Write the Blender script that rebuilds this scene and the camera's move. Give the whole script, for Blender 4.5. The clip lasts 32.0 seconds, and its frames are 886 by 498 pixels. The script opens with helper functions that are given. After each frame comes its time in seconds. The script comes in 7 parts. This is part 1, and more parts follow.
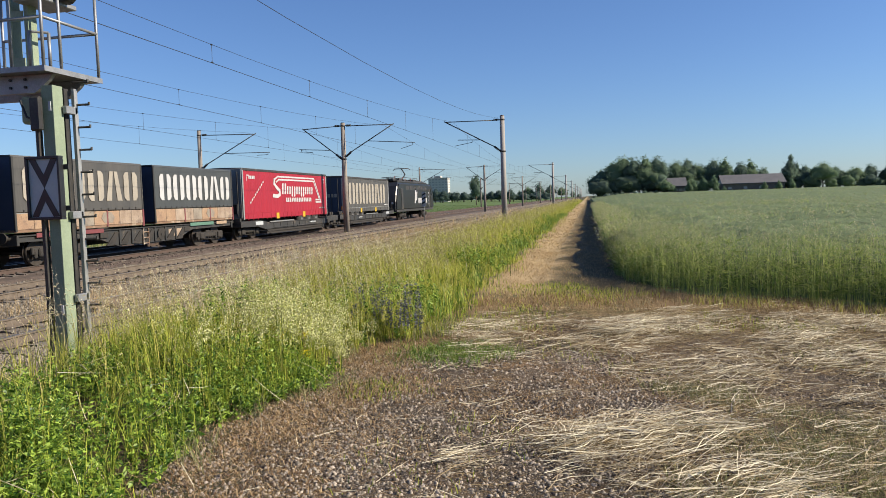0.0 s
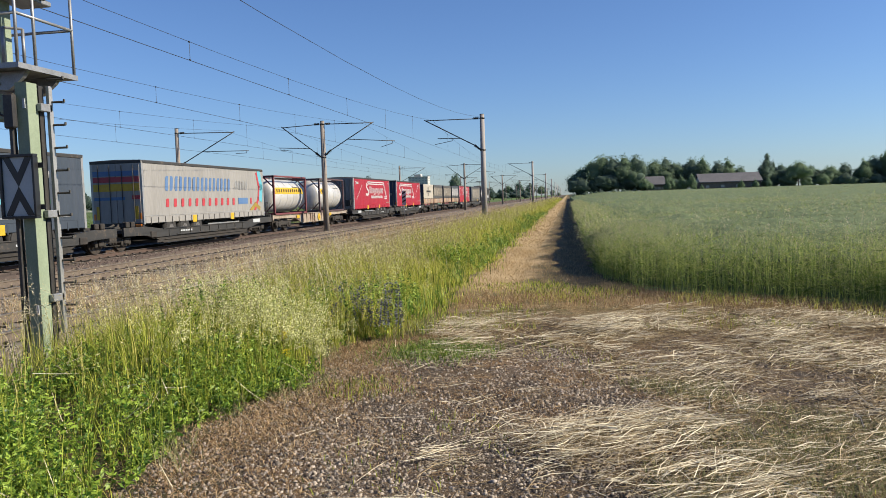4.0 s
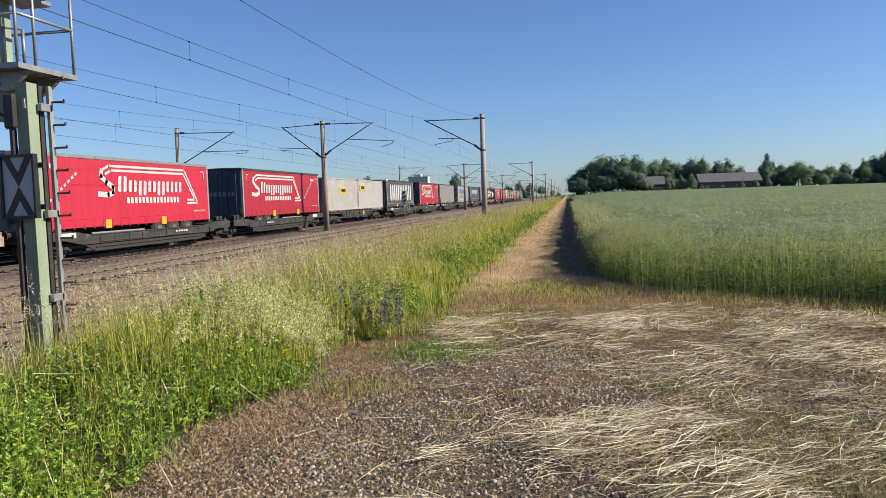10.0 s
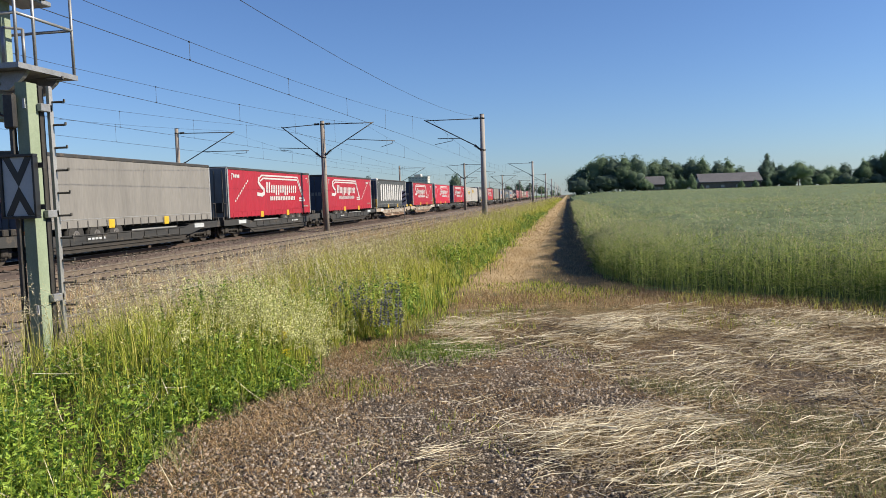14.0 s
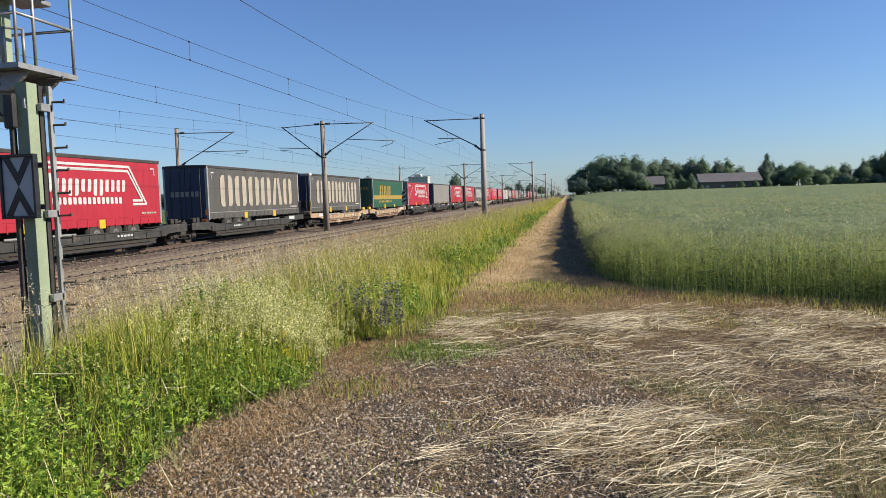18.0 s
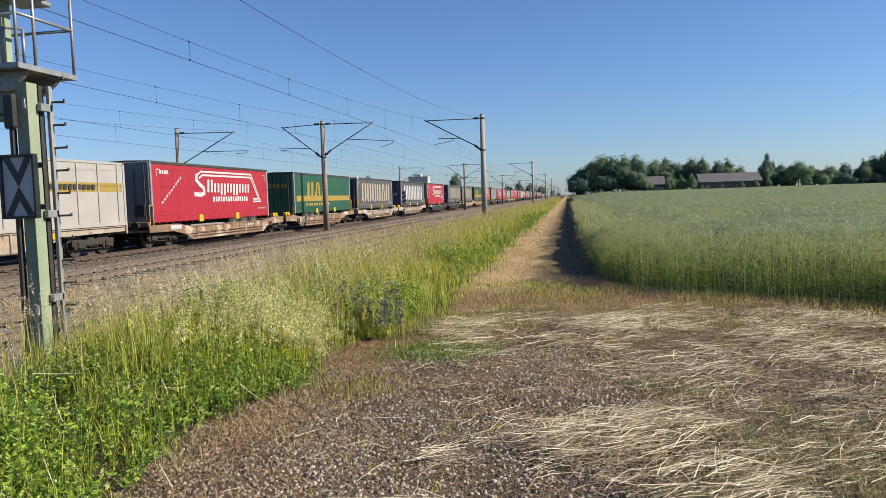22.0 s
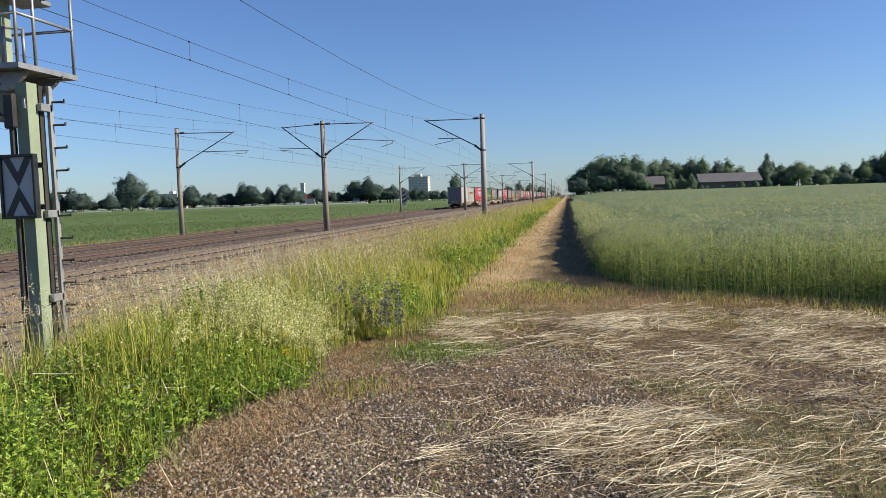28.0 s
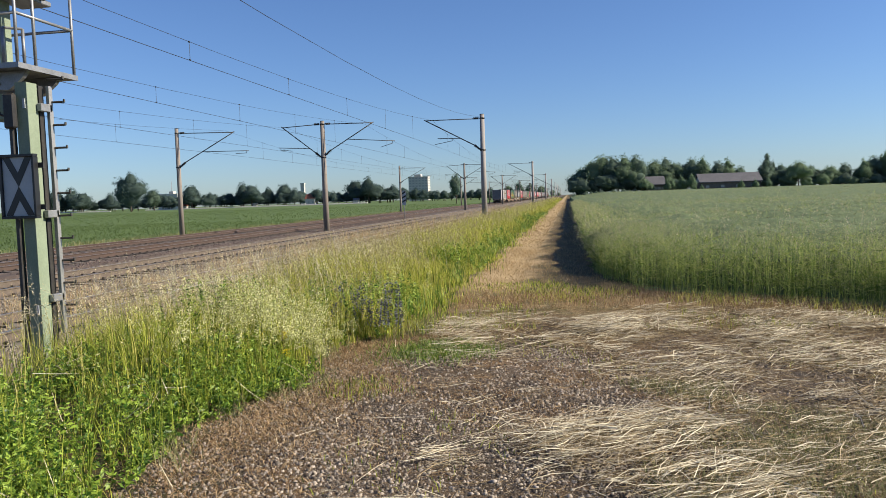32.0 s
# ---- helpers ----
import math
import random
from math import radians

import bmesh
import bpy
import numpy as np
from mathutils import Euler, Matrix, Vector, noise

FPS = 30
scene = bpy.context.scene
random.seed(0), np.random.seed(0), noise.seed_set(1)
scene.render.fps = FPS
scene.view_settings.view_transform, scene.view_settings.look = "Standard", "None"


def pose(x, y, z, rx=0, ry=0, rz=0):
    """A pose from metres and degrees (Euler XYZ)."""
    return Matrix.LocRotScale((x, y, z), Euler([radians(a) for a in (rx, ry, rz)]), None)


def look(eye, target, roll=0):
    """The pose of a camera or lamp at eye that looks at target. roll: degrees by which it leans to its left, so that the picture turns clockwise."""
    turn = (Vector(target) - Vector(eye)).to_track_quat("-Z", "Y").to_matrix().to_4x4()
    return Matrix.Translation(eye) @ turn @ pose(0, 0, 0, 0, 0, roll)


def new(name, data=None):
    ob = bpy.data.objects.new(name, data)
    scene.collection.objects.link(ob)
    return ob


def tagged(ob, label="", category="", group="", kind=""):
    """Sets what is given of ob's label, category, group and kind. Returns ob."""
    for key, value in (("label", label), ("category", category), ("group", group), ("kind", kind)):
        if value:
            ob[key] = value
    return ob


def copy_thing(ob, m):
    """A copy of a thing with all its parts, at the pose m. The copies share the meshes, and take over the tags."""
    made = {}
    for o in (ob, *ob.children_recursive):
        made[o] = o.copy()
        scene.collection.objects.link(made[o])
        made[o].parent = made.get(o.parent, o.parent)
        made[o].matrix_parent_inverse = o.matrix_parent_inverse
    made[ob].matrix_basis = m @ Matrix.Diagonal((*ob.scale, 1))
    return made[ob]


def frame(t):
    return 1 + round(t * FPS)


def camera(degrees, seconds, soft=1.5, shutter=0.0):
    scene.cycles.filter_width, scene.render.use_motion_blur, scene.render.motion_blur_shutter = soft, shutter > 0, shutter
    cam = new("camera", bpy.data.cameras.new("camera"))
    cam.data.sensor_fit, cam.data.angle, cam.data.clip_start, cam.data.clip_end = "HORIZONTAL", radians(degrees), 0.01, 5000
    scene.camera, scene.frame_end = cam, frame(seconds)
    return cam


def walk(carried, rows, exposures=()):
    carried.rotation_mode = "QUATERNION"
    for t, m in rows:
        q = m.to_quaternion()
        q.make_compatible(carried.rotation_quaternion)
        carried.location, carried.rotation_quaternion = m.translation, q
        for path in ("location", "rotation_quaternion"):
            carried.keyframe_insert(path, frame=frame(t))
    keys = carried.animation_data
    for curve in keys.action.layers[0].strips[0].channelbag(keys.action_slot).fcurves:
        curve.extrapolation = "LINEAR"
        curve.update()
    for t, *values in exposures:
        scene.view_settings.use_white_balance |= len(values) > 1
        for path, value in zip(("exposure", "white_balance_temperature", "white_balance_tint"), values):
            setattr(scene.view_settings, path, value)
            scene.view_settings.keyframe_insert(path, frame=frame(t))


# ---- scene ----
EYE = Vector((0.0, 0.0, 1.824))


def aim(yaw, pitch, roll):
    """Camera pose: yaw to the left of the line of the tracks, pitch upwards, degrees."""
    y, q = radians(yaw), radians(pitch)
    way = Vector((-math.sin(y) * math.cos(q), math.cos(y) * math.cos(q), math.sin(q)))
    return look(EYE, EYE + way, roll)


cam = camera(60.63, 32.0, soft=0.7)
walk(cam, [
    (0.0, aim(10.956, -3.652, -1.865)),
    (0.5, aim(10.225, -3.73, -1.88)),
    (1.0, aim(9.796, -3.764, -1.885)),
    (1.5, aim(9.545, -3.797, -1.89)),
    (2.0, aim(9.468, -3.812, -1.89)),
    (2.5, aim(9.465, -3.812, -1.89)),
    (32.0, aim(9.465, -3.812, -1.89)),
])

# ---- light ----
SUN_EL, SUN_AZ = 30.5, 3.0  # height; degrees from +x towards +y
world = bpy.data.worlds.new("sky")
scene.world = world
world.use_nodes = True
wn = world.node_tree
sky = wn.nodes.new("ShaderNodeTexSky")
sky.sky_type = "NISHITA"
sky.sun_disc = False
sky.sun_elevation = radians(SUN_EL)
sky.sun_rotation = radians(90 - SUN_AZ)
sky.air_density, sky.dust_density, sky.ozone_density = 1.0, 0.3, 2.8
bg = wn.nodes["Background"]
bg.inputs["Strength"].default_value = 0.054
tint = wn.nodes.new("ShaderNodeHueSaturation")
tint.inputs["Saturation"].default_value = 1.0
blue = wn.nodes.new("ShaderNodeMix")
blue.data_type, blue.blend_type = "RGBA", "MULTIPLY"
blue.inputs["Factor"].default_value = 1.0
blue.inputs["B"].default_value = (0.79, 0.98, 1.34, 1)
wn.links.new(sky.outputs[0], tint.inputs["Color"])
wn.links.new(tint.outputs[0], blue.inputs["A"])
wn.links.new(blue.outputs["Result"], bg.inputs["Color"])
sun = new("sun", bpy.data.lights.new("sun", "SUN"))
sun.data.energy, sun.data.angle, sun.data.color = 5.0, radians(0.53), (1.0, 0.885, 0.70)
e, a = radians(SUN_EL), radians(SUN_AZ)
sun.matrix_world = look((60, 0, 60), Vector((60, 0, 60)) - Vector((math.cos(e) * math.cos(a), math.cos(e) * math.sin(a), math.sin(e))))
scene.view_settings.exposure = 0.86


# ---- materials ----
def mat(name, c1, c2=None, scale=2.0, rough=0.7, metal=0.0, bump=0.0, fine=0.0, fine_scale=40.0, spots=None,
        spot_scale=1.2, spot_at=0.62, rand=0.0, island=False, leaf=0.0, stretch=(1, 1, 1), spec=0.5, bump_scale=None):
    """Procedural surface: two colours mixed by a coarse noise, fine grain in value, optional stains, per-piece variation."""
    m = bpy.data.materials.new(name)
    m.use_nodes = True
    nt = m.node_tree
    N, L = nt.nodes, nt.links
    out, p = N["Material Output"], N["Principled BSDF"]
    p.inputs["Roughness"].default_value, p.inputs["Metallic"].default_value = rough, metal
    p.inputs["Specular IOR Level"].default_value = spec
    tc, mp = N.new("ShaderNodeTexCoord"), N.new("ShaderNodeMapping")
    mp.inputs["Scale"].default_value = stretch
    L.new(tc.outputs["Object"], mp.inputs["Vector"])

    def noise_node(s, d=4, r=0.6):
        n = N.new("ShaderNodeTexNoise")
        n.inputs["Scale"].default_value, n.inputs["Detail"].default_value, n.inputs["Roughness"].default_value = s, d, r
        L.new(mp.outputs["Vector"], n.inputs["Vector"])
        return n

    n1 = noise_node(scale)
    ramp = N.new("ShaderNodeValToRGB")
    ramp.color_ramp.elements[0].position, ramp.color_ramp.elements[1].position = 0.32, 0.68
    ramp.color_ramp.elements[0].color = (*[0.77 * v for v in c1], 1)
    ramp.color_ramp.elements[1].color = (*[0.77 * v for v in (c2 or c1)], 1)
    if island or rand:
        pick = N.new("ShaderNodeNewGeometry") if island else N.new("ShaderNodeObjectInfo")
        pick_out = pick.outputs["Random Per Island"] if island else pick.outputs["Random"]
        blend = N.new("ShaderNodeMath")
        blend.operation = "MULTIPLY_ADD"
        w = rand or 0.6
        blend.inputs[1].default_value = w
        add = N.new("ShaderNodeMath")
        add.operation = "MULTIPLY"
        add.inputs[1].default_value = 1 - w
        L.new(n1.outputs["Fac"], add.inputs[0])
        L.new(pick_out, blend.inputs[0])
        L.new(add.outputs[0], blend.inputs[2])
        L.new(blend.outputs[0], ramp.inputs["Fac"])
    else:
        L.new(n1.outputs["Fac"], ramp.inputs["Fac"])
    col = ramp.outputs["Color"]
    if spots:
        n3 = noise_node(spot_scale, 6, 0.7)
        r3 = N.new("ShaderNodeValToRGB")
        r3.color_ramp.elements[0].position, r3.color_ramp.elements[1].position = spot_at, spot_at + 0.12
        mx = N.new("ShaderNodeMix")
        mx.data_type = "RGBA"
        mx.inputs["B"].default_value = (*[0.77 * v for v in spots], 1)
        L.new(n3.outputs["Fac"], r3.inputs["Fac"])
        L.new(r3.outputs["Color"], mx.inputs["Factor"])
        L.new(col, mx.inputs["A"])
        col = mx.outputs["Result"]
    n2 = None
    if fine:
        n2 = noise_node(fine_scale, 3, 0.6)
        mr = N.new("ShaderNodeMapRange")
        mr.inputs["From Min"].default_value, mr.inputs["From Max"].default_value = 0.3, 0.7
        mr.inputs["To Min"].default_value, mr.inputs["To Max"].default_value = 1 - fine, 1 + fine
        hv = N.new("ShaderNodeHueSaturation")
        L.new(n2.outputs["Fac"], mr.inputs["Value"])
        L.new(mr.outputs["Result"], hv.inputs["Value"])
        L.new(col, hv.inputs["Color"])
        col = hv.outputs["Color"]
    L.new(col, p.inputs["Base Color"])
    if bump:
        bs = noise_node(bump_scale or fine_scale, 5, 0.65)
        b = N.new("ShaderNodeBump")
        b.inputs["Strength"].default_value, b.inputs["Distance"].default_value = min(1.0, bump * 10), bump
        L.new(bs.outputs["Fac"], b.inputs["Height"])
        L.new(b.outputs["Normal"], p.inputs["Normal"])
    if leaf:
        tr = N.new("ShaderNodeBsdfTranslucent")
        ms = N.new("ShaderNodeMixShader")
        ms.inputs["Fac"].default_value = leaf
        L.new(col, tr.inputs["Color"])
        L.new(p.outputs[0], ms.inputs[1])
        L.new(tr.outputs[0], ms.inputs[2])
        L.new(ms.outputs[0], out.inputs["Surface"])
    return m


M_CONC = mat("mast_concrete", (0.32, 0.28, 0.25), (0.23, 0.20, 0.175), 3, 0.85, fine=0.15, bump=0.002, stretch=(1, 1, 0.15), spots=(0.14, 0.12, 0.10), spot_scale=2.5)
M_CONC_G = mat("grey_mast_concrete", (0.37, 0.345, 0.33), (0.28, 0.26, 0.25), 3, 0.75, fine=0.12, bump=0.002, stretch=(1, 1, 0.15), spots=(0.20, 0.18, 0.165), spot_scale=2.5)
M_STEEL_D = mat("dark_fittings", (0.05, 0.05, 0.052), (0.09, 0.085, 0.08), 4, 0.55, 0.6, fine=0.2)
M_WIRE = mat("wire", (0.05, 0.055, 0.06), (0.08, 0.08, 0.08), 4, 0.5, 0.7)
M_GALV = mat("galvanised_steel", (0.36, 0.37, 0.39), (0.26, 0.27, 0.285), 6, 0.5, 0.55, fine=0.12, fine_scale=60)
M_POST = mat("green_paint", (0.27, 0.33, 0.235), (0.22, 0.275, 0.19), 2.5, 0.55, fine=0.12, spots=(0.16, 0.19, 0.13), spot_scale=4, spot_at=0.66)
M_RAIL_T = mat("rail_running_surface", (0.42, 0.38, 0.34), (0.30, 0.27, 0.24), 3, 0.35, 0.8)
M_RAIL2 = mat("dark_rusty_rail", (0.092, 0.058, 0.046), (0.062, 0.042, 0.034), 5, 0.85, fine=0.2)
M_CLIP = mat("rail_clip_steel", (0.10, 0.08, 0.066), (0.065, 0.054, 0.046), 5, 0.8, fine=0.2)
M_RAIL = mat("rusty_rail", (0.170, 0.138, 0.110), (0.118, 0.092, 0.072), 5, 0.85, fine=0.2)
M_SLEEPER = mat("sleeper_concrete", (0.177, 0.155, 0.133), (0.125, 0.104, 0.088), 3, 0.9, fine=0.2, rand=0.5, bump=0.003)
M_BED2 = mat("old_ballast_bed", (0.125, 0.092, 0.075), (0.08, 0.058, 0.048), 1.2, 0.95, fine=0.45, fine_scale=16, bump=0.03)
M_BED = mat("ballast_bed", (0.191, 0.158, 0.114), (0.127, 0.104, 0.076), 1.2, 0.95, fine=0.45, fine_scale=16, bump=0.03, spots=(0.22, 0.18, 0.12), spot_scale=0.5)
M_STONE = mat("ballast_stone", (0.313, 0.275, 0.221), (0.121, 0.096, 0.071), 3, 0.9, island=True, fine=0.2)
M_STONE2 = mat("dark_ballast_stone", (0.165, 0.122, 0.104), (0.068, 0.048, 0.040), 3, 0.9, island=True, fine=0.2)
M_GRAVEL = mat("gravel_stone", (0.47, 0.40, 0.32), (0.058, 0.045, 0.035), 3, 0.9, island=True, fine=0.2)
M_PEBBLE = mat("pale_pebble", (0.52, 0.47, 0.41), (0.36, 0.31, 0.27), 3, 0.85, island=True, fine=0.15, fine_scale=90)
M_BLACKP = mat("black_paint", (0.012, 0.013, 0.016), (0.02, 0.021, 0.024), 3, 0.4, fine=0.1)
M_REFL = mat("reflective_white", (0.50, 0.53, 0.56), (0.44, 0.47, 0.50), 5, 0.45, fine=0.06)
M_LOCO = mat("loco_black", (0.018, 0.019, 0.022), (0.028, 0.028, 0.03), 1.0, 0.3, fine=0.1)
M_GLASS = mat("dark_glass", (0.02, 0.025, 0.03), (0.03, 0.035, 0.04), 1, 0.08)
M_RUBBER = mat("tyre_rubber", (0.022, 0.022, 0.023), (0.04, 0.038, 0.036), 6, 0.85, fine=0.2)
M_RIM = mat("wheel_rim", (0.208, 0.203, 0.198), (0.109, 0.099, 0.095), 8, 0.5, 0.4, fine=0.2)
M_WHEEL = mat("rail_wheel", (0.052, 0.042, 0.036), (0.084, 0.070, 0.059), 5, 0.6, 0.5, fine=0.2)
M_BOGIE = mat("bogie_grime", (0.019, 0.017, 0.015), (0.035, 0.029, 0.025), 4, 0.8, fine=0.3, spots=(0.12, 0.09, 0.07), spot_scale=6)
M_WAGON_D = mat("wagon_dark_grey", (0.023, 0.024, 0.025), (0.036, 0.035, 0.034), 1.2, 0.65, fine=0.2, spots=(0.11, 0.085, 0.065), spot_scale=2.5, spot_at=0.56)
M_WAGON_W = mat("wagon_cream_rust", (0.385, 0.344, 0.292), (0.278, 0.219, 0.166), 0.9, 0.7, fine=0.18, spots=(0.17, 0.09, 0.06), spot_scale=1.6, spot_at=0.53)
M_WAGON_R = mat("wagon_brown_rust", (0.178, 0.102, 0.064), (0.242, 0.160, 0.109), 0.8, 0.8, fine=0.2, spots=(0.48, 0.41, 0.33), spot_scale=0.8, spot_at=0.53)
M_WAGON_O = mat("wagon_faded_orange", (0.317, 0.203, 0.122), (0.378, 0.297, 0.216), 0.8, 0.75, fine=0.2, spots=(0.16, 0.09, 0.06), spot_scale=1.6, spot_at=0.55)
M_YELLOW = mat("yellow_paint", (0.612, 0.408, 0.025), (0.527, 0.323, 0.017), 6, 0.5, fine=0.1)
M_ORANGE = mat("orange_lamp", (0.70, 0.22, 0.03), (0.60, 0.18, 0.03), 4, 0.35)
CURT = dict(rough=0.5, fine=0.11, fine_scale=9, stretch=(1, 1.6, 0.25), bump=0.006, bump_scale=3.2)
M_RED = mat("red_curtain", (0.354, 0.013, 0.030), (0.297, 0.011, 0.026), 0.6, **CURT)
M_REDB = mat("bright_red_curtain", (0.474, 0.015, 0.042), (0.413, 0.013, 0.039), 0.6, **CURT)
M_ANTH = mat("anthracite_curtain", (0.063, 0.069, 0.071), (0.048, 0.053, 0.056), 0.6, **CURT)
M_ANTHW = mat("weathered_anthracite_curtain", (0.092, 0.087, 0.081), (0.061, 0.060, 0.058), 0.7, **CURT)
M_GREYC = mat("weathered_grey_curtain", (0.229, 0.221, 0.210), (0.175, 0.169, 0.161), 0.6, **CURT)
M_SILVER = mat("silver_curtain", (0.312, 0.305, 0.294), (0.252, 0.246, 0.237), 0.6, **CURT)
M_NAVY = mat("navy_curtain", (0.035, 0.05, 0.072), (0.05, 0.062, 0.085), 0.6, **CURT)
M_GREEN = mat("green_curtain", (0.010, 0.071, 0.035), (0.016, 0.082, 0.043), 0.5, **CURT)
M_CREAM = mat("cream_curtain", (0.474, 0.443, 0.379), (0.388, 0.355, 0.300), 0.8, spots=(0.34, 0.29, 0.22), spot_scale=1.1, spot_at=0.64, **CURT)
M_WHITEB = mat("white_container_paint", (0.375, 0.368, 0.360), (0.315, 0.306, 0.295), 0.8, 0.55, fine=0.08, spots=(0.45, 0.37, 0.29), spot_scale=2.2, spot_at=0.68)
M_ALU = mat("aluminium_edge", (0.50, 0.50, 0.49), (0.38, 0.38, 0.38), 3, 0.45, 0.6, fine=0.12)
M_DOORD = mat("dark_blue_rear_door", (0.024, 0.036, 0.075), (0.034, 0.046, 0.088), 1.2, 0.5, fine=0.15)
M_DOORG = mat("grey_front_wall", (0.208, 0.216, 0.224), (0.160, 0.164, 0.168), 1.2, 0.55, fine=0.12)
M_WHITE = mat("white_print", (0.512, 0.513, 0.527), (0.459, 0.461, 0.470), 2, 0.55, fine=0.06)
M_BEIGE = mat("faded_beige_print", (0.385, 0.35, 0.295), (0.295, 0.265, 0.225), 1.2, 0.6, fine=0.1)
M_GOLD = mat("gold_print", (0.334, 0.230, 0.029), (0.265, 0.190, 0.040), 1.2, 0.6, fine=0.1)
M_BLUEP = mat("blue_print", (0.075, 0.158, 0.338), (0.098, 0.188, 0.360), 2, 0.55)
M_REDP = mat("red_print", (0.440, 0.040, 0.056), (0.384, 0.040, 0.056), 2, 0.55)
M_CYANP = mat("cyan_print", (0.096, 0.384, 0.480), (0.120, 0.400, 0.496), 2, 0.55)
M_BLACKT = mat("black_print", (0.02, 0.02, 0.022), (0.035, 0.033, 0.03), 3, 0.6)
M_DPLANK = mat("grubby_cream_boards", (0.40, 0.32, 0.25), (0.25, 0.18, 0.13), 1.5, 0.75, fine=0.25, spots=(0.15, 0.11, 0.09), spot_scale=2.6, spot_at=0.55)
M_DPLANKO = mat("orange_tan_boards", (0.37, 0.25, 0.155), (0.28, 0.175, 0.115), 1.5, 0.75, fine=0.25, spots=(0.15, 0.10, 0.08), spot_scale=2.6, spot_at=0.56)
M_DPLANKG = mat("greyed_boards", (0.30, 0.26, 0.21), (0.20, 0.165, 0.135), 1.5, 0.8, fine=0.25, spots=(0.12, 0.10, 0.085), spot_scale=2.6, spot_at=0.55)
M_PLATEG = mat("faded_green_plate", (0.07, 0.17, 0.13), (0.10, 0.20, 0.15), 2, 0.7, fine=0.2, spots=(0.16, 0.11, 0.08), spot_scale=3)
M_TANK = mat("tank_steel", (0.70, 0.70, 0.69), (0.56, 0.56, 0.56), 1.0, 0.36, 0.25, fine=0.08, spots=(0.42, 0.39, 0.35), spot_scale=1.3, spot_at=0.64)
M_FRAMER = mat("maroon_frame", (0.19, 0.045, 0.05), (0.15, 0.04, 0.045), 3, 0.6, fine=0.15)
M_FRAMED = mat("dark_maroon_frame", (0.10, 0.05, 0.055), (0.075, 0.045, 0.05), 3, 0.6, fine=0.15)


# ---- mesh helpers ----
class Geo:
    """Gathers simple solids into one bmesh."""

    def __init__(self):
        self.bm = bmesh.new()

    def box(self, x0, x1, y0, y1, z0, z1, b=0.0):
        r = bmesh.ops.create_cube(self.bm, size=1.0)
        for v in r["verts"]:
            v.co = Vector(((x0 + x1) / 2 + v.co.x * (x1 - x0), (y0 + y1) / 2 + v.co.y * (y1 - y0), (z0 + z1) / 2 + v.co.z * (z1 - z0)))
        if b:
            es = list({ed for v in r["verts"] for ed in v.link_edges})
            bmesh.ops.bevel(self.bm, geom=es, offset=b, segments=1, affect="EDGES")
        return self

    def tube(self, p0, p1, r0, r1=None, n=8):
        p0, p1 = Vector(p0), Vector(p1)
        r1 = r0 if r1 is None else r1
        d = p1 - p0
        q = d.to_track_quat("Z", "Y")
        rings = []
        for p, r in ((p0, r0), (p1, r1)):
            rings.append([self.bm.verts.new(p + q @ Vector((r * math.cos(2 * math.pi * k / n), r * math.sin(2 * math.pi * k / n), 0))) for k in range(n)])
        for k in range(n):
            f = self.bm.faces.new((rings[0][k], rings[0][(k + 1) % n], rings[1][(k + 1) % n], rings[1][k]))
            f.smooth = n > 6
        self.bm.faces.new(rings[0][::-1])
        self.bm.faces.new(rings[1])
        return self

    def wheel(self, c, r, w, n=20, axis="x"):
        c = Vector(c)
        d = Vector((w / 2, 0, 0))
        return self.tube(c - d, c + d, r, r, n)

    def prism(self, pts, axis, a0, a1):
        """Extrudes a closed outline. axis 'x': pts are (y, z); 'y': (x, z); 'z': (x, y)."""
        def at(p, t):
            return {"x": (t, p[0], p[1]), "y": (p[0], t, p[1]), "z": (p[0], p[1], t)}[axis]
        A = [self.bm.verts.new(at(p, a0)) for p in pts]
        B = [self.bm.verts.new(at(p, a1)) for p in pts]
        n = len(pts)
        for k in range(n):
            self.bm.faces.new((A[k], A[(k + 1) % n], B[(k + 1) % n], B[k]))
        self.bm.faces.new(A[::-1])
        self.bm.faces.new(B)
        return self

    def strip(self, pts, w, x, t):
        """A flat band of width w along a broken line of (y, z) points on the plane x, t thick."""
        for (y0, z0), (y1, z1) in zip(pts, pts[1:]):
            d = Vector((y1 - y0, z1 - z0)).normalized()
            nrm = Vector((-d.y, d.x)) * w / 2
            ex = d * w * 0.35
            a = Vector((y0, z0)) - ex
            c = Vector((y1, z1)) + ex
            self.prism([tuple(a + nrm), tuple(a - nrm), tuple(c - nrm), tuple(c + nrm)], "x", x, x + t)
        return self

    def mesh(self, name):
        bmesh.ops.recalc_face_normals(self.bm, faces=self.bm.faces)
        me = bpy.data.meshes.new(name)
        self.bm.to_mesh(me)
        self.bm.free()
        return me


def part(name, g, material, parent, label="", at=None):
    """Links a Geo (or a mesh) as one mesh object under a thing or a part."""
    me = g.mesh(name) if isinstance(g, Geo) else g
    if material and not me.materials:
        me.materials.append(material)
    ob = new(name, me)
    ob.parent = parent
    if at is not None:
        ob.matrix_basis = at
    if label:
        tagged(ob, label)
    return ob


def thing(name, label, category, group="", kind="", at=None):
    ob = new(name)
    ob.empty_display_size = 0.3
    tagged(ob, label, category, group, kind)
    if at is not None:
        ob.matrix_basis = at
    return ob


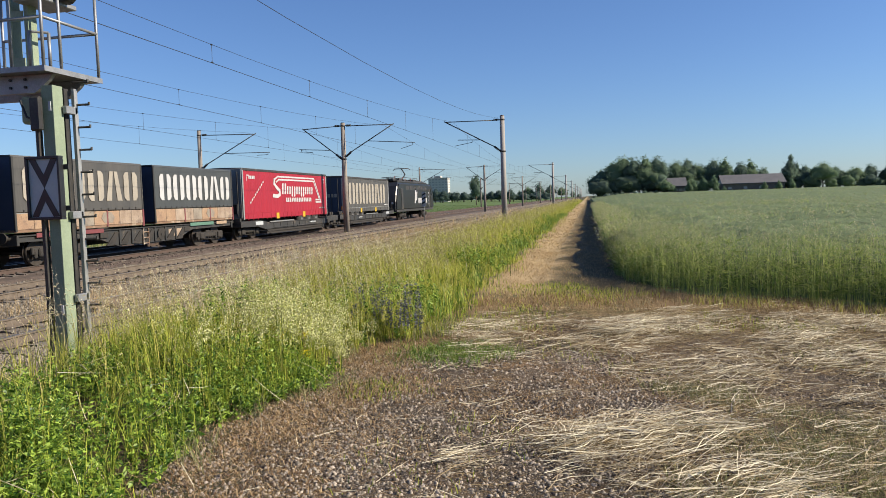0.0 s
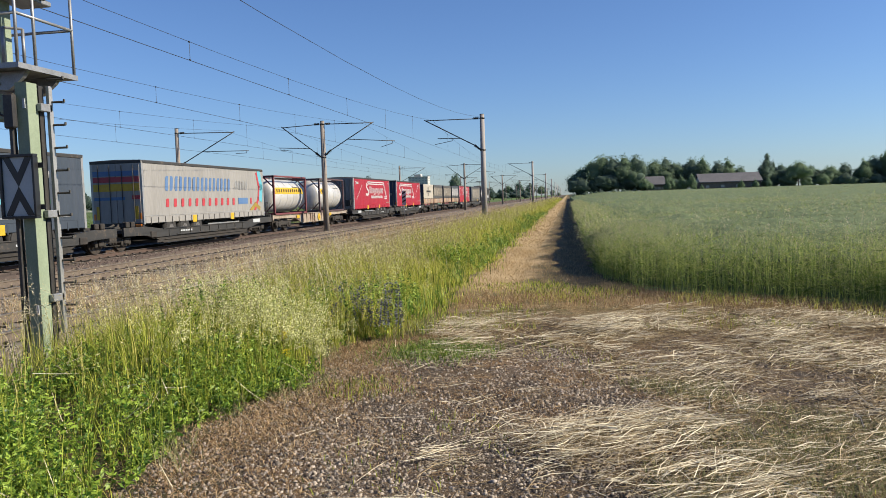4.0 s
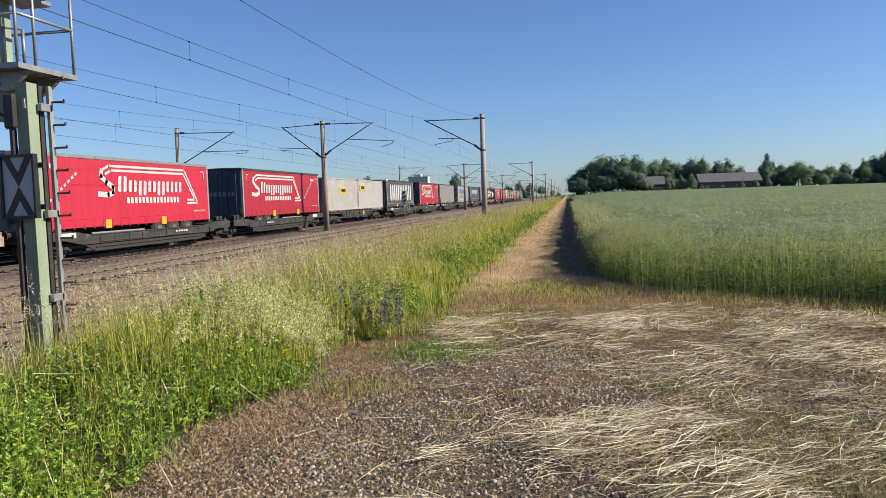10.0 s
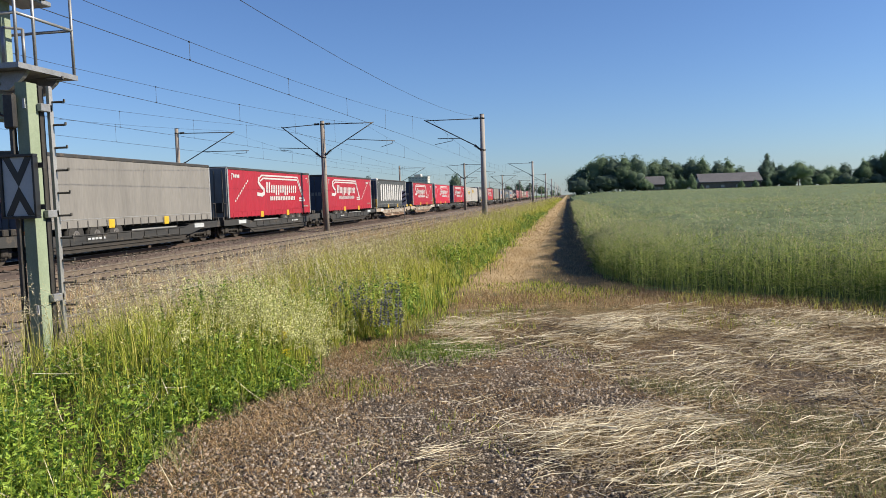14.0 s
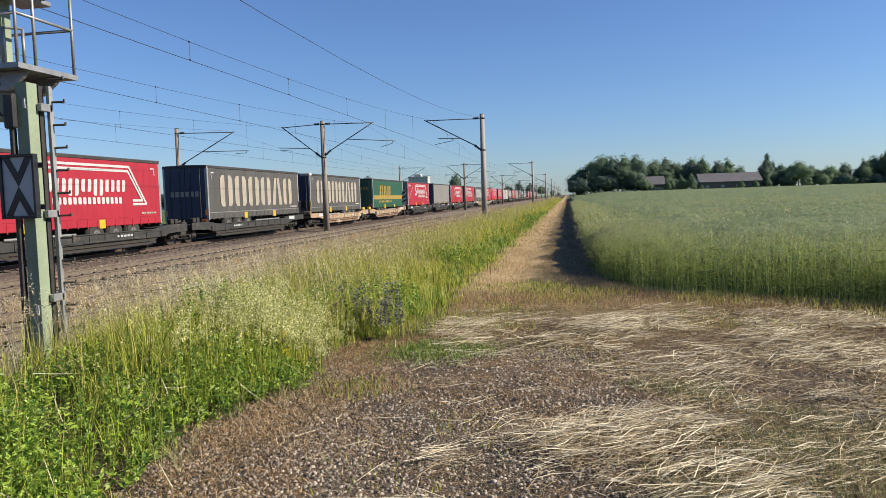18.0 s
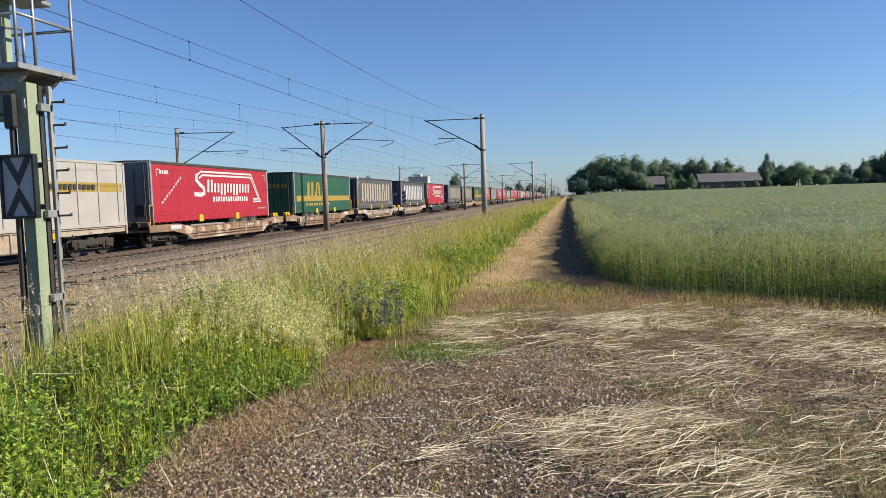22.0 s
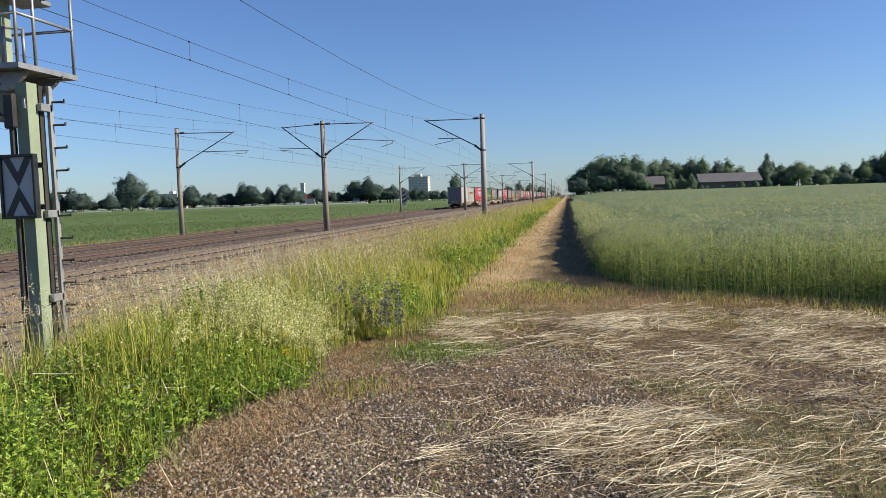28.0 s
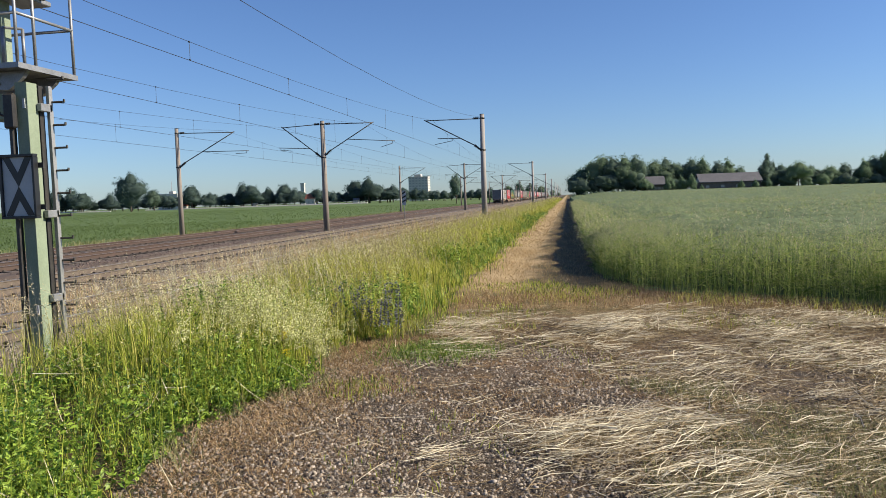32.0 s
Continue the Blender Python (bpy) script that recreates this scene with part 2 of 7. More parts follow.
def np_mesh(name, verts, tris, material, smooth=False):
    """A mesh from arrays of vertices and equal-sided faces."""
    me = bpy.data.meshes.new(name)
    verts = np.ascontiguousarray(verts, dtype=np.float32)
    tris = np.ascontiguousarray(tris, dtype=np.int32)
    k = tris.shape[1]
    me.vertices.add(len(verts))
    me.vertices.foreach_set("co", verts.ravel())
    me.loops.add(tris.size)
    me.loops.foreach_set("vertex_index", tris.ravel())
    me.polygons.add(len(tris))
    me.polygons.foreach_set("loop_start", np.arange(0, tris.size, k, dtype=np.int32))
    if smooth:
        me.polygons.foreach_set("use_smooth", np.ones(len(tris), dtype=bool))
    me.update(calc_edges=True)
    me.materials.append(material)
    return me


# ---- ground ----
def soft(a, b, v):
    t = np.clip((v - a) / (b - a), 0, 1)
    return t * t * (3 - 2 * t)


def ground_z(x, y):
    """Height of the ground over the plan; the railheads are at 0."""
    x, y = np.asarray(x, float), np.asarray(y, float)
    z = 0.15 - 0.75 * (1 - soft(-7.6, -5.0, x)) + 0.15 * (1 - soft(-30.5, -27.0, x))
    z = z + 1.15 * soft(40, 300, y) * soft(0.0, 14.0, x) + 0.9 * soft(120, 430, y) * (1 - soft(-60.0, -34.0, x))
    near = np.exp(-((y / 40.0) ** 2))
    z = z + near * 0.018 * np.sin(x * 2.1 + 0.7 * np.sin(y * 0.9)) * np.cos(y * 1.3 + 0.4 * x)
    # two shallow wheel tracks along the path
    z = z - 0.035 * (np.exp(-(((x + 1.15) / 0.28) ** 2)) + np.exp(-(((x - 0.2) / 0.28) ** 2))) * soft(6, 14, y)
    return z


def ground_material():
    m = bpy.data.materials.new("ground_soil")
    m.use_nodes = True
    nt = m.node_tree
    N, L = nt.nodes, nt.links
    p = N["Principled BSDF"]
    p.inputs["Roughness"].default_value = 0.95
    p.inputs["Specular IOR Level"].default_value = 0.2
    tc = N.new("ShaderNodeTexCoord")
    sep = N.new("ShaderNodeSeparateXYZ")
    L.new(tc.outputs["Object"], sep.inputs[0])

    def nz(s, d=5, r=0.65):
        n = N.new("ShaderNodeTexNoise")
        n.inputs["Scale"].default_value, n.inputs["Detail"].default_value, n.inputs["Roughness"].default_value = s, d, r
        L.new(tc.outputs["Object"], n.inputs["Vector"])
        return n.outputs["Fac"]

    def math_node(op, a, b):
        n = N.new("ShaderNodeMath")
        n.operation = op
        for k, v in enumerate((a, b)):
            if isinstance(v, (int, float)):
                n.inputs[k].default_value = v
            else:
                L.new(v, n.inputs[k])
        return n.outputs[0]

    def mix(f, a, b):
        n = N.new("ShaderNodeMix")
        n.data_type = "RGBA"
        for k, v in (("Factor", f), ("A", a), ("B", b)):
            if isinstance(v, tuple):
                n.inputs[k].default_value = (*v, 1)
            else:
                L.new(v, n.inputs[k])
        return n.outputs["Result"]

    def step(v, a, b):
        n = N.new("ShaderNodeMapRange")
        n.interpolation_type = "SMOOTHSTEP"
        n.inputs["From Min"].default_value, n.inputs["From Max"].default_value = a, b
        L.new(v, n.inputs["Value"])
        return n.outputs["Result"]

    def patch(c1, c2, s, lo=0.38, hi=0.62):
        return mix(step(nz(s), lo, hi), c1, c2)

    X = math_node("ADD", sep.outputs["X"], math_node("MULTIPLY", math_node("SUBTRACT", nz(0.9), 0.5), 1.3))
    Y = math_node("ADD", sep.outputs["Y"], math_node("MULTIPLY", math_node("SUBTRACT", nz(0.7), 0.5), 2.2))
    field_l = patch((0.10, 0.155, 0.05), (0.12, 0.18, 0.06), 0.25)
    edge_l = patch((0.20, 0.21, 0.075), (0.28, 0.24, 0.11), 0.8)
    track = patch((0.16, 0.12, 0.10), (0.10, 0.08, 0.065), 0.8)
    # verge earth kept very dark: shade between the plants is in this colour
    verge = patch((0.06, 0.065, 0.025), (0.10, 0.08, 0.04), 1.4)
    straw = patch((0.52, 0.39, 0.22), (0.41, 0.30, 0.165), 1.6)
    # dull brown half of the path, darkened to carry the crop's shadow
    shaded_soil = patch((0.22, 0.155, 0.085), (0.14, 0.115, 0.058), 1.8)
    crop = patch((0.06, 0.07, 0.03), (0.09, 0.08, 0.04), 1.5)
    # soil colour lowered to deepen the shadow between stones and under straw
    yard = patch((0.135, 0.098, 0.066), (0.06, 0.046, 0.032), 1.1)
    cell = N.new("ShaderNodeTexVoronoi")
    cell.inputs["Scale"].default_value = 62
    L.new(tc.outputs["Object"], cell.inputs["Vector"])
    pick = N.new("ShaderNodeSeparateColor")
    L.new(cell.outputs["Color"], pick.inputs[0])
    chip = mix(step(pick.outputs[0], 0.1, 0.95), (0.035, 0.028, 0.024), (0.40, 0.34, 0.28))
    yard = mix(math_node("MULTIPLY", step(cell.outputs["Distance"], 0.55, 0.30), math_node("MULTIPLY", step(pick.outputs[1], 0.25, 0.35), 0.85)), yard, chip)
    yard = mix(step(nz(0.9), 0.50, 0.64), yard, patch((0.20, 0.125, 0.065), (0.13, 0.09, 0.048), 3.5))
    col = mix(step(X, -30.3, -29.6), field_l, edge_l)
    col = mix(step(X, -27.2, -26.6), col, track)
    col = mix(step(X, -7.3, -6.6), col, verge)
    lane = mix(step(X, -1.0, -0.6), straw, shaded_soil)
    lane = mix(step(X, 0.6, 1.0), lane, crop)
    thatch = patch((0.27, 0.185, 0.10), (0.155, 0.14, 0.062), 1.9)
    lane = mix(step(Y, 13.0, 14.6), thatch, lane)
    lane = mix(step(Y, 10.0, 11.4), yard, lane)
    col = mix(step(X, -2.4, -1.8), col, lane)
    g = N.new("ShaderNodeHueSaturation")
    L.new(col, g.inputs["Color"])
    L.new(math_node("ADD", math_node("MULTIPLY", nz(38, 6, 0.75), 1.1), 0.22), g.inputs["Value"])
    L.new(g.outputs["Color"], p.inputs["Base Color"])
    b = N.new("ShaderNodeBump")
    b.inputs["Strength"].default_value, b.inputs["Distance"].default_value = 0.7, 0.03
    L.new(math_node("SUBTRACT", nz(30, 8, 0.75), math_node("MULTIPLY", cell.outputs["Distance"], 0.45)), b.inputs["Height"])
    L.new(b.outputs["Normal"], p.inputs["Normal"])
    return m


def spaced(*spans):
    """Grid lines: (from, to, step) spans joined."""
    vals = []
    for a, b, s in spans:
        vals.extend(np.arange(a, b, s).tolist())
    vals.append(spans[-1][1])
    return np.array(vals)


gx = spaced((-2600, -400, 200), (-400, -60, 20), (-60, -31, 2), (-31, -8, 0.5), (-8, 6, 0.14), (6, 40, 1), (40, 400, 20), (400, 2600, 200))
gy = spaced((-1200, -100, 100), (-100, 0, 10), (0, 2, 1), (2, 20, 0.16), (20, 60, 1), (60, 400, 10), (400, 3400, 200))
GX, GY = np.meshgrid(gx, gy)
GZ = ground_z(GX, GY)
nx, ny = len(gx), len(gy)
idx = np.arange(nx * ny).reshape(ny, nx)
quads = np.stack([idx[:-1, :-1], idx[:-1, 1:], idx[1:, 1:], idx[1:, :-1]], -1).reshape(-1, 4)
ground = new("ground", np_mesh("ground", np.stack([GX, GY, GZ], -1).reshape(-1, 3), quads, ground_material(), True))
tagged(ground, "dry gravelly soil with mown verge and farmland", "ground", kind="structure")

# ---- tracks ----
TRACKS = (-9.33, -14.2, -19.92, -24.5)
Y_BACK, Y_FAR = -620.0, 900.0


def ballast():
    """Two broad beds of crushed stone with sloping shoulders."""
    for n, (x0, x1) in enumerate(((-16.3, -7.35), (-26.7, -17.7))):
        ys = spaced((-620, -20, 60), (-20, 4, 4), (4, 60, 0.35), (60, 120, 2), (120, 900, 60))
        xs = np.concatenate([[x0 - 0.75], np.linspace(x0, x1, 46), [x1 + 0.75]])
        BX, BY = np.meshgrid(xs, ys)
        rng = np.random.default_rng(5 + n)
        BZ = -0.21 + rng.normal(0, 0.012, BX.shape)
        BZ[:, 0] = BZ[:, -1] = -0.66
        i = np.arange(BX.size).reshape(BX.shape)
        q = np.stack([i[:-1, :-1], i[:-1, 1:], i[1:, 1:], i[1:, :-1]], -1).reshape(-1, 4)
        tagged(new("ballast_bed", np_mesh("ballast_bed", np.stack([BX, BY, BZ], -1).reshape(-1, 3), q, M_BED if n == 0 else M_BED2, True)),
               "bed of brown-grey crushed stone under the tracks", "ballast", kind="structure")


ballast()
RAIL_OUT = [(-0.075, -0.172), (0.075, -0.172), (0.075, -0.16), (0.012, -0.145), (0.012, -0.04), (0.036, -0.03), (0.036, -0.004), (-0.036, -0.004), (-0.036, -0.03), (-0.012, -0.04), (-0.012, -0.145), (-0.075, -0.16)]


def sleeper_mesh():
    g = Geo()
    g.prism([(-1.3, -0.30), (1.3, -0.30), (1.3, -0.19), (0.95, -0.172), (0.55, -0.172), (0.45, -0.20), (-0.45, -0.20), (-0.55, -0.172), (-0.95, -0.172), (-1.3, -0.19)], "y", -0.13, 0.13)
    return g.mesh("sleeper")


def clip_mesh():
    g = Geo()
    for s in (-1, 1):
        for o in (-0.11, 0.11):
            g.box(s * 0.7525 + o - 0.045, s * 0.7525 + o + 0.045, -0.055, 0.055, -0.172, -0.125, 0.012)
    return g.mesh("rail_clips")


SLEEPER, CLIPS = sleeper_mesh(), clip_mesh()
SLEEPER.materials.append(M_SLEEPER)
CLIPS.materials.append(M_CLIP)


def track(x):
    t = thing("railway_track", "straight rusty railway track on concrete sleepers", "railway track", "tracks", "structure", pose(x, 0, 0))
    for s in (-1, 1):
        g = Geo()
        g.prism([(s * 0.7525 + a, b) for a, b in RAIL_OUT], "y", Y_BACK, Y_FAR)
        r = part("rail", g, M_RAIL if x > -17 else M_RAIL2, t)
        g = Geo()
        g.box(s * 0.7525 - 0.033, s * 0.7525 + 0.033, Y_BACK, Y_FAR, -0.004, 0.0)
        part("running_surface", g, M_RAIL_T, r, "worn shiny rail top")
    return t


TRACK_THINGS = [track(x) for x in TRACKS]

# ---- overhead line ----
ROWS = [51.9 + 74.4 * k for k in range(-1, 9)]
ARM_TIP, WIRE_Z, HANG_Z = 3.75, 5.5, 7.22


def cantilever(mast, s, reach, z_top, z_hang, arm, z_low):
    """One bracket to the side s: top tube, strut, registration arm, steady arm and insulators."""
    part("top_tube", Geo().tube((s * 0.6, 0, z_top), (s * reach, 0, z_hang + 0.05), 0.03), M_STEEL_D, mast)
    part("strut", Geo().tube((s * 0.55, 0, z_low + 0.33), (s * (reach + 0.05), 0, z_hang + 0.1), 0.035), M_STEEL_D, mast)
    g = Geo()
    g.tube((s * 0.14, 0, z_top + 0.04), (s * 0.6, 0, z_top), 0.028)
    for k in range(4):
        g.tube((s * (0.25 + 0.09 * k), 0, z_top + 0.03), (s * (0.315 + 0.09 * k), 0, z_top + 0.027), 0.075)
    part("upper_insulator", g, M_STEEL_D, mast)
    g = Geo()
    g.tube((s * 0.14, 0, z_low), (s * 0.58, 0, z_low + 0.36), 0.05)
    for k in range(5):
        a = 0.22 + 0.075 * k
        g.tube((s * a, 0, z_low + 0.8 * (a - 0.14)), (s * (a + 0.03), 0, z_low + 0.8 * (a - 0.11)), 0.09)
    part("lower_insulator", g, M_STEEL_D, mast)
    x1, z1, x2, z2 = arm
    part("registration_arm", Geo().tube((s * x1, 0, z1), (s * x2, 0, z2), 0.024), M_STEEL_D, mast)
    xd = x2 - 0.15 if x2 > reach else x2 - 1.0
    zd = z1 + (z2 - z1) * (xd - x1) / (x2 - x1)
    xe = xd - 0.85 if x2 > reach else xd + 1.2
    part("steady_arm", Geo().tube((s * xd, 0, zd), (s * xd, 0, zd - 0.16), 0.02).tube((s * xd, 0, zd - 0.16), (s * xe, 0, WIRE_Z + 0.05), 0.017), M_STEEL_D, mast)


def mast_thing(sides, reach, r0, r1, label, pole_m, top=7.54):
    m = thing("overhead_line_mast", label, "catenary mast", "overhead line masts")
    part("pole", Geo().tube((0, 0, -0.75), (0, 0, top), r0, r1, 24), pole_m, m)
    part("pole_cap", Geo().tube((0, 0, top), (0, 0, top + 0.03), r1 + 0.012, r1 - 0.04, 18), M_STEEL_D, m)
    part("foundation", Geo().box(-0.4, 0.4, -0.4, 0.4, -0.95, -0.28, 0.04), M_SLEEPER, m)
    zt, zl = reach[sides[0]][1], reach[sides[0]][4]
    part("band", Geo().tube((0, 0, zt - 0.04), (0, 0, zt + 0.06), r1 + 0.02, r1 + 0.02, 18), M_STEEL_D, m)
    part("band", Geo().tube((0, 0, zl - 0.05), (0, 0, zl + 0.05), r1 + 0.045, r1 + 0.045, 18), M_STEEL_D, m)
    for s in sides:
        cantilever(m, s, *reach[s])
    return m


MAST_X = {"far": -28.08, "mid": -17.0, "near": -5.66}
MAST_TYPES = {
    "far": mast_thing((1,), {1: (4.42, 7.18, 7.03, (1.95, 5.79, 5.5, 5.72), 4.73)}, 0.19, 0.13, "slim round concrete mast with one bracket over the track", M_CONC),
    "mid": mast_thing((-1, 1), {-1: (2.98, 7.32, 7.17, (1.0, 5.66, 3.3, 5.81), 5.0), 1: (3.68, 7.32, 7.22, (1.85, 6.2, 5.2, 5.94), 5.15)}, 0.22, 0.15, "round concrete mast with a bracket on either side", M_CONC),
    "near": mast_thing((-1,), {-1: (3.98, 7.18, 7.16, (1.57, 5.9, 3.1, 5.95), 5.05)}, 0.21, 0.155, "tall round grey concrete mast with one bracket", M_CONC_G, 7.46),
}
for key, first in MAST_TYPES.items():
    first.matrix_basis = pose(MAST_X[key], ROWS[0], 0)
    for y in ROWS[1:]:
        copy_thing(first, pose(MAST_X[key], y, 0))


def wires(x, zig, low=5.95, name="overhead_line"):
    """Contact wire, sagging messenger wire and droppers along one track."""
    t = thing(name, "thin dark contact and messenger wires with droppers", "overhead wire", "overhead wires")
    for k, (a, b) in enumerate(zip(ROWS, ROWS[1:])):
        sa, sb = (zig if k % 2 else -zig), (-zig if k % 2 else zig)
        part("contact_wire", Geo().tube((x + sa, a, WIRE_Z), (x + sb, b, WIRE_Z), 0.008, n=5), M_WIRE, t)
        n = 14
        pts = []
        for i in range(n + 1):
            f = i / n
            pts.append(Vector((x + (sa + (sb - sa) * f) * 0.9, a + (b - a) * f, low + (HANG_Z - low) * (2 * f - 1) ** 2)))
        g = Geo()
        for p, q in zip(pts, pts[1:]):
            g.tube(p, q, 0.006, n=5)
        part("messenger_wire", g, M_WIRE, t)
        for i in range(1, 11):
            f = i / 11
            zm = low + (HANG_Z - low) * (2 * f - 1) ** 2
            xx = x + (sa + (sb - sa) * f)
            part("dropper", Geo().tube((xx, a + (b - a) * f, WIRE_Z), (xx, a + (b - a) * f, zm), 0.006, n=4).tube((xx, a + (b - a) * f - 0.03, zm), (xx, a + (b - a) * f + 0.03, zm), 0.022, n=5).tube((xx, a + (b - a) * f - 0.03, WIRE_Z + 0.015), (xx, a + (b - a) * f + 0.03, WIRE_Z + 0.015), 0.02, n=5), M_WIRE, t)


for x in TRACKS:
    wires(x, 0.25)
t = thing("feeder_line", "single sagging feeder wire along the masts", "overhead wire", "overhead wires")
for a, b in zip(ROWS[:1], ROWS[1:2]):
    g = Geo()
    n = 14
    pts = [Vector((-5.9, a + (b - a) * i / n, 5.6 + 1.72 * (2 * i / n - 1) ** 2)) for i in range(n + 1)]
    for p, q in zip(pts, pts[1:]):
        g.tube(p, q, 0.0065, n=5)
    part("feeder_wire", g, M_WIRE, t)

# ---- train: loads ----
XT = -19.92      # centre line of the track it runs on
PX = 1.262       # plane of the prints on a load's side
TL, TZ0, TZ1 = 13.6, 1.18, 3.98


def word(th, name, y0, y1, z0, z1, n, material, gap=0.28, lean=0.0, shapes="", up="", down="", label=""):
    """A row of n plain bars or pairs of bars the size of the letters of a word."""
    pitch = (y1 - y0) / n
    for k in range(n):
        a, b = y0 + pitch * (k + gap / 2), y0 + pitch * (k + 1 - gap / 2)
        top = z1 + ((z1 - z0) * 0.35 if str(k) in up else 0)
        bot = z0 - ((z1 - z0) * 0.3 if str(k) in down else 0)
        c = min(0.12 * (z1 - z0), 0.3 * (b - a))
        kind = shapes[k] if k < len(shapes) else "."
        w, h = b - a, top - bot
        cut = 0.36 if h > 0.45 else 0.5
        if kind == "A":
            bars = [[(a - w * 0.05, bot), (a + w * 0.30, bot), (a + w * 0.47, top), (a + w * 0.24, top)], [(b + w * 0.05, bot), (b - w * 0.24, top), (b - w * 0.47, top), (b - w * 0.30, bot)]]
        elif h > 0.45:
            bars = [[(a, bot + c), (a + c, bot), (a + w * cut, bot), (a + w * cut, top), (a + c, top), (a, top - c)], [(b - w * cut, bot), (b - c, bot), (b, bot + c), (b, top - c), (b - c, top), (b - w * cut, top)]]
        else:
            bars = [[(a + c, bot), (b - c, bot), (b, bot + c), (b, top - c), (b - c, top), (a + c, top), (a, top - c), (a, bot + c)]]
        g = Geo()
        for pts in bars:
            g.prism([(y + lean * (z - z0), z) for y, z in pts], "x", PX - 0.004, PX + 0.004)
        part(name, g, material, th, label)


def print_swoosh(th, off):
    """White framed emblem with a row of blocks, a lower row and a slanting slogan; off moves it along the side."""
    o = off
    top, low = [(o + 1.25, 3.42), (o + 1.75, 3.62), (o + 8.0, 3.62), (o + 9.25, 2.02), (o + 8.2, 2.02)], [(o + 1.5, 3.28), (o + 1.9, 3.44), (o + 7.9, 3.44), (o + 8.95, 2.18), (o + 8.2, 2.18)]
    part("emblem_frame", Geo().strip(top, 0.10, PX - 0.004, 0.008), M_WHITE, th)
    part("emblem_frame", Geo().strip(low, 0.10, PX - 0.004, 0.008), M_WHITE, th)
    sw = [(o + 1.25, 3.42), (o + 1.2, 3.18), (o + 1.55, 2.95), (o + 2.0, 2.75), (o + 2.0, 2.52), (o + 1.65, 2.42), (o + 1.0, 2.46)]
    part("emblem_tail", Geo().strip(sw, 0.22, PX - 0.004, 0.009), M_WHITE, th)
    word(th, "emblem_block", o + 2.25, o + 7.7, 2.55, 3.05, 7, M_WHITE, 0.2, 0.12, up="0", down="24")
    word(th, "lower_block", o + 2.9, o + 7.4, 2.06, 2.33, 15, M_WHITE, 0.34)


def print_big(th, material, y0=1.3, y1=12.4, z0=1.78, z1=3.5):
    word(th, "big_block", y0, y1, z0, z1, 6, material, 0.17, shapes="....A.")


GROUP_T = "semi-trailers on the train"


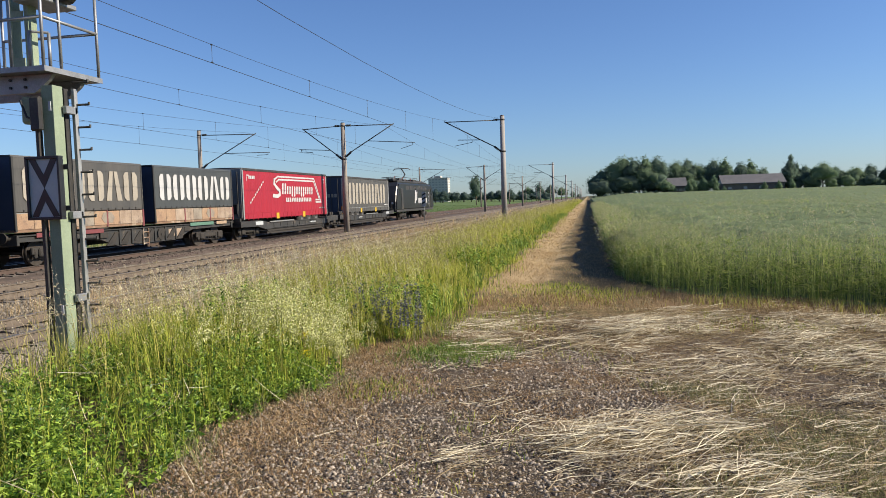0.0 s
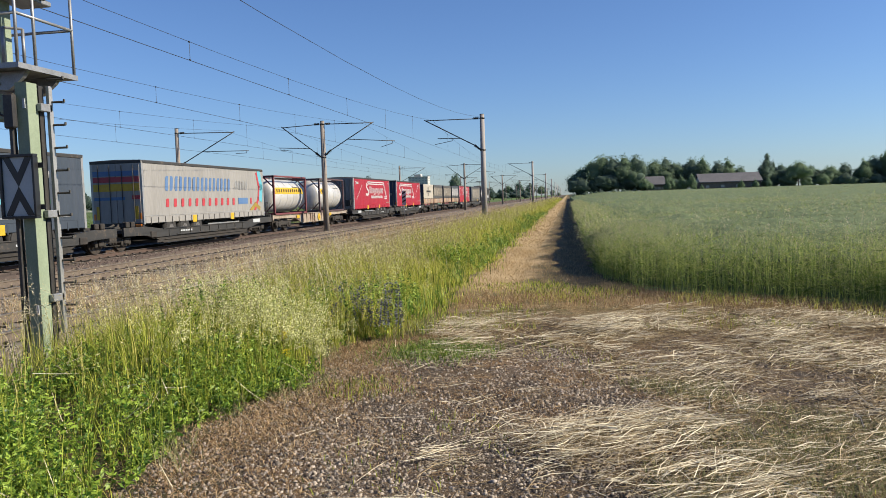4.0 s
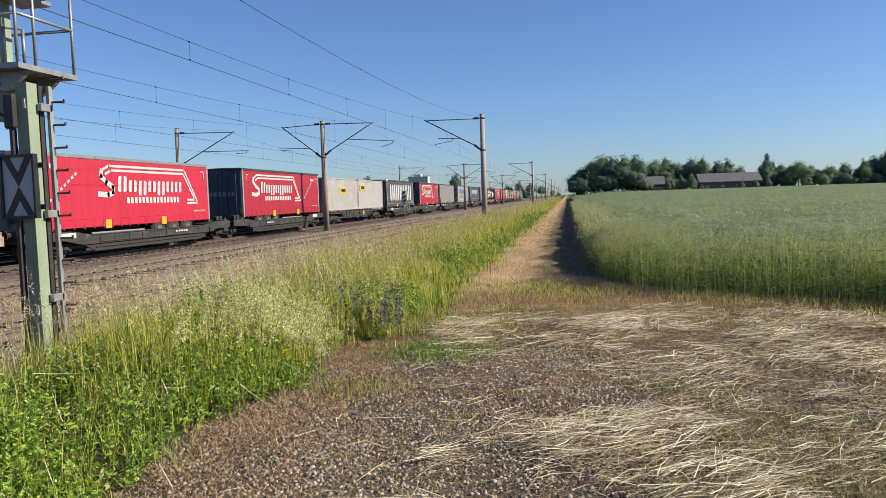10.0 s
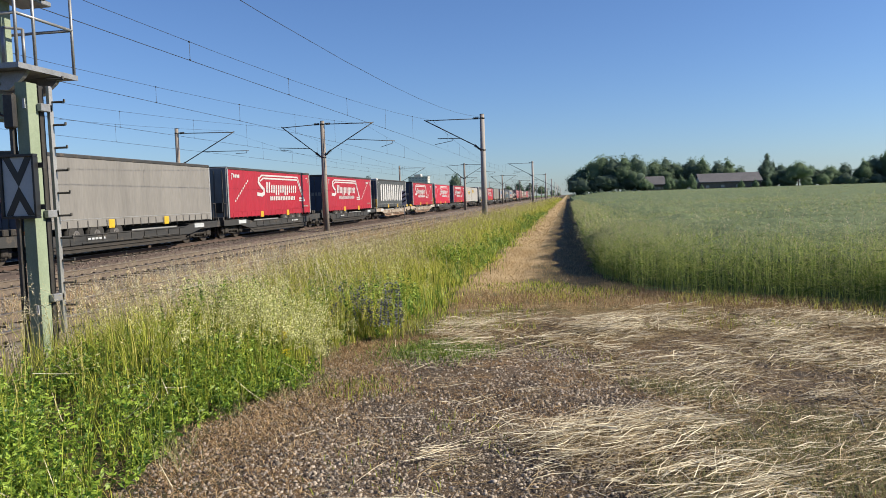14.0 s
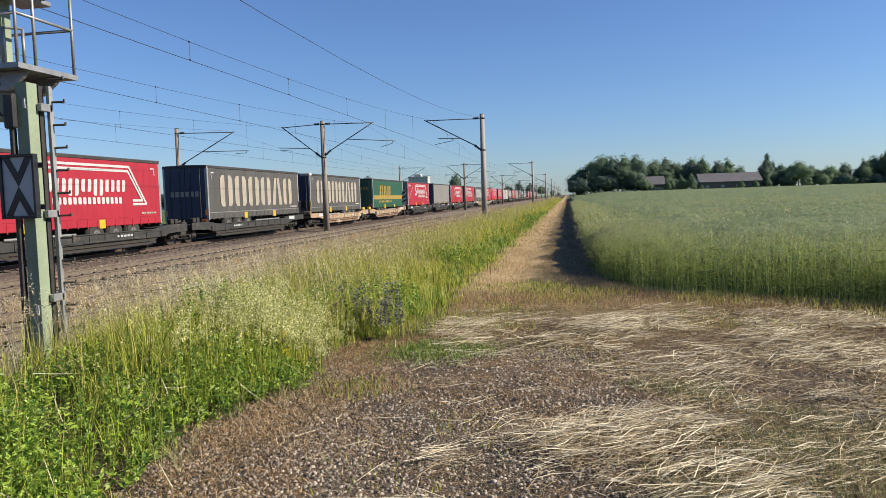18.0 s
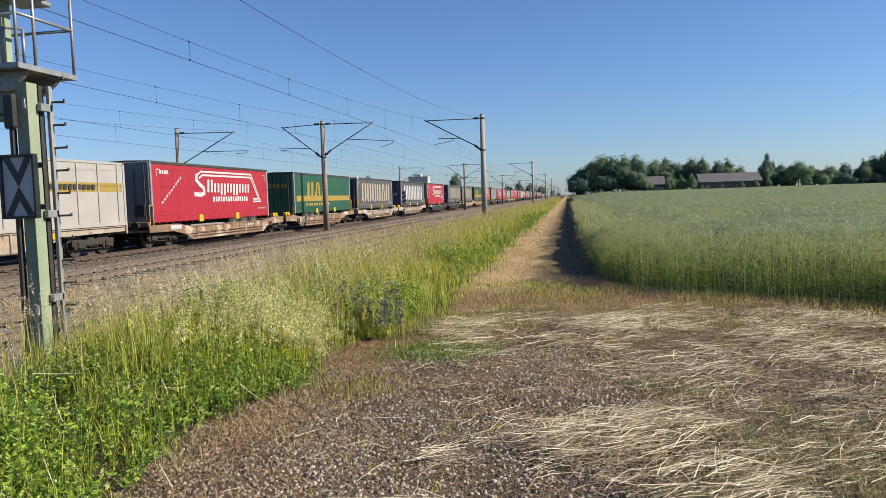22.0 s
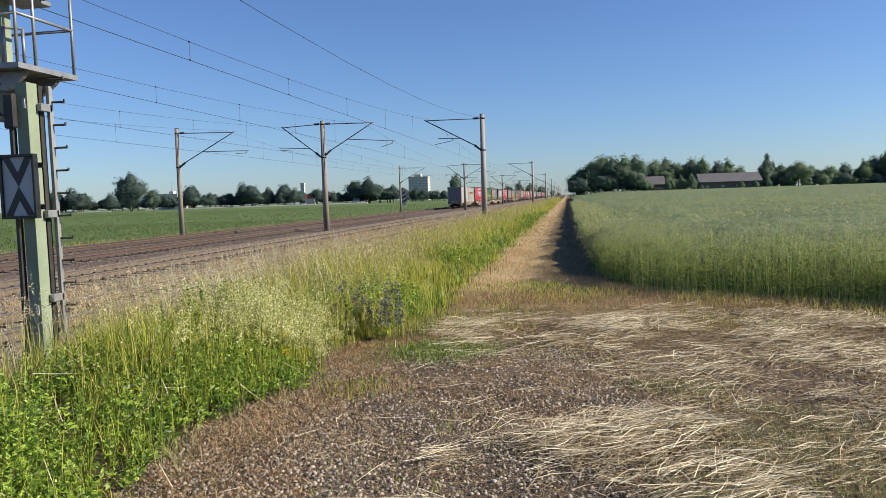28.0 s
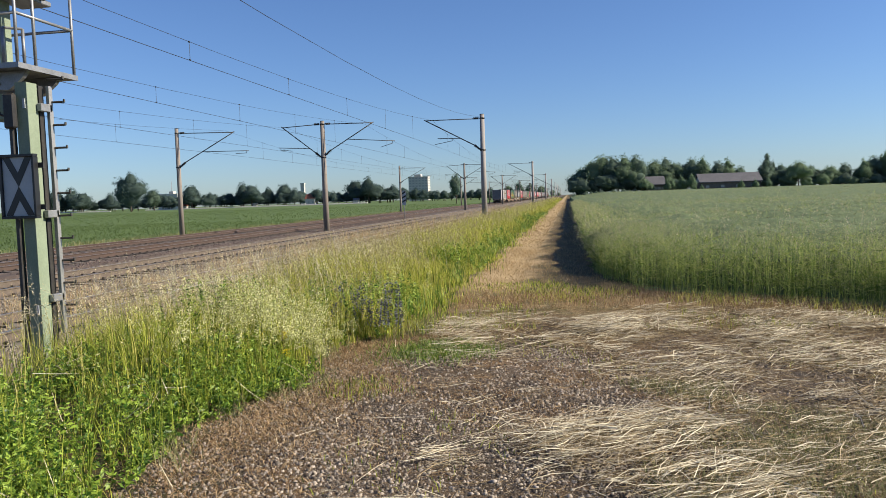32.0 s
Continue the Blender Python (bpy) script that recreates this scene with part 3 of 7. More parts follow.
def trailer(style, rev):
    """A curtain-sided semi-trailer, 13.6 m; rev: its doors face the train's head."""
    look_of = {
        "red": (M_RED, "red curtain-sided semi-trailer with a white framed emblem"),
        "bright": (M_REDB, "bright red curtain-sided semi-trailer with pale roof edge"),
        "anth": (M_ANTH, "anthracite curtain-sided semi-trailer with tall white print"),
        "faded": (M_ANTHW, "weathered grey curtain-sided semi-trailer with faded beige print"),
        "grey": (M_GREYC, "plain weathered grey curtain-sided semi-trailer"),
        "silver": (M_SILVER, "silver curtain-sided semi-trailer with blue and red print"),
        "navy": (M_NAVY, "navy curtain-sided semi-trailer with white print"),
        "green": (M_GREEN, "green curtain-sided semi-trailer with golden stripe and print"),
    }[style]
    th = thing("semi_trailer", look_of[1], "semi-trailer", GROUP_T)
    cm = look_of[0]
    part("chassis", Geo().box(-0.55, 0.55, 0.3, TL - 0.3, 0.92, 1.16, 0.02).box(-1.2, 1.2, 0.1, TL - 0.1, 1.12, 1.2, 0.01), M_BOGIE, th)
    for s in (-1, 1):
        # pleated curtain, hem and gutter rail
        n = 68
        g = Geo()
        out = [(s * (1.248 + 0.006 * math.sin(k * 2.4) + 0.004 * math.sin(k * 0.71)), 0.12 + (TL - 0.24) * k / n) for k in range(n + 1)]
        g.prism(out + [(s * 1.2, TL - 0.12), (s * 1.2, 0.12)], "z", TZ0 + 0.02, TZ1 - 0.12)
        part("curtain", g, cm, th)
        part("roof_rail", Geo().box(*sorted((s * 1.18, s * 1.275)), 0.02, TL - 0.02, TZ1 - 0.14, TZ1 - 0.01, 0.02), M_GALV if style == "bright" else M_WAGON_D, th)
        part("hem", Geo().box(*sorted((s * 1.245, s * 1.268)), 0.14, TL - 0.14, TZ0 - 0.03, TZ0 + 0.28, 0.006), cm, th)
        part("hem_piping", Geo().box(*sorted((s * 1.255, s * 1.274)), 0.14, TL - 0.14, TZ0 + 0.285, TZ0 + 0.315), M_ALU if style in ("anth", "silver", "grey", "faded") else cm, th)
        for e0 in (0.0, TL - 0.12):
            part("corner_post", Geo().box(*sorted((s * 1.14, s * 1.272)), e0, e0 + 0.12, TZ0 - 0.08, TZ1 - 0.02, 0.02), M_ALU, th)
    for k in range(21):
        y = 0.55 + (TL - 1.1) * k / 20
        part("tension_strap", Geo().box(1.262, 1.282, y - 0.028, y + 0.028, TZ0 - 0.10, TZ0 + 0.24, 0.006), M_STEEL_D if style in ("silver", "grey") else cm, th)
    part("roof", Geo().prism([(-1.24, TZ1 - 0.03), (1.24, TZ1 - 0.03), (1.2, TZ1 + 0.015), (0, TZ1 + 0.05), (-1.2, TZ1 + 0.015)], "y", 0.03, TL - 0.03), M_GREYC if style == "bright" else M_ANTHW, th)
    # ends
    ya, yb = (TL, 0.0) if rev else (0.0, TL)       # doors, front wall
    d = -1 if rev else 1
    door_m = {"silver": M_SILVER, "green": M_GREEN}.get(style, M_DOORD)
    for s in (-1, 1):
        x0, x1 = sorted((s * 0.01, s * 1.15))
        door = part("rear_door", Geo().box(x0, x1, *sorted((ya - d * 0.02, ya + d * 0.05)), TZ0, TZ1 - 0.12, 0.012), door_m, th)
        for bx in (0.3, 0.85):
            part("lock_rod", Geo().tube((s * bx, ya - d * 0.045, TZ0 + 0.05), (s * bx, ya - d * 0.045, TZ1 - 0.2), 0.018, n=6), M_STEEL_D, door)
        part("tail_lamp", Geo().box(*sorted((s * 0.85, s * 1.15)), *sorted((ya - d * 0.05, ya)), TZ0 - 0.16, TZ0 - 0.05, 0.01), M_ORANGE, th)
    part("rear_frame", Geo().box(-1.25, 1.25, *sorted((ya - d * 0.03, ya + d * 0.1)), TZ1 - 0.13, TZ1 + 0.01, 0.015).box(-1.2, 1.2, *sorted((ya, ya + d * 0.12)), TZ0 - 0.2, TZ0, 0.015), M_WAGON_D, th)
    if not rev:
        if style == "silver":
            for z0, z1, m_, a, b in ((3.30, 3.52, M_BLUEP, -1.12, 1.12), (3.02, 3.26, M_REDP, -1.12, 1.12), (2.62, 2.95, M_YELLOW, -1.12, 1.12), (2.22, 2.36, M_BLUEP, -1.1, 0.4), (2.24, 2.42, M_REDP, 0.75, 1.14)):
                part("door_stripe", Geo().box(a, b, -0.03, -0.022, z0, z1), m_, th)
            for s in (-1, 1):
                part("reflector", Geo().box(*sorted((s * 0.86, s * 1.02)), -0.032, -0.02, 1.35, 1.95), M_YELLOW, th)
        else:
            mt = M_BEIGE if style in ("anth", "faded") else (M_GOLD if style == "green" else M_DOORG)
            for k in range(6):
                part("door_print", Geo().box(-0.85 + 0.28 * k, -0.65 + 0.28 * k, -0.03, -0.022, 2.35 if style != "green" else 2.9, 2.62 if style != "green" else 3.2), M_DOORG if style == "red" else mt, th)
        for s in (-1, 1):
            part("side_marker", Geo().box(*sorted((s * 1.06, s * 1.16)), -0.034, -0.02, 1.35, 1.62), M_ORANGE, th)
    part("front_wall", Geo().box(-1.2, 1.2, *sorted((yb + d * 0.02, yb - d * 0.06)), TZ0, TZ1 - 0.03, 0.03), {"anth": M_DOORD, "faded": M_DOORD, "navy": M_DOORG}.get(style, M_DOORG), th)
    if rev:
        for k in range(5):
            part("wall_rib", Geo().box(-1.0 + 0.48 * k, -0.94 + 0.48 * k, yb - 0.05, yb - 0.01, TZ0 + 0.1, TZ1 - 0.2, 0.008), M_ANTHW, th)
        part("coupling_box", Geo().box(0.45, 0.95, yb - 0.12, yb - 0.02, 1.45, 2.0, 0.03), M_BLACKP, th)
        if style in ("anth", "faded", "bright"):
            part("roof_cap", Geo().box(0.5, 1.3, yb - 0.09, yb + 0.06, TZ1 - 0.17, TZ1 + 0.05, 0.05).box(1.0, 1.3, yb - 0.05, yb + 0.42, TZ1 - 0.16, TZ1 + 0.06, 0.05), M_WHITE, th)
    # running gear
    for k in range(3):
        y = ya + d * (2.35 + 1.31 * k)
        part("axle", Geo().tube((-1.0, y, 0.84), (1.0, y, 0.84), 0.07), M_BOGIE, th)
        for s in (-1, 1):
            w = part("wheel", Geo().tube((s * 0.87, y, 0.84), (s * 1.22, y, 0.84), 0.5, 0.5, 22).tube((s * 1.22, y, 0.84), (s * 1.245, y, 0.84), 0.5, 0.44, 22), M_RUBBER, th)
            part("rim", Geo().tube((s * 1.2, y, 0.84), (s * 1.25, y, 0.84), 0.22, 0.2, 18).tube((s * 1.25, y, 0.84), (s * 1.275, y, 0.84), 0.11, 0.09, 12), M_RIM, w)
    part("landing_leg", Geo().box(0.75, 0.88, *sorted((yb - d * 2.9, yb - d * 3.05)), 0.55, 1.1, 0.01), M_BOGIE, th)
    part("side_guard", Geo().box(1.16, 1.2, *sorted((ya + d * 6.2, ya + d * 10.0)), 0.82, 0.94, 0.01), M_ALU, th)
    for f in (0.34, 0.66):
        y = TL * f
        part("yellow_plate", Geo().box(1.25, 1.292, y - 0.2, y + 0.2, TZ0 - 0.12, TZ0 + 0.24, 0.015), M_YELLOW, th)
    # prints
    if style in ("red", "bright"):
        print_swoosh(th, 3.1 if rev else 0.3)
        s0 = 0.9 if rev else 10.1
        for k in range(9):
            y, z = s0 + 0.22 * k, 2.05 + 0.145 * k
            part("slogan_bar", Geo().strip([(y, z), (y + 0.07, z + 0.046)], 0.10, PX - 0.004, 0.008), M_WHITE, th)
        y = 0.75 if rev else 11.7
        word(th, "code_bar", y, y + 0.85, 3.40, 3.58, 4, M_WHITE, 0.25)
        part("corner_mark", Geo().strip([(0.5, 3.3), (0.5, 3.6), (0.8, 3.6)], 0.05, PX, 0.006), M_WHITE, th)
        part("corner_mark", Geo().strip([(TL - 0.5, 3.3), (TL - 0.5, 3.6), (TL - 0.8, 3.6)], 0.05, PX, 0.006), M_WHITE, th)
        word(th, "note_bar", TL - 1.7, TL - 0.5, 1.58, 1.66, 6, M_BEIGE, 0.2)
    elif style in ("anth", "faded"):
        print_big(th, M_WHITE if style == "anth" else M_BEIGE)
        part("corner_mark", Geo().strip([(0.45, 3.3), (0.45, 3.6), (0.75, 3.6)], 0.05, PX, 0.006), M_WHITE, th)
        word(th, "note_bar", TL - 1.7, TL - 0.5, 1.6, 1.68, 6, M_WHITE, 0.2)
    elif style == "silver":
        word(th, "big_block", 1.8, 8.9, 2.62, 3.32, 8, M_BLUEP, 0.22, 0.15)
        word(th, "small_block", 9.4, 11.2, 2.72, 3.2, 4, M_ALU, 0.3, 0.2)
        word(th, "small_block", 1.7, 9.6, 1.85, 2.25, 11, M_REDP, 0.62, 0.12)
        part("flag_patch", Geo().box(PX - 0.004, PX + 0.004, 9.9, 11.2, 1.9, 2.25), M_BLUEP, th)
        part("flag_patch", Geo().box(PX - 0.004, PX + 0.004, 11.55, 11.75, 1.9, 2.25), M_REDP, th)
        arc = [(12.2, 1.5), (12.75, 2.2), (12.9, 2.9), (12.6, 3.7)]
        part("arc", Geo().strip(arc, 0.22, PX - 0.003, 0.006), M_REDP, th)
        part("arc", Geo().strip([(y + 0.32, z) for y, z in arc[1:]], 0.5, PX - 0.003, 0.005), M_CYANP, th)
        part("arc", Geo().strip([(11.6, 1.5), (12.3, 1.85), (12.9, 1.6)], 0.25, PX - 0.003, 0.007), M_GOLD, th)
    elif style == "navy":
        word(th, "big_block", 2.7, 11.6, 2.55, 3.35, 8, M_WHITE, 0.22, 0.15)
        word(th, "small_block", 7.4, 9.8, 2.1, 2.3, 9, M_CYANP, 0.3)
        word(th, "small_block", 9.9, 11.6, 2.1, 2.3, 8, M_GREEN, 0.3)
        for k in range(4):
            part("ray", Geo().strip([(1.1 + 0.1 * k, 2.3 + 0.28 * k), (2.5, 2.75 + 0.1 * k)], 0.14, PX - 0.004, 0.008), M_GOLD, th)
        part("lower_line", Geo().box(PX - 0.004, PX + 0.01, 0.9, 12.6, 1.6, 1.66), M_ALU, th)
    elif style == "green":
        part("stripe", Geo().box(PX - 0.006, PX + 0.001, 0.4, TL - 0.3, 1.95, 2.35), M_GOLD, th)
        word(th, "big_block", 2.4, 7.4, 1.95, 3.35, 3, M_GOLD, 0.2, 0.12, shapes=".A.")
        word(th, "lower_block", 2.2, 7.8, 1.62, 1.82, 10, M_GOLD, 0.3)
    return th


def swap_body(cm, pm, label, tall=True):
    """A 7.45 m swap body: curtain above drop boards."""
    L_ = 7.45
    th = thing("swap_body", label, "swap body", "swap bodies on the train")
    z0, zm, z1 = 1.26, 1.87, 3.8
    part("floor_frame", Geo().box(-1.22, 1.22, 0.0, L_, z0 - 0.06, z0 + 0.06, 0.01), M_WAGON_R, th)
    part("curtain", Geo().box(-1.24, 1.24, 0.06, L_ - 0.06, zm, z1 - 0.02, 0.03), cm, th)
    part("roof", Geo().prism([(-1.25, z1 - 0.08), (1.25, z1 - 0.08), (1.22, z1), (-1.22, z1)], "y", 0, L_), cm, th)
    part("end_wall", Geo().box(-1.2, 1.2, 0.0, 0.06, z0, z1 - 0.03, 0.01), M_DOORD, th)
    part("end_wall", Geo().box(-1.2, 1.2, L_ - 0.06, L_, z0, z1 - 0.03, 0.01), M_DOORD, th)
    for s in (-1, 1):
        for k in range(9):
            a = 0.1 + 0.807 * k
            part("drop_board", Geo().box(*sorted((s * 1.2, s * 1.245)), a, a + 0.79, z0 + 0.04, zm - 0.02, 0.012), (M_DPLANK, M_DPLANKO, M_DPLANK, M_DPLANKG, M_DPLANKO)[(k * 3 + (s > 0)) % 5], th)
        for y in (0.0, 2.47, 4.89, L_ - 0.1):
            part("stake", Geo().box(*sorted((s * 1.18, s * 1.262)), y, y + 0.09, z0 - 0.02, zm if 0 < y < 7 else z1 - 0.05, 0.01), M_FRAMER if 0 < y < 7 else M_WAGON_D, th)
        part("corner_casting", Geo().box(*sorted((s * 1.19, s * 1.268)), L_ - 0.11, L_ - 0.005, z0 - 0.1, zm, 0.01), M_FRAMER, th)
    for k in range(15):
        y = 0.45 + 0.46 * k
        part("eyelet", Geo().box(1.24, 1.256, y - 0.03, y + 0.03, zm + 0.02, zm + 0.1), M_STEEL_D, th)
    part("dark_panel", Geo().prism([(4.55, z0 + 0.30), (4.75, z0 + 0.12), (5.25, z0 + 0.12), (5.4, z0 + 0.32), (5.2, zm - 0.08), (4.7, zm - 0.08)], "x", 1.245, 1.256), M_DPLANKG, th)
    if pm is None:
        word(th, "print_block", 2.2, 5.3, 2.72, 2.98, 8, M_BLACKT, 0.2)
        for k in range(5):
            for z in (3.08, 2.28):
                zz = z + 0.08 * k
                part("fan_bar", Geo().prism([(2.4, zz + 0.03), (3.9, zz), (3.9, zz + 0.055)], "x", PX - 0.02, PX - 0.012), M_BLACKT, th)
    else:
        word(th, "big_block", 0.35, 7.15, 2.25, 3.42, 6, pm, 0.17, shapes="....A.")
    return th


def box_container(length, label, smooth, stripe=False, group="white box containers"):
    """A 30 ft white box container, ribbed or smooth sided."""
    th = thing("box_container", label, "container", group)
    z0, z1, w = 1.13, 3.80, 1.25
    for s in (-1, 1):
        if smooth:
            pts = [(s * (w - 0.03), 0.1), (s * (w - 0.03), length - 0.1), (s * (w - 0.07), length - 0.1), (s * (w - 0.07), 0.1)]
        else:
            pts = []
            n = int((length - 0.3) / 0.28)
            for k in range(n):
                y = 0.12 + (length - 0.24) * k / n
                p = (length - 0.24) / n
                pts += [(s * (w - 0.015), y), (s * (w - 0.015), y + p * 0.36), (s * (w - 0.05), y + p * 0.5), (s * (w - 0.05), y + p * 0.86)]
            pts += [(s * (w - 0.015), length - 0.12), (s * (w - 0.09), length - 0.12), (s * (w - 0.09), 0.12)]
        part("side_wall", Geo().prism(pts, "z", z0 + 0.12, z1 - 0.1), M_WHITEB, th)
        part("bottom_rail", Geo().box(*sorted((s * (w - 0.09), s * w)), 0.05, length - 0.05, z0, z0 + 0.15, 0.012), M_WHITEB, th)
        part("top_rail", Geo().box(*sorted((s * (w - 0.07), s * w)), 0.05, length - 0.05, z1 - 0.12, z1 - 0.02, 0.012), M_WHITEB, th)
        if stripe:
            for k in range(7):
                y = 0.55 + (length - 1.1) * k / 6
                part("side_rib", Geo().box(*sorted((s * (w - 0.04), s * (w + 0.012))), y - 0.04, y + 0.04, z0 + 0.15, z1 - 0.12, 0.008), M_WHITEB, th)
        for y in (0.0, length - 0.14):
            part("corner_post", Geo().box(*sorted((s * (w - 0.14), s * (w + 0.003))), y, y + 0.14, z0, z1, 0.012), M_WHITEB, th)
            for z in (z0 - 0.02, z1 - 0.1):
                part("corner_casting", Geo().box(*sorted((s * (w - 0.17), s * (w + 0.008))), y - 0.004, y + 0.144, z, z + 0.12, 0.012), M_FRAMED if z > 2 else M_DPLANK, th)
    for y0 in (0.02, length - 0.06):
        pts = []
        for k in range(8):
            x = -1.1 + 2.2 * k / 8
            pts += [(x, y0), (x + 0.14, y0), (x + 0.16, y0 + 0.035), (x + 0.26, y0 + 0.035)]
        pts += [(1.1, y0), (1.1, y0 + 0.05), (-1.1, y0 + 0.05)]
        part("end_wall", Geo().prism(pts, "z", z0 + 0.1, z1 - 0.1), M_DOORG, th)
        part("end_beam", Geo().box(-1.12, 1.12, y0, y0 + 0.05, z0, z0 + 0.14, 0.01).box(-1.12, 1.12, y0, y0 + 0.05, z1 - 0.12, z1 - 0.01, 0.01), M_WHITEB, th)
    part("roof", Geo().box(-w + 0.03, w - 0.03, 0.05, length - 0.05, z1 - 0.06, z1 - 0.02), M_WHITEB, th)
    part("floor", Geo().box(-w + 0.05, w - 0.05, 0.05, length - 0.05, z0 + 0.02, z0 + 0.1), M_BOGIE, th)
    if stripe:
        part("stripe", Geo().box(w - 0.0355, w - 0.024, 0.2, length - 0.2, 2.55, 2.92), M_GOLD, th)
        word(th, "stripe_bar", 3.0, 7.0, 2.63, 2.84, 14, M_BLACKT, 0.3)
        part("notice_panel", Geo().box(w - 0.03, w - 0.012, 0.75, 1.75, 1.75, 2.05), M_GREYC, th)
    else:
        y = 3.6 if smooth == 1 or not smooth else 0.5
        z = 2.5 if y > 1 else 2.78
        part("yellow_panel", Geo().box(w - 0.028, w + 0.004, y, y + 1.75, z, z + 0.55), M_YELLOW, th)
        word(th, "panel_bar", y + 0.4, y + 1.6, z + 0.13, z + 0.42, 8, M_BLACKT, 0.3)
    return th


def tank_container(length, label, frame_m, band):
    """A cylindrical tank in a steel frame."""
    th = thing("tank_container", label, "tank container", "tank containers")
    z0, z1, w = 1.1, 3.68, 1.24
    zc, r = 2.4, 1.12
    prof = [(0.10, 0.0), (0.12, 0.45), (0.17, 0.8), (0.27, 1.0), (0.38, 1.08), (0.5, r)]
    prof += [(length - y, q) for y, q in prof[::-1]]
    bm = bmesh.new()
    rings = []
    n = 36
    for y, q in prof:
        rings.append([bm.verts.new((max(q, 0.01) * math.cos(2 * math.pi * k / n), y, zc + max(q, 0.01) * math.sin(2 * math.pi * k / n))) for k in range(n)])
    for A, B in zip(rings, rings[1:]):
        for k in range(n):
            f = bm.faces.new((A[k], A[(k + 1) % n], B[(k + 1) % n], B[k]))
            f.smooth = True
    bmesh.ops.recalc_face_normals(bm, faces=bm.faces)
    me = bpy.data.meshes.new("shell")
    bm.to_mesh(me)
    bm.free()
    part("shell", me, M_TANK, th)
    for y in (1.5, 2.7, 3.9, 5.1):
        if y < length - 0.8:
            part("seam_ring", Geo().tube((0, y - 0.03, zc), (0, y + 0.03, zc), r + 0.012, r + 0.012, 36), M_TANK, th)
    for y in (0.0, length - 0.12):
        for s in (-1, 1):
            part("frame_post", Geo().box(*sorted((s * (w - 0.13), s * w)), y, y + 0.12, z0, z1, 0.012), frame_m, th)
            part("corner_brace", Geo().tube((s * (w - 0.1), y + 0.06, z1 - 0.75), (s * (w - 0.75), y + 0.06, z1 - 0.08), 0.045, n=6), frame_m, th)
            part("corner_brace", Geo().tube((s * (w - 0.1), y + 0.06, z0 + 0.75), (s * (w - 0.75), y + 0.06, z0 + 0.08), 0.045, n=6), frame_m, th)
        part("frame_beam", Geo().box(-w, w, y, y + 0.12, z1 - 0.12, z1, 0.012), frame_m, th)
        part("frame_beam", Geo().box(-w, w, y, y + 0.12, z0, z0 + 0.14, 0.012), frame_m, th)
    for s in (-1, 1):
        part("side_rail", Geo().box(*sorted((s * (w - 0.1), s * w)), 0.1, length - 0.1, z1 - 0.1, z1, 0.012), frame_m, th)
        part("side_rail", Geo().box(*sorted((s * (w - 0.1), s * w)), 0.1, length - 0.1, z0, z0 + 0.12, 0.012), frame_m, th)
    part("walkway", Geo().box(-0.3, 0.3, 0.3, length - 0.3, z1 - 0.06, z1 - 0.02), M_GALV, th)
    a0, a1 = (math.asin(0.08 / r), math.asin(0.5 / r))
    pts = [((r + 0.018) * math.cos(a0 + (a1 - a0) * k / 6), zc + (r + 0.018) * math.sin(a0 + (a1 - a0) * k / 6)) for k in range(7)]
    pts += [((r + 0.004) * math.cos(a0 + (a1 - a0) * k / 6), zc + (r + 0.004) * math.sin(a0 + (a1 - a0) * k / 6)) for k in range(6, -1, -1)]
    y0, y1 = (0.45, length - 0.45) if band else (0.6, 2.4)
    part("band", Geo().prism(pts, "y", y0, y1), M_YELLOW, th)
    nb = 12 if band else 7
    for k in range(nb):
        y = y0 + 0.35 + (y1 - y0 - 0.7) * k / (nb - 1)
        part("band_bar", Geo().box(1.105, 1.128, y - 0.06, y + 0.06, zc + 0.19, zc + 0.40), M_BLACKT, th)
    part("notice_panel", Geo().box(0.97, 1.06, length - 2.2, length - 0.9, zc + 0.55, zc + 0.6), M_WHITE, th)
    part("outlet_pipe", Geo().tube((0.4, 0.25, 1.3), (0.4, 0.05, 1.3), 0.07).tube((0.7, 0.1, 1.25), (0.9, 0.1, 1.9), 0.02), M_GALV, th)
    return th


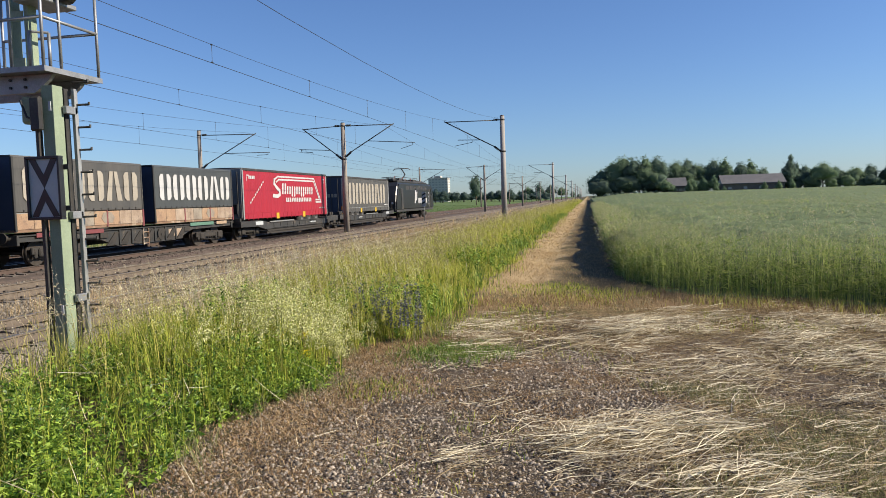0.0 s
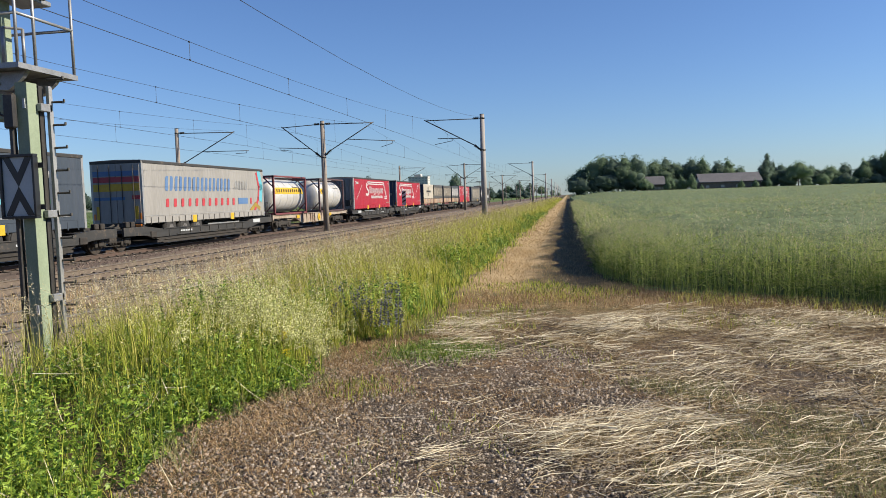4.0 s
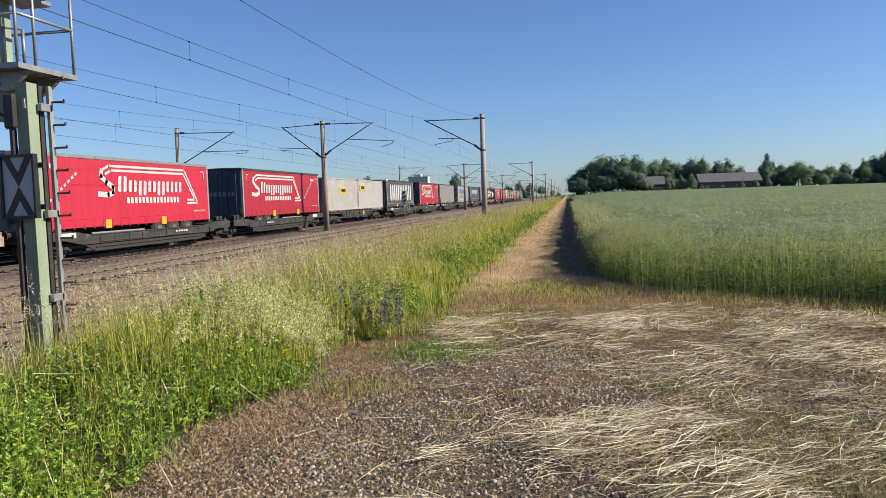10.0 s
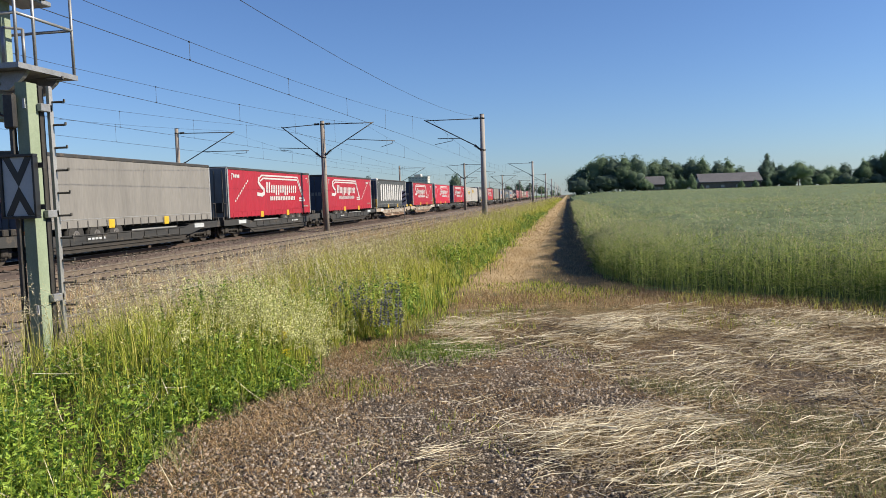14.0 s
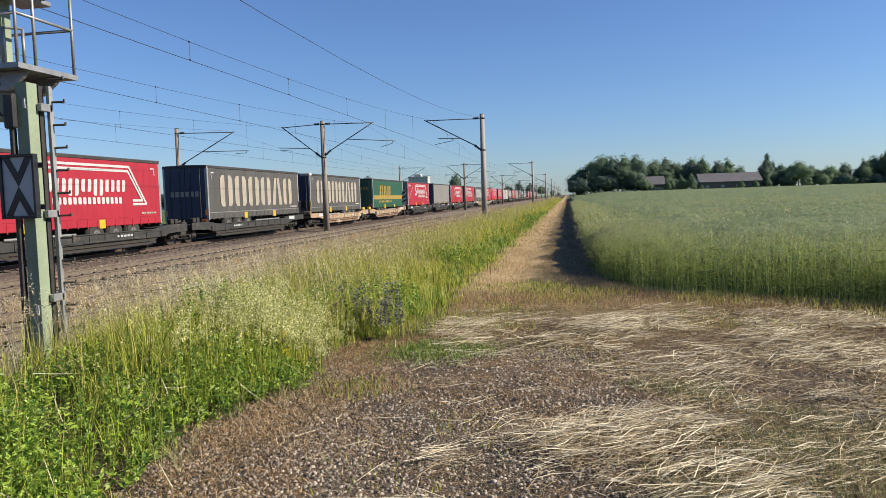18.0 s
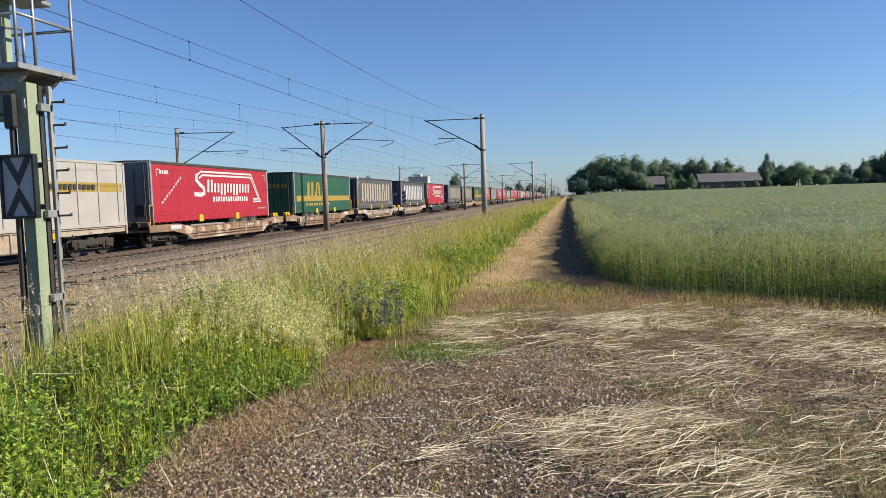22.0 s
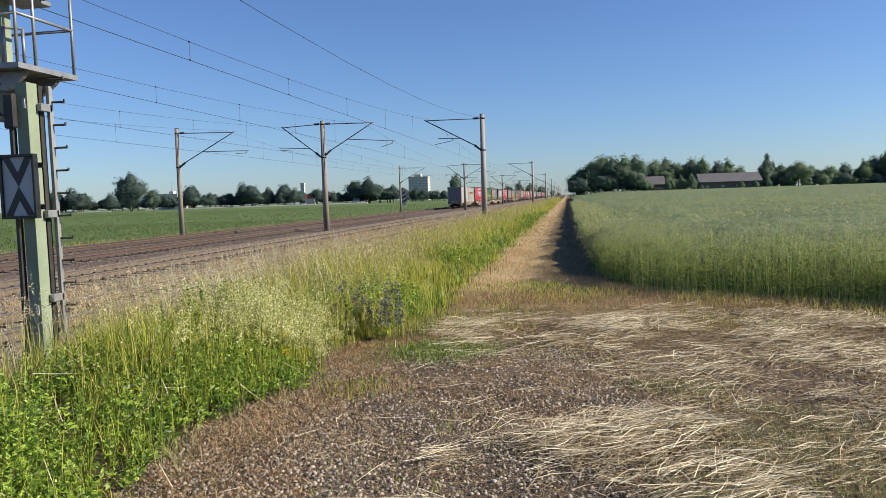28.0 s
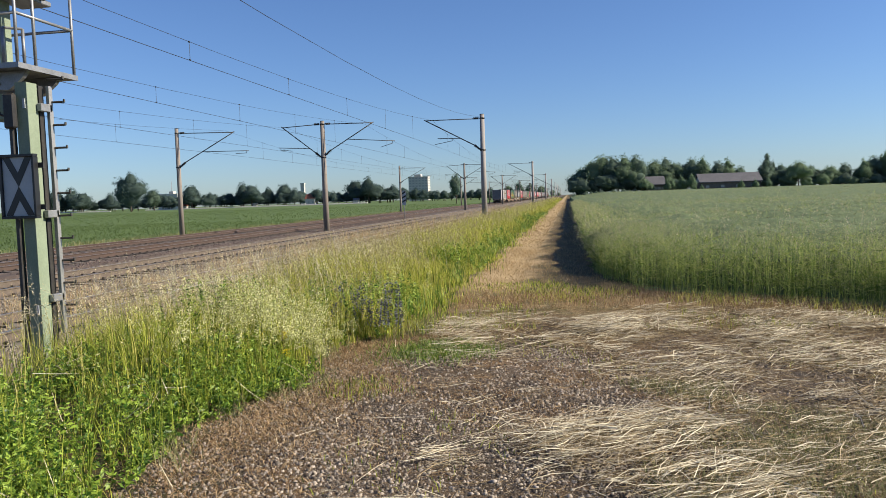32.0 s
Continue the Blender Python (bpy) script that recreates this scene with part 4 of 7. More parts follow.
# ---- train: vehicles ----
def bogie(parent, y):
    b = part("bogie", Geo().box(-1.05, -0.93, y - 1.35, y + 1.35, 0.40, 0.66, 0.03).box(0.93, 1.05, y - 1.35, y + 1.35, 0.40, 0.66, 0.03)
             .box(-0.95, 0.95, y - 0.2, y + 0.2, 0.38, 0.72, 0.03), M_BOGIE, parent)
    for s in (-1, 1):
        for k in (-0.9, 0.9):
            wh = part("wheel", Geo().tube((s * 0.69, y + k, 0.46), (s * 0.825, y + k, 0.46), 0.46, 0.46, 24).tube((s * 0.655, y + k, 0.46), (s * 0.69, y + k, 0.46), 0.49, 0.49, 24), M_WHEEL, b)
            part("axle_box", Geo().box(*sorted((s * 0.93, s * 1.13)), y + k - 0.17, y + k + 0.17, 0.32, 0.62, 0.04).box(*sorted((s * 0.96, s * 1.08)), y + k - 0.36, y + k - 0.2, 0.28, 0.62, 0.03).box(*sorted((s * 0.96, s * 1.08)), y + k + 0.2, y + k + 0.36, 0.28, 0.62, 0.03), M_BOGIE, b)
    for s in (-1, 1):
        g = Geo()
        for k in (-0.2, 0.0, 0.2):
            g.tube((s * 1.0, y + k, 0.34), (s * 1.0, y + k, 0.58), 0.07, n=8)
        part("spring_nest", g, M_BOGIE, b)
        part("brake_beam", Geo().tube((s * 0.98, y - 1.3, 0.3), (s * 0.98, y + 1.3, 0.26), 0.02, n=6), M_BOGIE, b)
    for k in (-0.9, 0.9):
        part("axle", Geo().tube((-0.7, y + k, 0.46), (0.7, y + k, 0.46), 0.08), M_WHEEL, b)
    return b


def buffers(parent, y, d):
    for s in (-1, 1):
        part("buffer", Geo().tube((s * 0.875, y, 1.04), (s * 0.875, y + d * 0.28, 1.04), 0.10, 0.09, 12).tube((s * 0.875, y + d * 0.28, 1.04), (s * 0.875, y + d * 0.31, 1.04), 0.19, 0.18, 16), M_BOGIE, parent)
    part("coupling_hook", Geo().box(-0.06, 0.06, *sorted((y, y + d * 0.25)), 0.9, 1.05, 0.02), M_BOGIE, parent)


HALF = 16.45


def pocket_wagon(paint, label):
    """An articulated twin pocket wagon on three bogies; its middle bogie is at the origin."""
    th = thing("pocket_wagon", label, "freight wagon", "pocket wagons")
    for d in (-1, 1):
        def yy(v):
            return d * v
        prof = [(0.25, 0.66), (0.25, 1.02), (1.9, 1.02), (3.4, 0.86), (12.6, 0.86), (13.9, 1.04), (HALF, 1.04), (HALF, 0.72), (14.3, 0.70), (13.2, 0.50), (2.6, 0.50), (1.9, 0.62)]
        # brown or near-black lower skirt, its tone including the shadow below the sill
        skirt = {M_WAGON_W: M_WAGON_R, M_WAGON_O: M_WAGON_R, M_WAGON_R: M_WAGON_R}.get(paint, M_BOGIE)
        for s in (-1, 1):
            part("side_sill", Geo().prism([(yy(a), b) for a, b in prof], "x", s * 1.31, s * 1.40), paint, th)
            part("top_flange", Geo().box(*sorted((s * 1.29, s * 1.44)), *sorted((yy(3.4), yy(12.6))), 0.84, 0.885, 0.008), paint, th)
            part("lower_flange", Geo().box(*sorted((s * 1.20, s * 1.36)), *sorted((yy(3.5), yy(12.4))), 0.20, 0.235, 0.008), skirt, th)
            part("pocket_skirt", Geo().prism([(yy(2.7), 0.52), (yy(13.1), 0.52), (yy(12.4), 0.22), (yy(3.5), 0.22)], "x", s * 1.24, s * 1.325), skirt, th)
            part("stiffener", Geo().box(*sorted((s * 1.40, s * 1.44)), *sorted((yy(4.6), yy(8.4))), 0.52, 0.58, 0.01).box(*sorted((s * 1.40, s * 1.44)), *sorted((yy(8.9), yy(12.0))), 0.54, 0.6, 0.01), paint, th)
        part("pocket_floor", Geo().box(-1.31, 1.31, *sorted((yy(3.0), yy(12.9))), 0.24, 0.34), M_BOGIE, th)
        part("end_deck", Geo().box(-1.31, 1.31, *sorted((yy(13.2), yy(HALF))), 0.84, 0.98, 0.01), paint, th)
        part("end_deck", Geo().box(-1.31, 1.31, *sorted((yy(0.25), yy(2.2))), 0.78, 0.92, 0.01), paint, th)
        part("head_stock", Geo().box(-1.36, 1.36, *sorted((yy(HALF - 0.12), yy(HALF))), 0.72, 1.2, 0.02), paint, th)
        part("trailer_hitch", Geo().box(-0.4, 0.4, *sorted((yy(1.2), yy(1.6))), 0.92, 1.05, 0.03).tube((-0.3, yy(1.4), 0.9), (-0.1, yy(1.9), 1.12), 0.05).tube((0.3, yy(1.4), 0.9), (0.1, yy(1.9), 1.12), 0.05), M_WAGON_D, th)
        for y in (0.75, 1.15):
            part("spigot", Geo().box(1.0, 1.22, *sorted((yy(y), yy(y + 0.28))), 1.02, 1.26, 0.03), M_YELLOW if paint is not M_WAGON_D else M_BOGIE, th)
        part("lettering_plate", Geo().box(1.40, 1.41, *sorted((yy(13.6), yy(14.6))), 0.78, 0.98), M_REFL, th)
        for k in range(5):
            part("lettering_bar", Geo().box(1.40, 1.407, *sorted((yy(5.0 + 0.24 * k), yy(5.17 + 0.24 * k))), 0.66, 0.74), M_REFL, th)
        for k in range(9):
            y = 3.9 + 1.02 * k
            part("web_rib", Geo().box(1.40, 1.43, *sorted((yy(y), yy(y + 0.06))), 0.51, 0.83, 0.008), paint, th)
        part("brake_pipe", Geo().tube((1.36, yy(3.6), 0.36), (1.36, yy(12.3), 0.36), 0.02, n=6), M_BOGIE, th)
        part("control_box", Geo().box(1.30, 1.46, *sorted((yy(2.3), yy(2.75))), 0.5, 0.78, 0.02), M_BOGIE, th)
        part("brake_tank", Geo().tube((0.9, yy(13.2), 0.6), (0.9, yy(12.4), 0.6), 0.16, n=12), M_BOGIE, th)
        part("hand_rail", Geo().tube((1.3, yy(HALF - 0.25), 1.04), (1.3, yy(HALF - 0.25), 1.95), 0.02, n=6).tube((1.3, yy(HALF - 0.25), 1.95), (1.3, yy(HALF - 0.55), 1.95), 0.02, n=6).tube((1.3, yy(HALF - 0.55), 1.95), (1.3, yy(HALF - 0.55), 1.04), 0.02, n=6), M_YELLOW if paint is not M_WAGON_D else M_BOGIE, th)
        bogie(th, yy(HALF - 1.75))
        buffers(th, yy(HALF), d)
    bogie(th, 0)
    part("joint", Geo().box(-0.5, 0.5, -0.4, 0.4, 0.7, 0.95, 0.04), M_BOGIE, th)
    return th


def container_wagon(length, paint, label, belly=True):
    """A flat container wagon with fish-bellied sills; origin at its middle."""
    th = thing("container_wagon", label, "freight wagon", "container wagons")
    h = length / 2
    for s in (-1, 1):
        prof = [(-h, 0.88), (-h, 1.1), (h, 1.1), (h, 0.88), (h - 4.1, 0.84), (h - 5.6, 0.42), (-h + 5.6, 0.42), (-h + 4.1, 0.84)]
        part("side_sill", Geo().prism(prof, "x", s * 1.05, s * 1.13), paint, th)
        part("top_flange", Geo().box(*sorted((s * 1.0, s * 1.2)), -h, h, 1.07, 1.115, 0.008), paint, th)
        k = -h + 5.7
        while k < h - 5.5:
            part("rib", Geo().box(*sorted((s * 1.13, s * 1.19)), k - 0.05, k + 0.05, 0.46, 1.07, 0.01), paint, th)
            k += 0.85
    part("centre_frame", Geo().box(-0.3, 0.3, -h, h, 0.7, 1.05, 0.02), M_BOGIE, th)
    for k in range(6):
        y = -h + 0.4 + (length - 0.8) * k / 5
        part("cross_bearer", Geo().box(-1.1, 1.1, y - 0.1, y + 0.1, 0.95, 1.09), M_BOGIE, th)
    part("hand_wheel", Geo().tube((1.17, 0.9, 0.75), (1.2, 0.9, 0.75), 0.26, 0.26, 16).tube((1.2, 0.9, 0.75), (1.23, 0.9, 0.75), 0.06, 0.06, 8), M_YELLOW if paint is M_WAGON_W else M_BOGIE, th)
    part("step_ladder", Geo().box(1.15, 1.2, -0.5, -0.46, 0.35, 1.05).box(1.15, 1.2, -0.1, -0.06, 0.35, 1.05).box(1.15, 1.2, -0.5, -0.06, 0.40, 0.44).box(1.15, 1.2, -0.5, -0.06, 0.64, 0.68).box(1.15, 1.2, -0.5, -0.06, 0.88, 0.92), M_WAGON_R, th)
    part("notice_plate", Geo().box(1.13, 1.138, 1.6, 2.9, 0.6, 0.95), M_DPLANK, th)
    if paint is M_WAGON_D:
        for n in range(7):
            y = -h + 5.2 + (length - 10.4) * n / 6
            part("gusset", Geo().prism([(y - 0.42, 0.46), (y + 0.1, 0.46), (y + 0.42, 0.98), (y + 0.2, 0.98)], "x", 1.135, 1.18), M_BOGIE, th)
        for a, b, m_ in ((-h + 0.9, -h + 2.6, M_FRAMER), (-h + 3.4, -h + 4.6, M_FRAMER), (h - 4.4, h - 2.1, M_PLATEG), (h - 1.8, h - 0.7, M_WAGON_O)):
            part("edge_plate", Geo().box(1.2, 1.225, a, b, 1.0, 1.16, 0.008), m_, th)
    for d in (-1, 1):
        part("head_stock", Geo().box(-1.2, 1.2, *sorted((d * (h - 0.12), d * h)), 0.76, 1.12, 0.02), paint, th)
        bogie(th, d * (h - 2.2))
        buffers(th, d * h, d)
        part("brake_lever", Geo().box(1.16, 1.2, *sorted((d * (h - 4.4), d * (h - 4.9))), 0.78, 1.0, 0.01), M_YELLOW if paint is M_WAGON_W else M_BOGIE, th)
    return th


def locomotive():
    th = thing("electric_locomotive", "black modern electric locomotive with white print, pantograph raised", "locomotive")
    L_ = 18.2
    body = [(0.0, 1.0), (0.0, 1.9), (0.25, 2.6), (0.75, 3.45), (1.3, 3.82), (L_ - 1.3, 3.82), (L_ - 0.75, 3.45), (L_ - 0.25, 2.6), (L_, 1.9), (L_, 1.0)]
    g = Geo()
    g.prism(body, "x", -1.42, 1.42)
    es = [ed for ed in g.bm.edges if abs(ed.verts[0].co.x) > 1.4 and abs(ed.verts[1].co.x - ed.verts[0].co.x) < 0.01]
    bmesh.ops.bevel(g.bm, geom=es, offset=0.16, segments=3, affect="EDGES")
    part("body", g, M_LOCO, th)
    part("skirt", Geo().box(-1.4, 1.4, 0.2, L_ - 0.2, 0.82, 1.06, 0.04), M_WAGON_D, th)
    part("roof_fairing", Geo().box(-1.1, 1.1, 2.2, L_ - 2.2, 3.78, 4.02, 0.1), M_WAGON_D, th)
    for y in (0.02, L_ - 0.02):
        d = 1 if y < 1 else -1
        part("windscreen", Geo().prism([(y + d * 0.27, 2.62), (y + d * 0.66, 3.28), (y + d * 0.72, 3.28), (y + d * 0.33, 2.62)], "x", -1.1, 1.1), M_GLASS, th)
        for s in (-1, 1):
            part("headlamp", Geo().tube((s * 0.95, y, 1.75), (s * 0.95, y - d * 0.05, 1.75), 0.13, 0.12, 12), M_REFL, th)
            part("side_window", Geo().box(*sorted((s * 1.41, s * 1.43)), *sorted((y + d * 1.15, y + d * 1.8)), 2.5, 3.2), M_GLASS, th)
            part("cab_door", Geo().box(*sorted((s * 1.41, s * 1.435)), *sorted((y + d * 2.1, y + d * 2.75)), 1.1, 3.2, 0.01), M_WAGON_D, th)
            part("door_rail", Geo().tube((s * 1.46, y + d * 2.0, 1.2), (s * 1.46, y + d * 2.0, 2.6), 0.02, n=6), M_STEEL_D, th)
        bogie(th, y + d * 3.9)
        buffers(th, y, -d)
    for k in range(6):
        part("side_grille", Geo().box(1.41, 1.432, 4.0 + 1.75 * k, 5.4 + 1.75 * k, 3.05, 3.5, 0.01), M_WAGON_D, th)
    part("emblem", Geo().prism([(7.9, 1.65), (8.35, 1.65), (8.75, 3.25), (8.3, 3.25)], "x", 1.41, 1.432), M_WHITE, th)
    part("emblem", Geo().prism([(8.6, 1.95), (9.05, 1.95), (9.3, 2.9), (8.85, 2.9)], "x", 1.41, 1.432), M_WHITE, th)
    for k in range(9):
        part("white_bar", Geo().box(1.41, 1.435, 9.7 + 0.52 * k, 10.1 + 0.52 * k, 1.62, 2.2), M_WHITE, th)
    for k in range(4):
        part("warning_stripe", Geo().strip([(15.2, 1.5 + 0.42 * k), (16.0, 1.75 + 0.42 * k)], 0.12, 1.42, 0.01), M_REFL, th)
    for y0, up in ((2.9, False), (8.6, True)):
        pan = part("pantograph", Geo().box(-0.6, 0.6, y0 - 0.7, y0 + 0.9, 4.08, 4.14, 0.01), M_STEEL_D, th)
        if up:
            part("lower_arm", Geo().tube((0, y0 - 0.5, 4.15), (0, y0 + 1.1, 4.85), 0.07), M_STEEL_D, pan)
            part("upper_arm", Geo().tube((0, y0 + 1.1, 4.85), (0, y0 - 0.3, 5.38), 0.055), M_STEEL_D, pan)
            part("collector_head", Geo().tube((-0.75, y0 - 0.3, 5.44), (0.75, y0 - 0.3, 5.44), 0.045).tube((-0.75, y0 - 0.6, 5.42), (0.75, y0 - 0.6, 5.42), 0.045).tube((-0.95, y0 - 0.45, 5.25), (-0.75, y0 - 0.45, 5.43), 0.035).tube((0.75, y0 - 0.45, 5.43), (0.95, y0 - 0.45, 5.25), 0.035), M_STEEL_D, pan)
        else:
            part("lower_arm", Geo().tube((0, y0 - 0.5, 4.16), (0, y0 + 1.2, 4.3), 0.05), M_STEEL_D, pan)
            part("collector_head", Geo().tube((-0.75, y0 - 0.2, 4.36), (0.75, y0 - 0.2, 4.36), 0.03), M_STEEL_D, pan)
    for y in (6.0, 8.5, 11.0):
        part("roof_insulator", Geo().tube((0.3, y, 4.0), (0.3, y, 4.35), 0.08, 0.05, 8), M_FRAMER, th)
    for y, w, z in ((1.9, 0.9, 4.22), (4.6, 1.3, 4.3), (6.4, 0.8, 4.2), (10.9, 1.2, 4.28), (12.8, 1.6, 4.2), (15.2, 0.8, 4.15)):
        part("roof_box", Geo().box(-0.8, 0.8, y - w / 2, y + w / 2, 3.95, z, 0.06), M_WAGON_D, th)
    part("roof_line", Geo().tube((0.5, 3.0, 4.45), (0.5, 13.5, 4.45), 0.025, n=6), M_STEEL_D, th)
    for y in (3.0, 6.5, 10.0, 13.5):
        part("line_support", Geo().tube((0.5, y, 4.0), (0.5, y, 4.45), 0.05, 0.04, 8), M_FRAMER, th)
    return th


# Each vehicle and load: its tail's place along the track at 23 s.
MOVING = []


def put(th, y):
    MOVING.append((th, y))
    th.matrix_basis = pose(XT, y, 0)
    return th


def build_train():
    made = {}

    def again(key, build):
        if key not in made:
            made[key] = build()
            return made[key]
        return copy_thing(made[key], pose(0, 0, 0))

    DARK = (M_WAGON_D, "dark grey articulated pocket wagon with dusty frame")
    CREAM = (M_WAGON_W, "cream articulated pocket wagon with rusty patches")
    BROWN = (M_WAGON_R, "brown rusty articulated pocket wagon with pale patches")
    ORANGE = (M_WAGON_O, "faded orange articulated pocket wagon with pale ends")
    pairs = [
        (545.95, DARK, ("faded", 547.6), ("red", 530.2)),
        (479.3, DARK, ("red", 481.0), ("red", 464.0)),
        (428.1, DARK, ("silver", 430.2), ("navy", 412.5)),
        (393.4, DARK, ("silver", 395.9), ("grey", 377.3)),
        (359.5, DARK, ("red", 361.8), ("anth", 343.8)),
        (306.1, DARK, ("red", 308.1), ("bright", 290.2)),
        (272.3, CREAM, ("red", 274.6), ("anth", 256.9)),
        (238.9, DARK, ("red", 241.0), ("red", 223.4)),
        (205.5, DARK, ("grey", 207.7), ("red", 190.1)),
        (171.4, ORANGE, ("green", 173.7), ("faded", 155.5)),
        (137.0, DARK, ("faded", 139.4), ("red", 121.1)),
        (102.5, CREAM, ("anth", 104.8), ("faded", 86.6)),
        (68.2, BROWN, ("green", 70.6), ("red", 52.3)),
    ]
    for c, (paint, label), (s1, y1), (s2, y2) in pairs:
        put(again(label, lambda: pocket_wagon(paint, label)), c)
        put(again((s1, 0), lambda: trailer(s1, False)), y1)
        put(again((s2, 1), lambda: trailer(s2, True)), y2)
    put(locomotive(), 563.6)
    for c in (504.55, 521.1):
        put(again("swap_wagon", lambda: container_wagon(15.6, M_WAGON_D, "grimy dark container wagon under swap bodies")), c)
    put(swap_body(M_ANTH, M_WHITE, "dark grey swap body with white print above pale boards"), 521.5)
    put(again("faded_swap", lambda: swap_body(M_ANTHW, M_BEIGE, "weathered grey swap body with faded beige print")), 513.2)
    put(again("faded_swap", None), 504.7)
    put(swap_body(M_CREAM, None, "stained cream swap body with black fan-shaped print"), 496.9)
    put(container_wagon(16.6, M_WAGON_W, "cream container wagon with rust stains under tanks"), 453.6)
    put(tank_container(6.3, "grey tank container in a dark frame", M_FRAMED, False), 454.7)
    put(tank_container(6.1, "silver tank container with yellow band in a maroon frame", M_FRAMER, True), 445.6)
    put(container_wagon(18.4, M_WAGON_D, "dark grey container wagon under white containers"), 332.7)
    put(box_container(9.1, "white smooth-sided box container with a yellow panel", 2), 332.85)
    put(box_container(9.1, "white ribbed box container with a yellow panel", 0), 323.6)
    put(container_wagon(18.6, M_WAGON_W, "stained cream container wagon at the train's tail"), 41.1)
    put(box_container(9.1, "white ribbed container with a golden stripe", 1, True), 41.2)
    put(box_container(9.1, "white smooth container with a yellow panel and grey end", 1), 31.95)


build_train()

# ---- signal beside the near track ----
def signal_gantry():
    th = thing("signal_mast", "green-painted steel signal mast with galvanised work platform and ladder", "railway signal")
    X, Y = -6.19, 8.015
    # wide-flange column: two flanges and a web
    for s, nm in ((-1, "flange"), (1, "flange")):
        part(nm, Geo().box(X + s * 0.07 - 0.007, X + s * 0.07 + 0.007, Y - 0.088, Y + 0.088, -0.6, 3.32, 0.003), M_POST, th)
    part("web", Geo().box(X - 0.063, X + 0.063, Y - 0.006, Y + 0.006, -0.6, 3.32), M_POST, th)
    part("front_plate", Geo().box(X - 0.063, X + 0.063, Y - 0.087, Y - 0.078, -0.6, 3.32), M_POST, th)
    part("base_plate", Geo().box(X - 0.22, X + 0.22, Y - 0.22, Y + 0.22, -0.62, -0.1, 0.02), M_SLEEPER, th)
    part("cable_duct", Geo().box(X - 0.16, X - 0.11, Y - 0.12, Y - 0.05, 0.0, 3.2, 0.006), M_STEEL_D, th)
    # platform
    x0, x1, y0, y1, z = -7.5, -6.08, 7.78, 8.84, 3.51
    part("platform", Geo().box(x0, x1 - 0.016, y0 + 0.016, y1, z - 0.045, z - 0.006), M_GALV, th)
    part("toe_board", Geo().box(x1 - 0.012, x1, y0 + 0.0125, y1, z - 0.05, z + 0.012).box(x0, x1, y0, y0 + 0.012, z - 0.05, z + 0.012), M_GALV, th)
    for y in (y0 + 0.2, y1 - 0.3):
        part("support_beam", Geo().prism([(x0 + 0.1, z - 0.05), (x1 - 0.05, z - 0.05), (x1 - 0.12, z - 0.13), (x1 - 0.3, z - 0.26), (x0 + 0.1, z - 0.26)], "y", y, y + 0.06), M_GALV, th)
        for k in range(4):
            part("bolt", Geo().tube((x1 - 0.42 - 0.2 * (k // 2), y - 0.02, z - 0.1 - 0.09 * (k % 2)), (x1 - 0.42 - 0.2 * (k // 2), y, z - 0.1 - 0.09 * (k % 2)), 0.018, n=6), M_STEEL_D, th)
    part("junction_box", Geo().box(X - 0.40, X - 0.24, Y - 0.05, Y + 0.10, z - 0.62, z - 0.30, 0.03), M_POST, th)
    part("cable", Geo().tube((X - 0.35, Y - 0.1, z - 0.35), (X - 0.25, Y - 0.13, z - 0.55), 0.014, n=6).tube((X - 0.25, Y - 0.13, z - 0.55), (X - 0.12, Y - 0.13, z - 0.6), 0.014, n=6), M_BLACKP, th)
    part("cable_clamp", Geo().box(X - 0.19, X - 0.04, Y - 0.17, Y - 0.1, z - 0.72, z - 0.32, 0.02), M_STEEL_D, th)
    # railings
    def post(x, y, top, bottom=z):
        part("railing_post", Geo().tube((x, y, bottom), (x, y, top), 0.019, n=8), M_GALV, th)
    for x, y in ((x1 - 0.03, y0 + 0.03), (x1 - 0.03, y1 - 0.03), (x0 + 0.03, y0 + 0.03), (x0 + 0.03, y1 - 0.03), (x1 - 0.03, y0 + 0.33), (x1 - 0.45, y0 + 0.03), (x1 - 0.62, y0 + 0.03)):
        post(x, y, 4.62)
    post(x1 - 0.2, y0 + 0.03, 3.92)
    post(x1 - 0.05, y0 + 0.17, 3.92)
    part("railing_bar", Geo().tube((x1 - 0.2, y0 + 0.03, 3.92), (x1 - 0.05, y0 + 0.17, 3.92), 0.016, n=6), M_GALV, th)
    for zz in (4.08, 4.62):
        part("railing_bar", Geo().tube((x1 - 0.03, y0 + 0.03, zz), (x1 - 0.03, y1 - 0.03, zz), 0.019), M_GALV, th)
        part("railing_bar", Geo().tube((x1 - 0.03, y0 + 0.03, zz), (x0 + 0.03, y0 + 0.03, zz - 0.03), 0.019), M_GALV, th)
        part("railing_bar", Geo().tube((x0 + 0.03, y1 - 0.03, zz), (x1 - 0.03, y1 - 0.03, zz), 0.019), M_GALV, th)
    # upper mast: two channels with batten plates, set back over the track side
    for s in (-1, 1):
        part("upper_leg", Geo().box(-6.62 + s * 0.11 - 0.03, -6.62 + s * 0.11 + 0.03, Y + 0.05, Y + 0.2, z, 6.4, 0.006), M_POST, th)
    for k in range(5):
        part("batten", Geo().box(-6.70, -6.54, Y + 0.03, Y + 0.05, z + 0.05 + 0.55 * k, z + 0.17 + 0.55 * k), M_POST, th)
    part("signal_bracket", Geo().box(-6.55, -6.15, Y - 0.12, Y + 0.5, 4.30, 4.36, 0.01).tube((-6.5, Y, 4.32), (-6.2, Y + 0.3, 4.75), 0.025), M_GALV, th)
